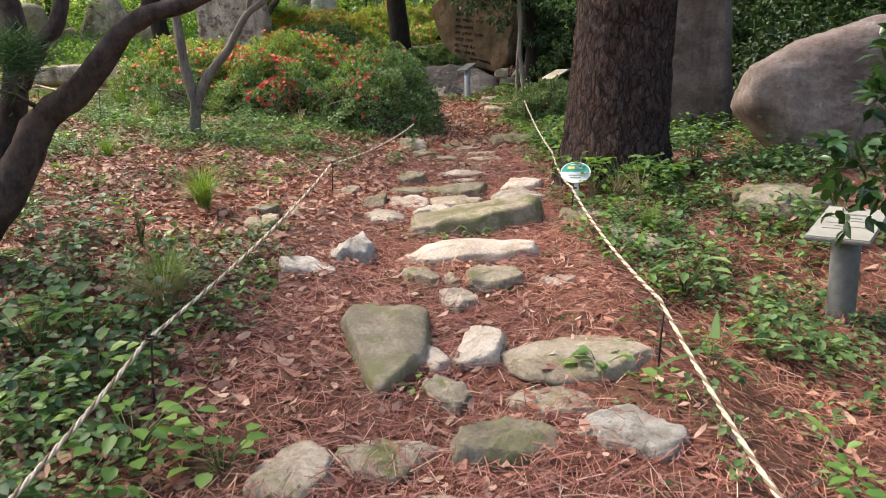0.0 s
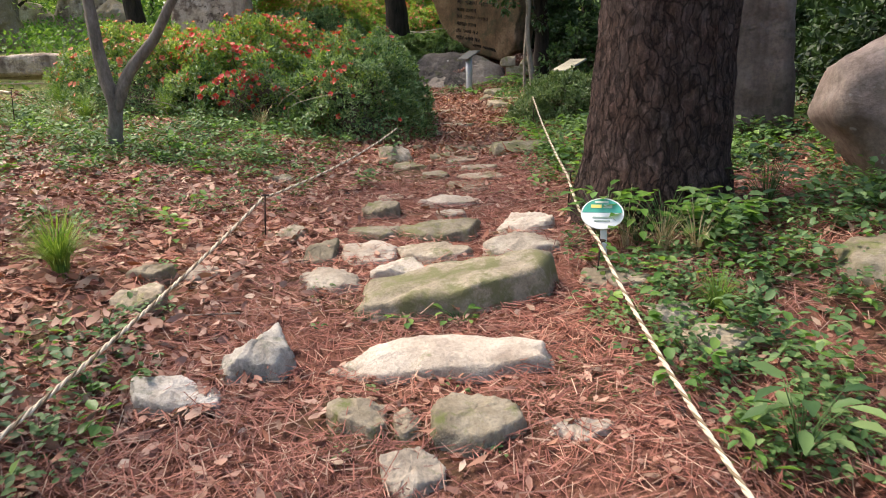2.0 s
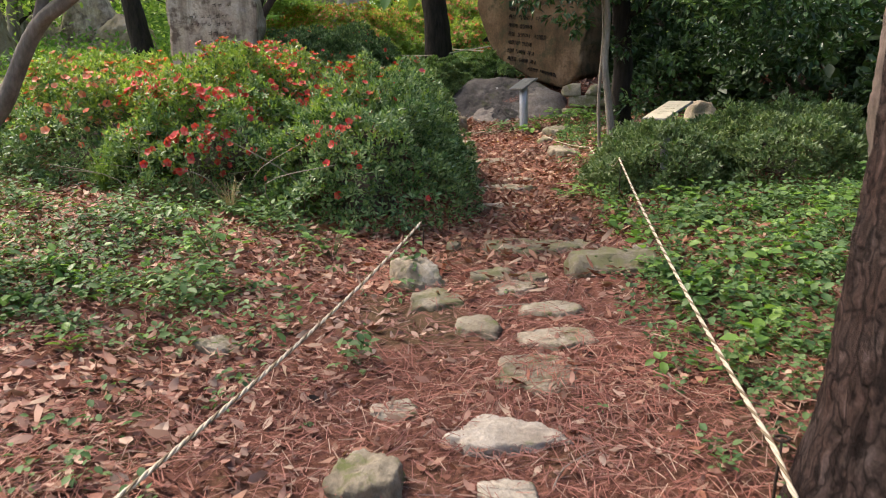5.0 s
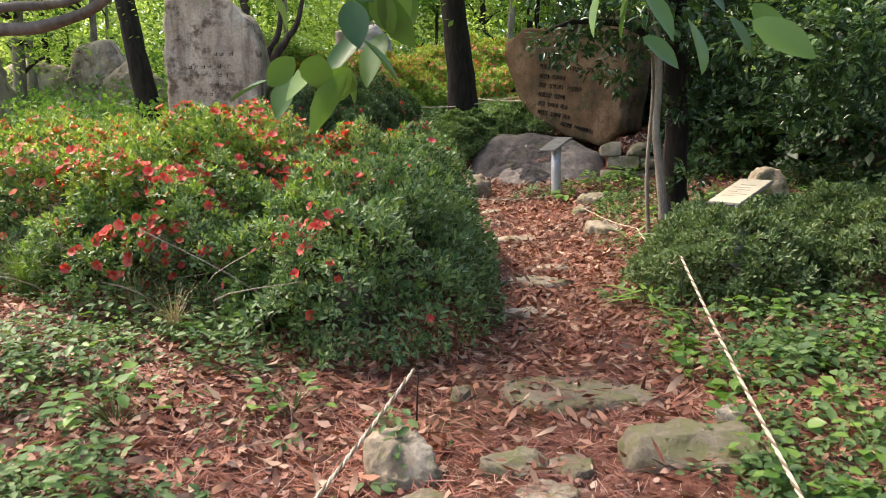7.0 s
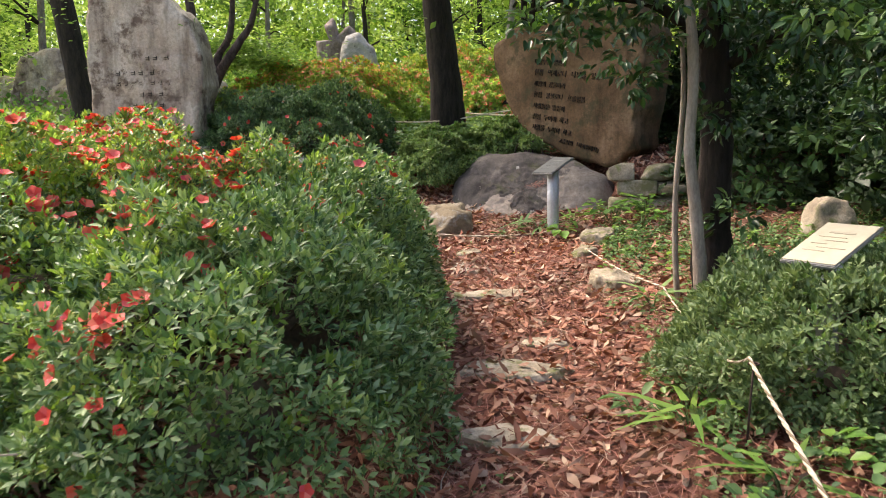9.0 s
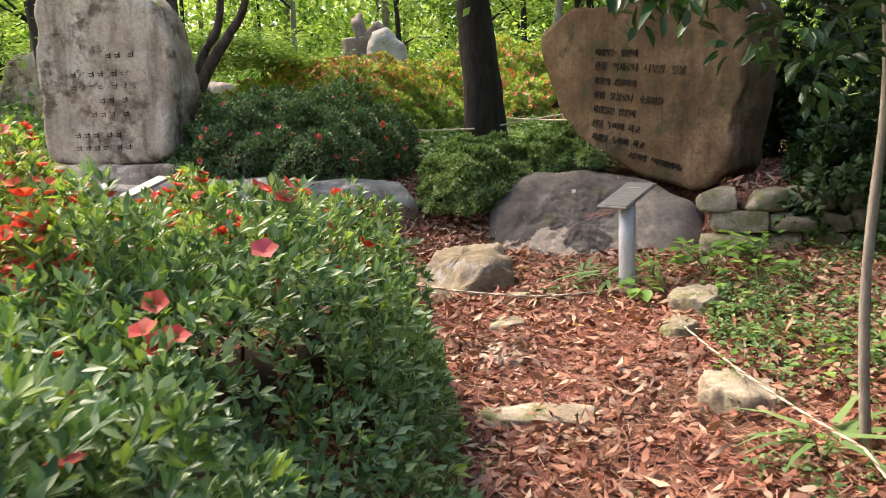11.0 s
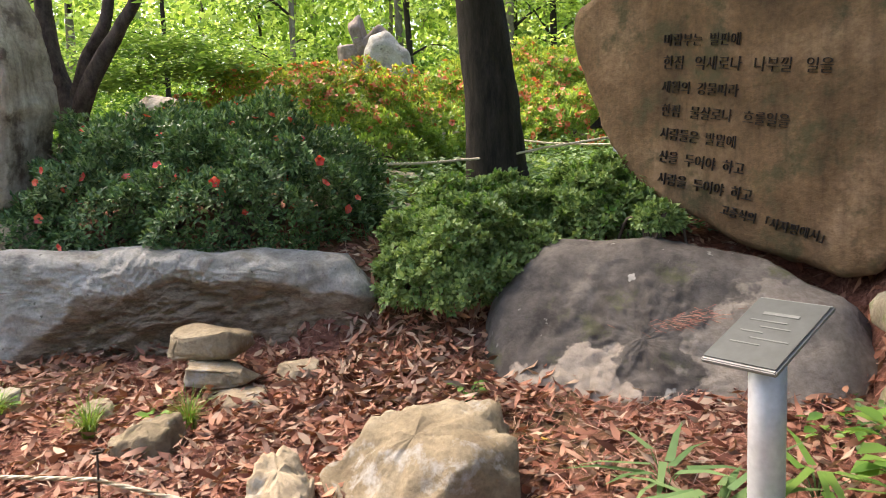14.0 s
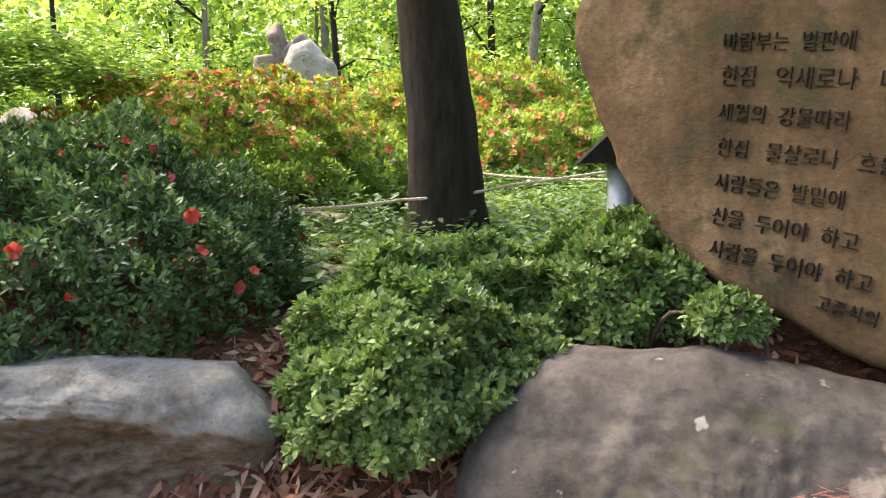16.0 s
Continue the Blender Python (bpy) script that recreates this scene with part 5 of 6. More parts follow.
# big drooping leaves that hang from its outer twigs over the way
P, D = [], []
for c, n in (((-0.14, 7.26, 2.29), 13), ((-0.05, 7.3, 2.36), 9), ((0.50, 7.42, 2.31), 8), ((0.40, 7.38, 2.38), 6), ((-0.68, 7.0, 2.46), 4), ((-0.35, 7.45, 2.45), 8)):
    for _ in range(n):
        P.append(np.array(c) + rng.normal(size=3) * np.array([0.07, 0.06, 0.055]))
        D.append([rng.normal() * 0.65, rng.normal() * 0.4, -0.75])
put("drooping_leaves", leaves("drooping_leaves", P, D, unit(len(P)) + np.array([0, -0.8, 0.4]), rng.uniform(0.07, 0.115, len(P)), rng.uniform(0.042, 0.06, len(P)), BIG_LEAF, "broad"), FT, "large bright drooping leaves")
P = rng.normal(size=(1800, 3)) * np.array([1.2, 1.0, 0.5]) + np.array([-2.0, 8.2, 4.6])
put("crown", leaves("crown", P, unit(len(P)), unit(len(P)), 0.11, 0.06, WOODS_MID), FT)

# unseen second crown, added to shade the path beside the hedge
P = rng.normal(size=(2600, 3)) * np.array([0.6, 0.95, 0.3]) + np.array([-2.2, 11.3, 5.3])
put("crown", leaves("crown", P, unit(len(P)), unit(len(P)), 0.12, 0.07, WOODS_MID), FT)

# dark tree behind the ground-cover mound
t0 = float(ground_z(-1.05, 20.5))
DT = bare_tree("dark_trunk_tree", "straight tree with nearly black bark", DARK_BARK, [
    ([(-1.04, 20.5, t0 - 0.2), (-1.06, 20.5, t0 + 0.15), (-1.09, 20.5, 2.9), (-1.17, 20.5, 3.75), (-1.26, 20.5, 5.0), (-1.45, 20.5, 8.0)], 0.33, 0.17),
    ([(-1.35, 20.5, 6.2), (-0.7, 20.2, 7.0), (0.3, 20.0, 7.4)], 0.07, 0.03), ([(-1.4, 20.5, 6.6), (-2.2, 20.8, 7.4), (-3.2, 21.0, 7.9)], 0.07, 0.03)])
# unseen crown, offset from the trunk to throw shade on the monument
P = rng.normal(size=(2600, 3)) * np.array([1.8, 1.3, 0.7]) + np.array([-2.0, 19.9, 7.4])
put("crown", leaves("crown", P, unit(len(P)), unit(len(P)), 0.18, 0.10, WOODS_MID), DT)

# two-stemmed tree behind the inscribed monument
h0 = float(ground_z(0.3, 19.5))
HT = bare_tree("twin_stem_tree", "dark twin-stemmed tree standing behind the monument", DARK_BARK, [
    ([(0.25, 19.5, h0 - 0.1), (0.22, 19.5, 3.2), (0.18, 19.5, 4.0), (0.3, 19.3, 5.6)], 0.07, 0.04),
    ([(0.3, 19.5, h0 + 0.2), (0.36, 19.5, 3.4), (0.32, 19.5, 4.0), (0.8, 19.2, 5.8)], 0.05, 0.03)])
# unseen crown, placed and thickened to shade the top of the monument
P = rng.normal(size=(9000, 3)) * np.array([0.85, 0.8, 0.45]) + np.array([0.75, 18.2, 5.2])
put("crown", leaves("crown", P, unit(len(P)), unit(len(P)), 0.16, 0.09, WOODS_MID), HT)

# evergreen with a dark trunk beside the path
e0 = float(ground_z(1.52, 13.4))
ET = bare_tree("evergreen_tree", "glossy evergreen with a dark trunk and low hanging boughs", DARK_BARK, [
    ([(1.52, 13.4, e0 - 0.1), (1.52, 13.4, e0 + 0.4), (1.53, 13.4, 1.9), (1.50, 13.4, 2.8), (1.55, 13.4, 4.4)], 0.135, 0.09),
    ([(1.52, 13.4, 2.6), (1.1, 13.2, 2.9), (0.6, 13.0, 2.95), (0.3, 12.9, 2.85)], 0.04, 0.012),
    ([(1.52, 13.4, 2.5), (2.0, 13.1, 2.75), (2.6, 12.9, 2.8), (3.2, 12.7, 2.7)], 0.04, 0.012),
    ([(1.52, 13.4, 3.0), (1.3, 12.8, 3.1), (1.2, 12.2, 2.95)], 0.035, 0.012)])
put("side_stem", mesh_of("side_stem", *tube(spline([(1.37, 13.0, float(ground_z(1.37, 13)) - 0.05), (1.36, 13.0, 1.25), (1.33, 13.0, 1.6), (1.28, 13.0, 2.0), (1.30, 13.02, 2.5), (1.22, 13.0, 3.2)], 26), np.linspace(0.046, 0.03, 26), 10, 0.2), PALE_BARK), ET, "slim pale side stem")
put("side_stem", mesh_of("side_stem", *tube(spline([(1.3, 13.4, float(ground_z(1.3, 13.4)) - 0.05), (1.27, 13.4, 1.6), (1.31, 13.4, 2.4), (1.25, 13.4, 3.2)], 20), np.linspace(0.022, 0.015, 20), 10, 0.2), PALE_BARK), ET, "slim pale side stem")


def clump_cloud(clumps, per, size, length, width):
    """Whorled twigs of leaves round many clump centres."""
    P, D = [], []
    for c, s in clumps:
        n = int(per * s * s)
        d = unit(n)
        r = rng.uniform(0.55, 1.05, n)[:, None] * s
        p = np.array(c) + d * r * np.array([1, 1, 0.75])
        P.append(p)
        D.append(d + rng.normal(size=(n, 3)) * 0.5 + np.array([0, 0, -0.25]))
    P, D = np.concatenate(P), np.concatenate(D)
    k = 5
    tw = unit(len(P) * k)
    P2 = np.repeat(P, k, axis=0) + tw * size
    D2 = np.repeat(D, k, axis=0) + tw * 1.2
    U = unit(len(P2)) * 0.6 + np.array([0, 0, 0.8])
    return P2, D2, U, rng.uniform(0.75, 1.25, len(P2)) * length, rng.uniform(0.8, 1.2, len(P2)) * width


cl = [((0.45, 12.95, 2.78), 0.30), ((0.75, 13.1, 2.95), 0.4), ((0.9, 13.0, 2.62), 0.28), ((1.2, 13.1, 3.05), 0.5), ((1.6, 13.2, 3.0), 0.5), ((2.1, 13.0, 2.85), 0.5), ((2.6, 12.9, 2.7), 0.5),
      ((3.1, 12.7, 2.6), 0.55), ((1.9, 12.7, 2.7), 0.4), ((2.4, 12.4, 2.75), 0.4), ((3.4, 13.2, 2.3), 0.6), ((2.8, 13.6, 2.3), 0.5), ((1.2, 12.3, 3.05), 0.4), ((0.6, 13.3, 3.3), 0.5), ((2.0, 13.2, 3.6), 0.7), ((1.0, 13.2, 3.7), 0.7), ((1.5, 13.5, 4.4), 0.9), ((1.58, 13.15, 1.55), 0.16), ((1.5, 13.1, 2.25), 0.22), ((0.95, 13.05, 2.45), 0.16)]
put("foliage", leaves("foliage", *clump_cloud(cl, 420, 0.03, 0.075, 0.034), EVER, "oval"), ET, "dark glossy foliage")

put("paler_foliage", leaves("paler_foliage", *clump_cloud([((1.72, 12.1, 2.72), 0.22), ((2.05, 12.0, 2.5), 0.26), ((2.4, 12.1, 2.65), 0.34), ((2.8, 12.2, 2.5), 0.34), ((2.2, 12.3, 2.9), 0.35), ((2.7, 12.3, 2.9), 0.35), ((3.2, 12.4, 2.75), 0.4), ((1.95, 12.6, 2.1), 0.2), ((1.62, 13.0, 1.62), 0.18), ((1.75, 13.0, 1.8), 0.14)], 360, 0.03, 0.07, 0.035), HERB, "oval"), ET, "lighter green leaves")

# maple with many stems behind the left monument
mz = float(ground_z(-4.4, 18.8))
MT = bare_tree("maple_tree", "maple with several slender dark forking stems", GNARL_BARK, [
    ([(-4.45, 18.8, mz - 0.1), (-4.45, 18.8, 2.3), (-4.35, 18.8, 2.8), (-4.5, 18.8, 3.4), (-4.55, 18.8, 4.2), (-4.9, 18.9, 5.5)], 0.13, 0.04),
    ([(-4.40, 18.8, 2.6), (-4.15, 18.8, 3.1), (-3.85, 18.8, 3.5), (-3.62, 18.8, 3.85), (-3.4, 18.8, 4.8)], 0.08, 0.03),
    ([(-4.38, 18.8, 2.7), (-4.2, 18.85, 3.3), (-3.98, 18.9, 3.75), (-3.9, 18.9, 4.9)], 0.07, 0.03)])
P = rng.normal(size=(4500, 3)) * np.array([1.6, 1.3, 0.55]) + np.array([-4.4, 19.2, 5.1])
put("crown", leaves("crown", P, unit(len(P)) * np.array([1, 1, 0.3]), unit(len(P)) * 0.3 + np.array([0, 0, 1]), 0.09, 0.06, MAPLE), MT)
P = np.concatenate([rng.normal(size=(1500, 3)) * np.array([0.5, 0.35, 0.07]) + np.array(c) for c in ((-5.0, 21.2, 3.75), (-4.4, 21.4, 3.5), (-5.8, 21.0, 3.4))])
put("low_spray", leaves("low_spray", P, unit(len(P)) * np.array([1, 1, 0.2]), np.array([0, 0, 1]) + 0.3 * unit(len(P)), 0.10, 0.055, MAPLE), MT, "pale flat sprays of leaves")
LT = bare_tree("dark_trunk_tree", "straight tree with dark bark among azaleas", DARK_BARK, [([on(-7.1, 20.3, -0.1), (-7.2, 20.3, 2.9), (-7.4, 20.3, 4.3), (-7.8, 20.3, 7.0)], 0.24, 0.15)])
P = rng.normal(size=(1800, 3)) * np.array([1.5, 1.5, 0.7]) + np.array([-8.6, 20.4, 7.2])
put("crown", leaves("crown", P, unit(len(P)), unit(len(P)), 0.18, 0.10, WOODS_MID), LT)

# ---- shrubs ----


def shrub(name, label, blobs, whorls, leaf, material, flowers=0, petal=FLOWER, flower_size=0.05, young=0.0, young_mat=None, flower_zone=None, young_zone=None, core=True, depth=0.22, group="azaleas", shape="diamond", bumpy=0.16):
    """A clipped shrub: leaf whorls over a lumpy hull, inner leaves, an added dark core, twigs and blossoms. blobs:
    (centre, radii).
    """
    cx, cy = blobs[0][0][0], blobs[0][0][1]
    T = thing(name, cx, cy, float(ground_z(cx, cy)), label, "shrub", group)
    area = np.array([r[0] * r[1] + r[0] * r[2] + r[1] * r[2] for _, r in blobs])
    cnt = (whorls * area / area.sum()).astype(int)
    Ps, Ns = [], []
    for (c, r), n in zip(blobs, cnt):
        c, r = np.array(c), np.array(r)
        d = unit(int(n * 1.6))
        d[:, 2] = np.where(d[:, 2] < -0.25, -d[:, 2], d[:, 2])
        lump = 1 + bumpy * wave(d[:, 0] * 3 + c[0], d[:, 1] * 3 + d[:, 2] * 2, 2.2, 1) + 0.07 * wave(d[:, 0] * 5, d[:, 1] * 5 + d[:, 2] * 4 + c[1], 3.1, 4)
        inner = 1 - (rng.random(len(d)) ** 2.2) * depth / r.mean()
        Ps.append(c + d * r * (lump * inner)[:, None])
        nn = d / r
        Ns.append(nn / np.linalg.norm(nn, axis=1, keepdims=True))
    P, N = np.concatenate(Ps), np.concatenate(Ns)
    keep = P[:, 2] > ground_z(P[:, 0], P[:, 1]) + 0.02
    for c, r in blobs:
        keep &= (((P - np.array(c)) / np.array(r)) ** 2).sum(1) > 0.62
    P, N = P[keep], N[keep]
    k = 6
    tw = unit(len(P) * k)
    Nr = np.repeat(N, k, axis=0)
    D = Nr * 0.7 + tw * 0.95 + np.array([0, 0, 0.25])
    Pr = np.repeat(P, k, axis=0) + tw * leaf * 0.18
    U = Nr + np.array([0, 0, 0.6]) + 0.5 * unit(len(Pr))
    L = rng.uniform(0.7, 1.25, len(Pr)) * leaf
    W = L * rng.uniform(0.34, 0.46, len(Pr)) * (1.4 if shape == "oval" else 1.0)
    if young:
        # the share grows with height, so the paler leaves also paint a sunlit top
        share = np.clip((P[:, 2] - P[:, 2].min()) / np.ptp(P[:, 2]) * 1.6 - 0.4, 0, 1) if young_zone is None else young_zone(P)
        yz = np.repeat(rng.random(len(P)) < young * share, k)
        put("young_leaves", leaves("young_leaves", Pr[yz], D[yz], U[yz], L[yz], W[yz], young_mat, shape), T, "light yellow-green new leaves")
        Pr, D, U, L, W = Pr[~yz], D[~yz], U[~yz], L[~yz], W[~yz]
    put("foliage", leaves("foliage", Pr, D, U, L, W, material, shape), T)
    # dark ellipsoids added inside to block the view through the leaves
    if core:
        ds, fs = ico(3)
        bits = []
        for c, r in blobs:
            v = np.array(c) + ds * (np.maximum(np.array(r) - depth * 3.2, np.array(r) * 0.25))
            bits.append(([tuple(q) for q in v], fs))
        put("opaque_core", mesh_of("opaque_core", *join(bits), TWIG), T, kind="stuff")
    bits = []
    for c, r in blobs:
        for _ in range(10):
            a = rng.uniform(0, 6.28)
            e = np.array(c) + np.array([math.cos(a) * r[0] * 0.85, math.sin(a) * r[1] * 0.85, r[2] * rng.uniform(0.2, 0.7)])
            b = np.array([c[0] + rng.normal() * 0.15, c[1] + rng.normal() * 0.15, 0])
            b[2] = float(ground_z(b[0], b[1])) - 0.03
            m = (b + e) / 2 + np.array([0, 0, 0.1])
            bits.append(tube(spline([b, m, e], 8), np.linspace(0.013, 0.004, 8), 5))
    put("branchwork", mesh_of("branchwork", *join(bits), TWIG), T, kind="stuff")
    if flowers:
        w = np.ones(len(P)) if flower_zone is None else flower_zone(P)
        w = w * (N[:, 2] > -0.1)
        sel = rng.choice(len(P), size=flowers, p=w / w.sum(), replace=False)
        C, A = P[sel] + N[sel] * 0.03, N[sel] + 0.5 * unit(flowers)
        A /= np.linalg.norm(A, axis=1, keepdims=True)
        s = np.cross(A, unit(flowers))
        s /= np.linalg.norm(s, axis=1, keepdims=True)
        t = np.cross(A, s)
        PP, DD, UU = [], [], []
        for j in range(5):
            a = j * 2 * math.pi / 5
            rad = s * math.cos(a) + t * math.sin(a)
            PP.append(C)
            DD.append(rad + A * 0.55)
            UU.append(A)
        sz = np.tile(rng.uniform(0.75, 1.2, flowers), 5) * flower_size * 0.6
        put("blossoms", leaves("blossoms", np.concatenate(PP), np.concatenate(DD), np.concatenate(UU), sz, sz * 1.15, petal, "oval"), T, "bright blossoms")
    return T


def main_zone(P):
    clump = np.clip(0.45 + 0.75 * wave(P[:, 0] + 0.4 * P[:, 2], P[:, 1] + P[:, 2], 5.2, 5), 0.02, 1)
    side = np.maximum(np.clip(-P[:, 0] - 0.5, 0.05, 1.6), np.interp(P[:, 1], [12.9, 13.6], [0.05, 1.7]))
    return np.clip((P[:, 2] - 1.15) * 1.6, 0.02, 1.2) * side * clump ** 2 + 0.001


# Young leaves gather at the top left, also carrying its sunlit brightness in colour.
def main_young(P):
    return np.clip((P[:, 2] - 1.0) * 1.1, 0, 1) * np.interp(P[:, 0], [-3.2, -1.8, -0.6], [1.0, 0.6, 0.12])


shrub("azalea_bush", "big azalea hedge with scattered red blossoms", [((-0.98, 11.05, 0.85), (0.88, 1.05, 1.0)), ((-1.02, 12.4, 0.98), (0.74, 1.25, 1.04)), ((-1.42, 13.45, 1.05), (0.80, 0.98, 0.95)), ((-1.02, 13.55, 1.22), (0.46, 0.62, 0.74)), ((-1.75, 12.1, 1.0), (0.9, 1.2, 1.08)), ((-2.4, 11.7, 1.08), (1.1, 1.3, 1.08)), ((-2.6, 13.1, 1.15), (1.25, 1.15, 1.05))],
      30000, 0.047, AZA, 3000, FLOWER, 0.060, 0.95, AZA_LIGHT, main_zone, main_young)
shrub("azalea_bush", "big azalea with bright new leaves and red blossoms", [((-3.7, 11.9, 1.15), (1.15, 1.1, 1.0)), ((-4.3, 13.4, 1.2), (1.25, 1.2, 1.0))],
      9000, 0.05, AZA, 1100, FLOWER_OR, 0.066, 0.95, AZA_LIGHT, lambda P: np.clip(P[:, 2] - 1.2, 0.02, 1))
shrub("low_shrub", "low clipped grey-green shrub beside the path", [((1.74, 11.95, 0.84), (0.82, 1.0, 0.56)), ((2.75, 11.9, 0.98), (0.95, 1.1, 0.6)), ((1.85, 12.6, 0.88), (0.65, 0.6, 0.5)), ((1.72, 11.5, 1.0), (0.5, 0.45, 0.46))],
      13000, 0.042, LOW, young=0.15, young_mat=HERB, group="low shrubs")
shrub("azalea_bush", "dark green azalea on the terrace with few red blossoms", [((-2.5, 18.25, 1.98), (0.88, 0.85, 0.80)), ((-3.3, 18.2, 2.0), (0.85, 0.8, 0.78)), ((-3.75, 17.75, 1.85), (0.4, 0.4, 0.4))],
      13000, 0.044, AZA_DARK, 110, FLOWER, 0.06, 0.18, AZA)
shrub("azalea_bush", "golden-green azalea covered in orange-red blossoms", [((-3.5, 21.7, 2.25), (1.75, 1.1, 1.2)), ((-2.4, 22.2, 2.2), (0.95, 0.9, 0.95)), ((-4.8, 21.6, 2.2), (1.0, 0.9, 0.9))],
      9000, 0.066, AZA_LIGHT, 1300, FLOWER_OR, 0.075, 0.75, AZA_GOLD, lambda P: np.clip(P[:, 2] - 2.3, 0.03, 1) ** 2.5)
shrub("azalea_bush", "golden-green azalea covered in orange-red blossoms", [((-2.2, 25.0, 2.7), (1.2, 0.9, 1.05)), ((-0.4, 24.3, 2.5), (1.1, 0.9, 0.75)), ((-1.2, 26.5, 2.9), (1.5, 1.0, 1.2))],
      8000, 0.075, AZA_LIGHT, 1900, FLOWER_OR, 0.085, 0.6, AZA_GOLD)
shrub("groundcover_mound", "mound of small-leaved green ground cover over a rock", [((-0.85, 18.1, 1.72), (0.58, 0.72, 0.50)), ((-0.98, 17.75, 1.62), (0.42, 0.42, 0.34)), ((-0.06, 18.25, 1.94), (0.42, 0.4, 0.36))],
      10000, 0.036, MOUND, young=0.15, young_mat=BRIGHT, depth=0.12, group="ground cover", shape="oval")
shrub("groundcover_mound", "small tuft of green ground cover at the monument's foot", [((0.27, 17.62, 1.98), (0.13, 0.10, 0.11))], 260, 0.036, MOUND, core=False, depth=0.06, group="ground cover", shape="oval")
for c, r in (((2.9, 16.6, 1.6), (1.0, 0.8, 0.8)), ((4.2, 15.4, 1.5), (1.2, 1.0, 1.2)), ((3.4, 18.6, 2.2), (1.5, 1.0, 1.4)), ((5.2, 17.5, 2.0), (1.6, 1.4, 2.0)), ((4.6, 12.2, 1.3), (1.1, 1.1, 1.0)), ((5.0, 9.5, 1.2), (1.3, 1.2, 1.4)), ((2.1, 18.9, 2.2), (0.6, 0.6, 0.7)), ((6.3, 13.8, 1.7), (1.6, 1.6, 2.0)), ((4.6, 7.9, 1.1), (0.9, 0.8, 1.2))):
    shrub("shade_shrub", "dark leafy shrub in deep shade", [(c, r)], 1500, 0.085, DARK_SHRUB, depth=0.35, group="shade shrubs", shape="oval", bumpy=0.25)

# broad-leaved bush by the sign at the start
BZ = float(ground_z(2.15, 3.3))
BB = thing("broadleaf_bush", 2.35, 3.3, BZ, "broad-leaved evergreen bush with glossy leaves", "shrub")
bits = [tube(spline([(2.4, 3.35, BZ - 0.05), (2.3, 3.3, BZ + 0.6), (2.05 + 0.1 * k, 3.3 + 0.1 * k, BZ + 1.0 + 0.25 * k), (1.85 + 0.15 * k, 3.3 + 0.1 * k, BZ + 1.2 + 0.35 * k)], 14), np.linspace(0.016, 0.005, 14), 6) for k in range(4)]
for bit in bits:
    put("stem", mesh_of("stem", *bit, TWIG), BB)
put("foliage", leaves("foliage", *clump_cloud([((1.86, 3.45, 0.86), 0.13), ((1.92, 3.4, 1.02), 0.17), ((1.98, 3.4, 1.32), 0.16), ((1.80, 3.4, 1.18), 0.09), ((2.1, 3.45, 1.6), 0.22), ((2.15, 3.4, 1.2), 0.25), ((2.4, 3.4, 0.75), 0.2), ((1.78, 3.45, 1.0), 0.07)], 500, 0.03, 0.085, 0.045), EVER, "oval"), BB)

# ---- woods ----


def wood_tree(x, y, h, r, leafn, material, lo, spread, size=0.16):
    z = float(ground_z(x, y))
    T = thing("woodland_tree", x, y, z, "slender woodland tree with light green leaves", "tree", "woodland trees")
    lx, ly = rng.normal() * 0.5, rng.normal() * 0.4
    p = spline([(x, y, z - 0.2), (x + lx * 0.2, y, z + h * 0.3), (x + lx * 0.5, y + ly * 0.4, z + h * 0.6), (x + lx, y + ly, z + h)], 12)
    put("trunk", mesh_of("trunk", *tube(p, np.linspace(r, r * 0.35, 12), 9, 0.2, x), DARK_BARK if rng.random() < 0.5 else GREY_BARK), T)
    bits, P = [], []
    for k in range(9):
        f = rng.uniform(lo, 1.0)
        s = np.array(p[min(11, int(f * 11))])
        a = rng.uniform(0, 6.28)
        e = s + np.array([math.cos(a), math.sin(a), rng.uniform(0.1, 0.7)]) * spread * rng.uniform(0.5, 1.0)
        bits.append(tube(spline([s, (s + e) / 2 + np.array([0, 0, 0.15]), e], 6), np.linspace(r * 0.35, r * 0.08, 6), 5))
        for q in (0.6, 0.85, 1.0):
            c = s + (e - s) * q
            P.append(c + rng.normal(size=(leafn // 27, 3)) * np.array([0.5, 0.5, 0.22]) * spread * 0.5)
    for bit in bits:
        put("limb", mesh_of("limb", *bit, DARK_BARK), T)
    P = np.concatenate(P)
    put("crown", leaves("crown", P, unit(len(P)) * np.array([1, 1, 0.5]), 0.5 * unit(len(P)) + np.array([0, 0, 1]), rng.uniform(0.7, 1.3, len(P)) * size, rng.uniform(0.7, 1.3, len(P)) * size * 0.6, material), T)


for k in range(46):
    a = rng.uniform(-0.62, 0.34)
    d = rng.uniform(19, 40)
    x, y = 0.5 + d * math.sin(a) * 1.05, 6 + d * math.cos(a)
    if y < 31 and -9 < x < 3:
        y += 11
    wood_tree(x, y, rng.uniform(6, 10), rng.uniform(0.06, 0.16), 1500, WOODS if rng.random() < 0.75 else WOODS_MID, 0.15, 1.7)
# right-hand trees take the leaf colour darkened for shade
for x, y in ((5.0, 20.5), (7.5, 16.5), (6.5, 22.5), (8.5, 11.5), (7.0, 7.5), (3.6, 22.0), (9.5, 19.0), (-10.5, 15.5), (-11.5, 9.5), (-8.0, 6.0)):
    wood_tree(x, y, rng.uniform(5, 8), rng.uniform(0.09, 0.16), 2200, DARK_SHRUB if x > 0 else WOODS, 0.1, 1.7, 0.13)


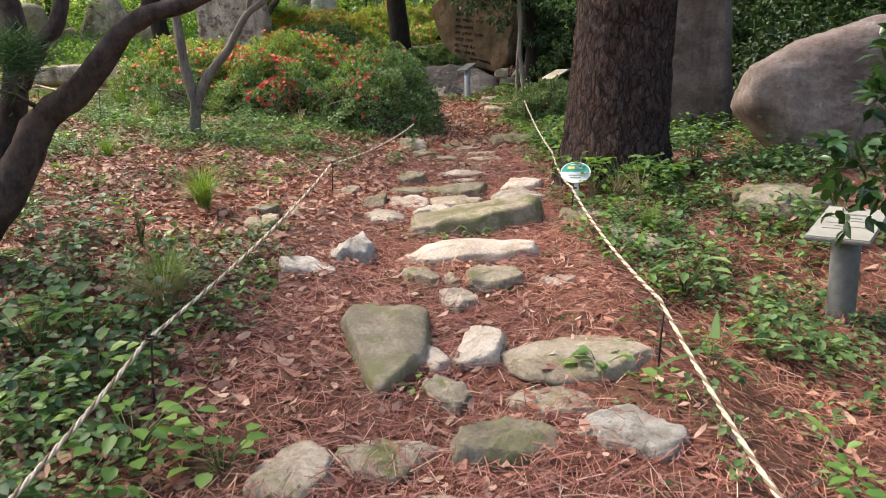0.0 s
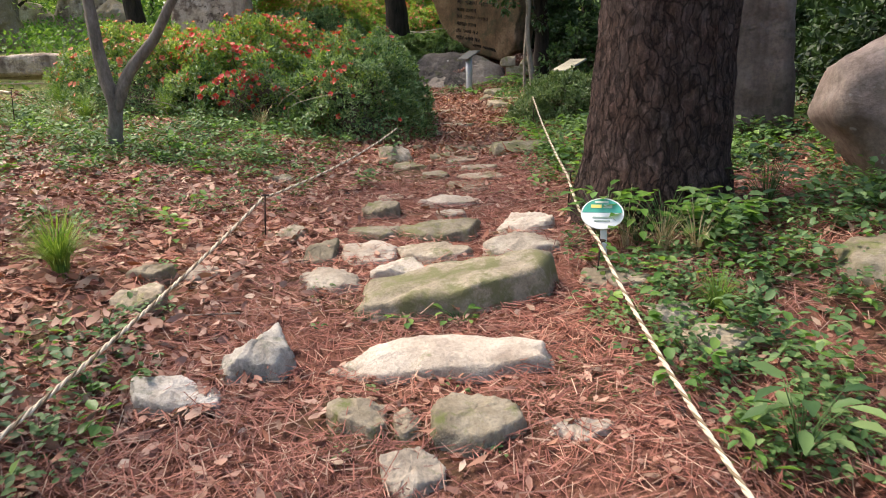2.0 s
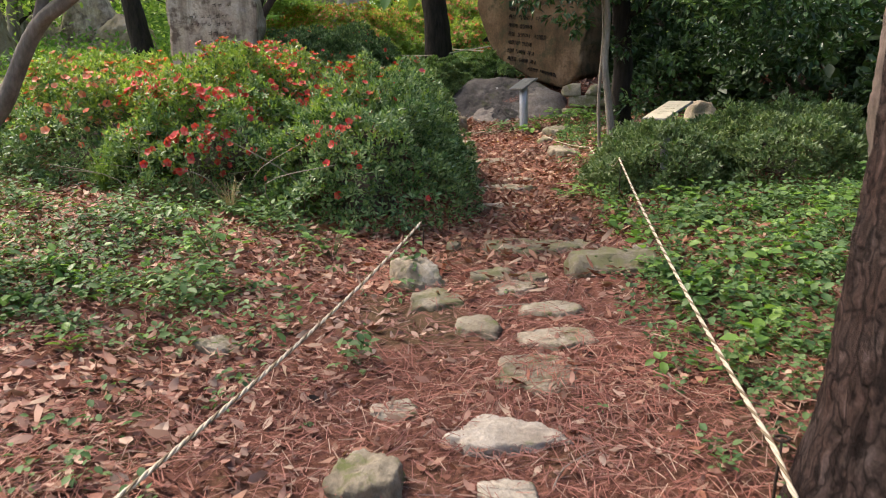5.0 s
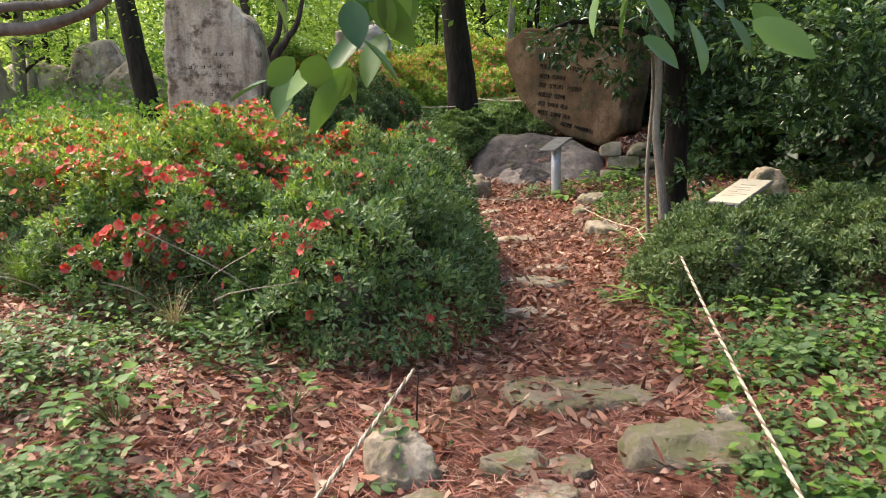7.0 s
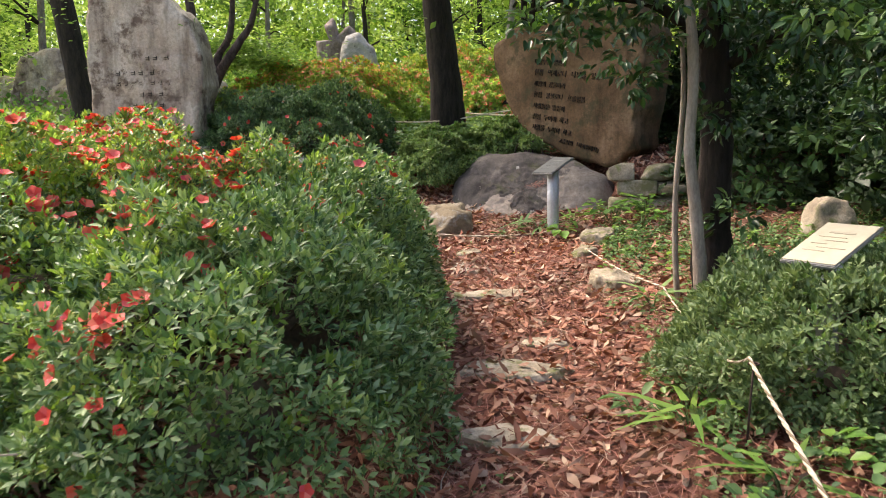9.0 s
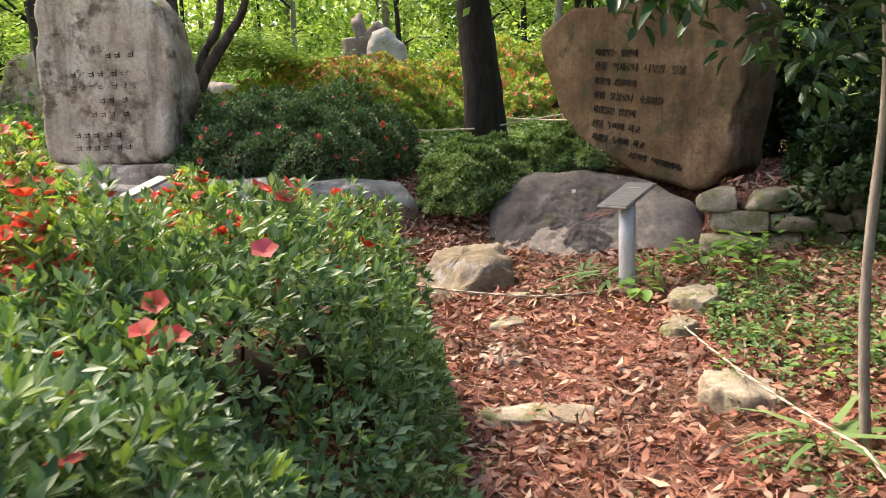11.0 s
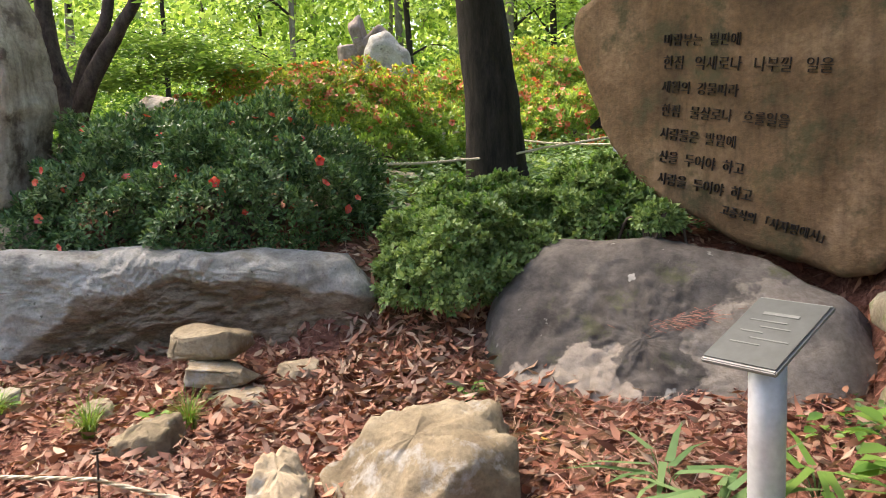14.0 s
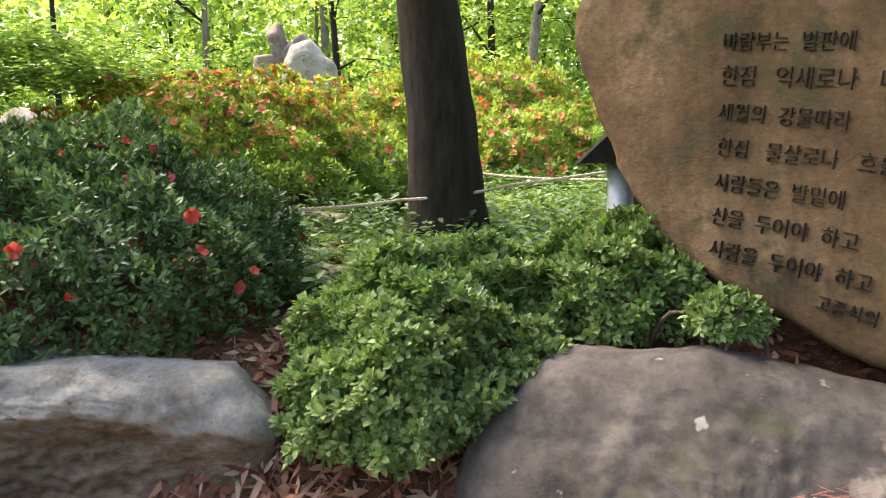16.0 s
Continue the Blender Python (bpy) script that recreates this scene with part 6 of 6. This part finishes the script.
def far_woods(n, a0, a1, d0, d1, z1, size, material, name):
    a, d = rng.uniform(a0, a1, n), rng.uniform(d0, d1, n)
    c = np.stack([d * np.sin(a), 6 + d * np.cos(a)], 1)
    gzz = ground_z(c[:, 0], c[:, 1])
    lump = 0.5 + 0.5 * wave(c[:, 0], c[:, 1], 0.5, 2)
    P = np.stack([c[:, 0], c[:, 1], gzz + rng.random(n) * z1 * (0.45 + 0.7 * lump)], 1)
    L = rng.uniform(0.6, 1.4, n) * size
    tagged(put(name, leaves(name, P, unit(n), unit(n) + np.array([0, 0, 0.8]), L, L * 0.62, material)), "dense leafy growth of the surrounding woods", "foliage", kind="stuff")


far_woods(110000, -0.75, 0.5, 30, 48, 9, 0.25, WOODS, "woodland_foliage")
far_woods(16000, -0.6, 0.2, 23, 34, 1.5, 0.13, WOODS_MID, "undergrowth")
far_woods(9000, -0.85, -0.36, 13.5, 24, 0.7, 0.11, WOODS_MID, "undergrowth")
# woodland growth again, in the leaf colour darkened for shade
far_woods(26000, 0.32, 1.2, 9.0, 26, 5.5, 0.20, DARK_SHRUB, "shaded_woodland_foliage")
far_woods(30000, 0.5, 5.55, 34, 60, 12, 0.7, WOODS_MID, "woodland_foliage")

# ---- litter and small plants ----
PATH_X, PATH_Y = [0.05, 0.05, 0.15, 0.25, 0.2, 0.0, -0.9], [0, 4, 7, 9.5, 12, 14.5, 17.5]


def off_path(x, y):
    return np.abs(x - np.interp(y, PATH_Y, PATH_X))


def scatter(n, x0, x1, y0, y1, weight):
    x, y = rng.uniform(x0, x1, n), rng.uniform(y0, y1, n)
    k = rng.random(n) < weight(x, y)
    return x[k], y[k]


def lie(name, x, y, L, W, material, shape, label, lift=0.006, tilt=0.25, category="litter"):
    n = len(x)
    z = ground_z(x, y) + lift * rng.uniform(0.2, 2.2, n)
    a = rng.uniform(0, 2 * math.pi, n)
    e = 0.05
    sx, sy = (ground_z(x + e, y) - ground_z(x - e, y)) / (2 * e), (ground_z(x, y + e) - ground_z(x, y - e)) / (2 * e)
    D = np.stack([np.cos(a), np.sin(a), np.cos(a) * sx + np.sin(a) * sy + rng.normal(size=n) * tilt * 0.4], 1)
    U = np.stack([-sx, -sy, np.ones(n)], 1) + tilt * rng.normal(size=(n, 3))
    tagged(put(name, leaves(name, np.stack([x, y, z], 1), D, U, L(n), W(n), material, shape)), label, category, kind="stuff")


def needle_w(x, y):
    return np.clip(1.25 - 0.45 * np.clip(off_path(x, y) - 0.7, 0, 9), 0.12, 1) * np.interp(y, [0, 7.5, 10.5, 17, 18], [1, 1, 0.45, 0.35, 0.1]) * (0.6 + 0.4 * wave(x, y, 1.9, 6))


x, y = scatter(330000, -3.6, 2.6, 0.6, 18.0, needle_w)
lie("pine_needle_litter", x, y, lambda n: rng.uniform(0.06, 0.13, n), lambda n: rng.uniform(0.002, 0.0045, n), NEEDLE, "strip", "thick red-brown litter of fallen pine needles", 0.018, 0.4)


def dead_w(x, y):
    side = np.clip(off_path(x, y) - 0.75, 0, 1)
    return np.interp(y, [0, 6, 9, 11, 17.8, 18.2], [0.35, 0.4, 0.55, 1, 1, 0.3]) * np.where(y < 9.5, 0.45 + 0.7 * side, 1.0) * (0.7 + 0.3 * wave(x, y, 2.7, 8))


x, y = scatter(60000, -4.6, 3.2, 0.6, 18.2, dead_w)
lie("fallen_leaf_litter", x, y, lambda n: rng.uniform(0.035, 0.11, n), lambda n: rng.uniform(0.012, 0.03, n), DEAD, "curl", "dry curled fallen leaves in red-brown and tan", 0.012, 0.5)
x, y = scatter(1900, -1.5, -0.3, 16.6, 18.0, lambda x, y: 0.9 + 0 * x)
lie("fallen_leaf_litter", x, y, lambda n: rng.uniform(0.06, 0.17, n), lambda n: rng.uniform(0.010, 0.03, n), DEAD, "curl", "long curled red-brown leaves heaped in the gully", 0.03, 0.8)
x, y = scatter(9500, -1.6, 2.2, 8.6, 17.2, lambda x, y: np.interp(y, [8.6, 10.5, 17], [0.3, 1, 1]))
lie("fallen_leaf_litter", x, y, lambda n: rng.uniform(0.05, 0.15, n), lambda n: rng.uniform(0.010, 0.032, n), DEAD, "curl", "large dry curled leaves strewn over the path", 0.022, 0.9)
x, y = scatter(9000, -7, -1.0, 2, 14, lambda x, y: 0.9 + 0 * x)
lie("fallen_leaf_litter", x, y, lambda n: rng.uniform(0.05, 0.12, n), lambda n: rng.uniform(0.02, 0.045, n), DEAD, "curl", "dry curled fallen leaves on the bank", 0.012, 0.5)


x, y = scatter(5200, -4.2, -0.9, 14.2, 17.2, lambda x, y: 0.8 + 0 * x)
lie("fallen_leaf_litter", x, y, lambda n: rng.uniform(0.05, 0.14, n), lambda n: rng.uniform(0.012, 0.034, n), DEAD, "curl", "curled red-brown leaves heaped before the ledge rock", 0.025, 0.9)
x, y = scatter(15000, -4.2, -0.5, 1.6, 10.2, lambda x, y: 0.55 + 0.4 * wave(x, y, 2.2, 5))
lie("fallen_leaf_litter", x, y, lambda n: rng.uniform(0.03, 0.10, n), lambda n: rng.uniform(0.012, 0.04, n), PALE_DEAD, "curl", "pale pinkish fallen leaves and bark scraps on the bank", 0.014, 0.6)
x, y = scatter(3500, -0.6, 2.2, 1.4, 9.0, lambda x, y: 0.5 + 0.4 * wave(x, y, 2.2, 7))
lie("fallen_leaf_litter", x, y, lambda n: rng.uniform(0.025, 0.08, n), lambda n: rng.uniform(0.01, 0.03, n), PALE_DEAD, "curl", "pale pinkish leaf scraps strewn between the stones", 0.014, 0.6)


def herbs(name, x, y, per, rad, height, L, W, material, label, shape="oval"):
    n = len(x)
    X, Y = np.repeat(x, per), np.repeat(y, per)
    a = rng.uniform(0, 2 * math.pi, n * per)
    r = rng.random(n * per) * np.repeat(rng.uniform(0.4, 1.2, n), per) * rad
    h = rng.random(n * per) * height * np.repeat(rng.uniform(0.4, 1.3, n), per)
    P = np.stack([X + r * np.cos(a), Y + r * np.sin(a), 0 * X], 1)
    P[:, 2] = ground_z(P[:, 0], P[:, 1]) + 0.01 + h
    D = np.stack([np.cos(a), np.sin(a), rng.normal(size=n * per) * 0.35], 1)
    U = np.array([0, 0, 1]) + 0.45 * unit(n * per)
    l = rng.uniform(0.7, 1.3, n * per)
    tagged(put(name, leaves(name, P, D, U, l * L, l * W, material, shape)), label, "ground plants", kind="stuff")


def bank_w(x, y):
    left = (x < -0.9) * np.interp(y, [0, 2, 3.6, 5, 6.5, 8, 11, 16], [1.3, 1.3, 1.0, 0.3, 0.7, 1.1, 1.1, 0.2]) * np.interp(x, [-6, -3.6, -1.4, -0.9], [0.2, 0.9, 0.8, 0.3])
    right = (x > 0.8) * np.interp(x, [0.8, 1.2, 4], [0.25, 1.2, 1.2]) * np.interp(y, [0, 2.5, 4, 6, 7.5, 10], [0.5, 0.6, 1, 1.1, 0.7, 0.6])
    return (left + right) * np.clip(0.42 + 0.7 * wave(x, y, 1.6, 9), 0.06, 1)


x, y = scatter(26000, -6, 4.5, 0.8, 15.5, bank_w)
herbs("ground_herbs", x, y, 17, 0.09, 0.11, 0.034, 0.022, HERB, "low green herbs and seedlings carpeting the bank")
x, y = scatter(3200, -5, 4.0, 0.8, 17, bank_w)
herbs("ground_herbs", x, y, 11, 0.08, 0.13, 0.06, 0.036, BRIGHT, "bright green young herbs in the leaf litter")
x, y = scatter(2600, 0.95, 4.2, 13.2, 16.6, lambda x, y: 0.35 + 0.45 * wave(x, y, 2.3, 3))
herbs("ground_herbs", x, y, 10, 0.07, 0.10, 0.045, 0.026, HERB, "low green herbs among leaves beside the stone wall")
x, y = scatter(1500, -4.4, -0.35, 7.6, 10.4, lambda x, y: 0.04 + 0.75 * np.clip(wave(x, y, 3.4, 2), 0, 1))
herbs("ground_herbs", x, y, 11, 0.10, 0.20, 0.055, 0.030, HERB, "rank green herbs under the azalea hedge")
x, y = scatter(1500, 1.0, 3.6, 7.4, 11.0, lambda x, y: 0.06 + 0.7 * np.clip(wave(x, y, 3.6, 4), 0, 1))
herbs("ground_herbs", x, y, 13, 0.10, 0.17, 0.055, 0.036, HERB, "leafy green herbs in brown litter beside the rope")
x, y = scatter(220, 1.0, 3.4, 7.4, 11.0, lambda x, y: 0.5 + 0 * x)
herbs("ground_herbs", x, y, 9, 0.08, 0.16, 0.07, 0.05, BRIGHT, "bright leafy herbs in brown litter beside the rope")
x, y = scatter(900, 1.35, 3.4, 2.2, 6.4, lambda x, y: 0.08 + 0.7 * np.clip(wave(x, y, 3.2, 1), 0, 1))
herbs("ground_herbs", x, y, 15, 0.12, 0.24, 0.055, 0.034, HERB, "tall dark herbs round the grey sign")
x, y = scatter(420, -2.4, -1.1, 1.4, 4.4, lambda x, y: 0.12 + 0.7 * np.clip(wave(x, y, 3.2, 1), 0, 1))
herbs("ground_herbs", x, y, 16, 0.12, 0.22, 0.05, 0.034, DARK_HERB, "dark leafy herbs in the gnarled tree's shade")
x, y = scatter(260, -1.0, 1.1, 1.5, 15.5, lambda x, y: 0.35 + 0 * x)
herbs("ground_herbs", x, y, 7, 0.045, 0.04, 0.024, 0.014, HERB, "tiny green seedlings between the stones")
x, y = scatter(5000, -9, -3.6, 8, 18, lambda x, y: 0.6 + 0 * x)
herbs("lawn_grass", x, y, 8, 0.06, 0.02, 0.07, 0.006, GRASS, "thin pale lawn grass", "blade")
x, y = scatter(2500, -2.2, 2.0, 18.3, 25, lambda x, y: 0.6 + 0.3 * wave(x, y, 1.7, 4))
herbs("ground_herbs", x, y, 12, 0.12, 0.22, 0.07, 0.04, HERB, "green undergrowth on the terrace")
x, y = scatter(2200, -2.0, 0.4, 18.6, 22.5, lambda x, y: 0.7 + 0 * x)
herbs("lawn_grass", x, y, 10, 0.08, 0.03, 0.10, 0.010, GRASS, "fresh grass on the terrace", "blade")


def plant(name, x, y, label, n, L, W, height, material, shape="oval", spread=0.12, droop=0.0, z=None):
    """A single leafy plant: stems from one root, a leaf on each."""
    z0 = float(ground_z(x, y)) if z is None else z
    T = thing(name, x, y, z0, label, "plant", name + "s")
    bits, P, D = [], [], []
    for i in range(n):
        a, rr = rng.uniform(0, 6.28), spread * rng.uniform(0.3, 1.0)
        tip = Vector((x + rr * math.cos(a), y + rr * math.sin(a), z0 + height * rng.uniform(0.45, 1.0)))
        bits.append(tube([(x, y, z0 - 0.01), ((x + tip.x) / 2, (y + tip.y) / 2, z0 + (tip.z - z0) * 0.65), tip], [0.0028, 0.0022, 0.0015], 5))
        P.append(tip)
        D.append((math.cos(a), math.sin(a), -droop + rng.normal() * 0.2))
    put("stalk", mesh_of("stalk", *join(bits), HERB), T, kind="stuff")
    put("foliage", leaves("foliage", np.array([p[:] for p in P]), D, np.array([0, 0, 1]) + 0.25 * unit(n), rng.uniform(0.75, 1.2, n) * L, rng.uniform(0.8, 1.2, n) * W, material, shape), T)


def tuft(x, y, label, n, h, material=GRASS, spread=0.10, z=None):
    z0 = float(ground_z(x, y)) if z is None else z
    a = rng.uniform(0, 6.28, n)
    T = thing("grass_tuft", x, y, z0, label, "grass", "grass tufts")
    seg, prev = 4, None
    P, D, L, W = [], [], [], []
    lean = rng.uniform(0.15, 1.0, n)
    hh = h * rng.uniform(0.6, 1.1, n)
    base = np.stack([x + 0.35 * spread * np.cos(a) * rng.random(n), y + 0.35 * spread * np.sin(a) * rng.random(n), np.full(n, z0)], 1)
    for s in range(seg):
        ang = lean * (0.25 + 0.55 * s)
        d = np.stack([np.cos(a) * np.sin(ang), np.sin(a) * np.sin(ang), np.cos(ang)], 1)
        P.append(base)
        D.append(d)
        L.append(hh / seg * 1.05)
        W.append(np.full(n, 0.005 * (1 - 0.2 * s)))
        base = base + d * (hh / seg)[:, None]
    D = np.concatenate(D)
    U = np.tile(np.stack([-np.sin(a), np.cos(a), 0 * a], 1), (seg, 1))
    put("clump", leaves("clump", np.concatenate(P), D, np.cross(U, D), np.concatenate(L), np.concatenate(W), material, "strip"), T)


TF = "drooping tuft of fine green grass"
for tx, ty, tn, th in ((-1.66, 5.2, 420, 0.34), (-1.34, 3.55, 380, 0.34), (-3.7, 9.9, 260, 0.4), (-3.1, 10.6, 240, 0.4), (-4.6, 11.2, 260, 0.45), (-2.9, 6.6, 160, 0.25), (1.35, 4.95, 160, 0.2), (-2.35, 16.15, 120, 0.22), (-2.9, 16.2, 140, 0.2), (-3.5, 16.1, 140, 0.2), (-1.95, 16.35, 90, 0.2), (-3.9, 17.0, 120, 0.2)):
    tuft(tx, ty, TF, tn, th)
for tx, ty, tn in ((-1.33, 3.45, 240), (1.12, 5.75, 30), (1.28, 5.62, 60), (1.42, 5.5, 45), (-2.3, 10.5, 90), (-1.9, 10.2, 60), (-3.6, 9.2, 180)):
    tuft(tx, ty, "bleached dry grass straw hanging in a tuft", tn, 0.32, STRAW)
for px, py, n, L, W, h, sp, lb in ((0.62, 2.98, 12, 0.07, 0.045, 0.10, 0.10, "small bright seedling among the stones"), (-0.14, 2.85, 6, 0.05, 0.03, 0.05, 0.05, "small bright seedling among the stones"),
        (-1.05, 2.35, 34, 0.08, 0.05, 0.22, 0.22, "bushy bright green herb beside the rope"), (-0.75, 2.3, 16, 0.07, 0.05, 0.12, 0.15, "bushy bright green herb beside the rope"), (-1.35, 2.75, 30, 0.08, 0.05, 0.18, 0.2, "bushy bright green herb beside the rope"), (-1.6, 3.2, 26, 0.09, 0.06, 0.2, 0.2, "bushy bright green herb beside the rope"),
        (1.28, 3.95, 18, 0.11, 0.05, 0.30, 0.13, "upright young plant with pointed green leaves"), (1.35, 5.85, 40, 0.10, 0.055, 0.28, 0.24, "bright leafy herb at the pine's foot"), (1.02, 5.92, 34, 0.085, 0.045, 0.30, 0.18, "bright leafy herb at the pine's foot"), (1.2, 5.78, 30, 0.085, 0.045, 0.24, 0.2, "bright leafy herb at the pine's foot"), (1.6, 5.72, 34, 0.11, 0.08, 0.22, 0.22, "bright leafy herb at the pine's foot"), (0.22, 4.97, 18, 0.05, 0.03, 0.07, 0.12, "small bright seedling under the mossy boulder"), (-0.02, 4.98, 14, 0.05, 0.03, 0.06, 0.12, "small bright seedling under the mossy boulder"), (1.7, 5.8, 26, 0.12, 0.07, 0.25, 0.24, "leafy green herb at the pine's foot"),
        (2.0, 6.1, 26, 0.10, 0.06, 0.4, 0.22, "leafy green herb at the pine's foot"), (-1.7, 3.0, 20, 0.10, 0.07, 0.30, 0.2, "leafy herb with round blue-green leaves"), (-1.75, 4.3, 10, 0.07, 0.05, 0.3, 0.08, "slim green seedling in the leaf litter"), (0.58, 15.45, 9, 0.13, 0.09, 0.13, 0.09, "bright lime-green plant at the sign's foot"),
        (1.1, 15.9, 26, 0.11, 0.08, 0.26, 0.25, "leafy bright green plant by the stone wall"), (1.45, 16.1, 26, 0.11, 0.08, 0.26, 0.25, "leafy bright green plant by the stone wall"), (1.35, 15.6, 20, 0.11, 0.08, 0.2, 0.2, "leafy bright green plant by the stone wall"), (-0.68, 16.75, 14, 0.045, 0.03, 0.12, 0.07, "small bright seedling in the leaf litter"), (0.05, 15.55, 10, 0.10, 0.025, 0.12, 0.12, "small green plant in the leaf litter"),
        (0.78, 11.6, 10, 0.10, 0.04, 0.12, 0.1, "small green plant in the leaf litter"), (1.15, 8.7, 18, 0.08, 0.06, 0.16, 0.18, "bright green herb beside the rope"), (1.5, 9.0, 18, 0.08, 0.06, 0.16, 0.2, "bright green herb beside the rope"), (-0.95, 9.4, 20, 0.07, 0.05, 0.16, 0.2, "bright green herb beside the rope"), (-1.6, 9.0, 22, 0.08, 0.06, 0.2, 0.22, "bright green herb beside the rope"), (2.3, 9.3, 22, 0.09, 0.07, 0.25, 0.25, "bright green herb beside the rope"),
        (0.0, 18.15, 14, 0.15, 0.07, 0.32, 0.16, "broad-leaved green sprig by the monument")):
    plant("green_plant", px, py, lb, n, L, W, h, BRIGHT if "bright" in lb or "seedling" in lb else HERB, spread=sp)
for px, py, n, L in ((0.36, 15.75, 16, 0.34), (0.70, 15.9, 12, 0.3), (0.2, 15.95, 10, 0.28), (1.12, 3.05, 4, 0.26), (1.12, 13.35, 14, 0.34), (0.98, 11.3, 12, 0.26), (1.2, 10.75, 12, 0.26), (2.9, 13.6, 20, 0.4), (3.4, 14.0, 24, 0.45)):
    plant("bamboo_grass", px, py, "dwarf bamboo with long pointed green leaves", n, L, 0.035, 0.16, HERB if n % 3 else BRIGHT, "blade", 0.12, 0.1)
LAMP = thing("path_lamp", 0.11, 19.6, float(ground_z(0.11, 19.6)), "low path lamp with a dark pitched roof on a grey post", "lamp")
put("post", mesh_of("post", *tube([(0.11, 19.6, 1.8), (0.11, 19.6, 2.64)], [0.08, 0.08], 20), STEEL), LAMP)
put("roof", mesh_of("roof", [(-0.15, 19.4, 2.58), (-0.15, 19.9, 2.58), (0.37, 19.9, 2.58), (0.37, 19.4, 2.58), (0.11, 19.4, 2.82), (0.11, 19.9, 2.82)], [(0, 1, 5, 4), (4, 5, 2, 3), (0, 4, 3), (1, 2, 5), (0, 3, 2, 1)], DARK_BARK, False), LAMP)


def cone(x, y, s):
    """A fallen pine cone: a spindle of small scales."""
    n = 60
    i = np.arange(n)
    h = (i + 0.5) / n
    a = i * 2.399
    r = s * 0.32 * np.sin(np.clip(h * 2.6 + 0.35, 0, math.pi))
    P = np.stack([h * s - s / 2, r * np.cos(a) * 0.4, r * np.sin(a) * 0.4], 1)
    D = np.stack([np.full(n, 0.5), np.cos(a), np.sin(a)], 1)
    me = leaves("pine_cone", P, D, np.tile([1.0, 0, 0], (n, 1)), s * 0.26, s * 0.22, TWIG, "oval")
    tagged(put("pine_cone", me, m=pose(*on(x, y, s * 0.25), 0, 0, rng.uniform(0, 360))), "small dark fallen pine cone on the litter", "pine cone", "pine cones")


for cx, cy in ((-1.62, 16.3), (-1.55, 15.9), (-1.55, 4.35), (0.95, 4.1), (0.9, 2.6), (-0.9, 3.2), (0.55, 7.9), (-0.6, 7.4), (-0.45, 14.75)):
    cone(cx, cy, 0.05)


def twig(x, y, L, turn, r=0.004):
    p = [np.array([0, 0, 0]), np.array([L * 0.4, 0.02, 0.012]), np.array([L, -0.01, 0.004])]
    z = float(ground_z(x, y)) + 0.012
    tagged(put("fallen_twig", mesh_of("fallen_twig", *tube(spline(p, 7), np.linspace(r, r * 0.4, 7), 5, 0.3), TWIG if turn % 2 else PALE_BARK), m=pose(x, y, z, 0, 0, turn)), "thin dry fallen twig on the litter", "twig", "fallen twigs")


for k in range(70):
    ty = rng.uniform(1.5, 16.5)
    twig(rng.uniform(-2.4, 1.8), ty, rng.uniform(0.12, 0.45), int(rng.uniform(0, 360)), rng.uniform(0.002, 0.005))
twig(0.75, 14.3, 0.8, 100, 0.007)
for lx, ly in ((-0.32, 16.35), (0.35, 15.2), (0.12, 15.0), (0.7, 15.1), (-0.9, 15.0)):
    me = leaves("yellow_leaf", [[0, 0, 0]], [[1, 0.2, 0.1]], [[0, 0.2, 1]], 0.07, 0.055, YELLOW, "oval")
    tagged(put("yellow_leaf", me, m=pose(*on(lx, ly, 0.025), 0, 0, rng.uniform(0, 360))), "single yellow fallen leaf on brown litter", "leaf", "yellow leaves")
plant("dry_bamboo_grass", -0.12, 15.55, "bleached dry bamboo leaves lying on the litter", 14, 0.2, 0.018, 0.04, STRAW, "blade", 0.16, 0.05)
# bleached twigs that stick out of the azaleas
for k in range(12):
    bx, by = rng.uniform(-3.2, -1.0), rng.uniform(9.9, 10.8)
    p = [np.array([bx, by + 0.4, 0.85]), np.array([bx + rng.normal() * 0.1, by + 0.05, 1.2]), np.array([bx + rng.normal() * 0.3, by - 0.15, rng.uniform(1.2, 1.6)])]
    tagged(put("dry_stem", mesh_of("dry_stem", *tube(spline(p, 9), np.linspace(0.006, 0.0025, 9), 5, 0.2), PALE_BARK)), "bleached dry stem sticking out of the azalea", "stem", "dry stems")
# needles caught on the dark rock
n = 110
s1, t1 = rng.normal(size=n) * 0.11 + 0.36, rng.normal(size=n) * 0.022 + 0.46
U1, V1 = Vector((1, -0.22, 0)).normalized(), Vector((0.06, 0.62, 0.80)).normalized()
N1 = U1.cross(V1)
P = np.array([(Vector((0, 16.86, 1.17)) + U1 * a + V1 * (b + 0.25 * (a - 0.32)) + N1 * 0.02)[:] for a, b in zip(s1, t1)])
tagged(put("needle_drift", leaves("needle_drift", P, unit(n) * 0.5 + np.array(U1[:]), np.array(N1[:]) + 0.2 * unit(n), 0.045, 0.002, NEEDLE, "strip")), "drift of brown pine needles on the rock", "litter", kind="stuff")
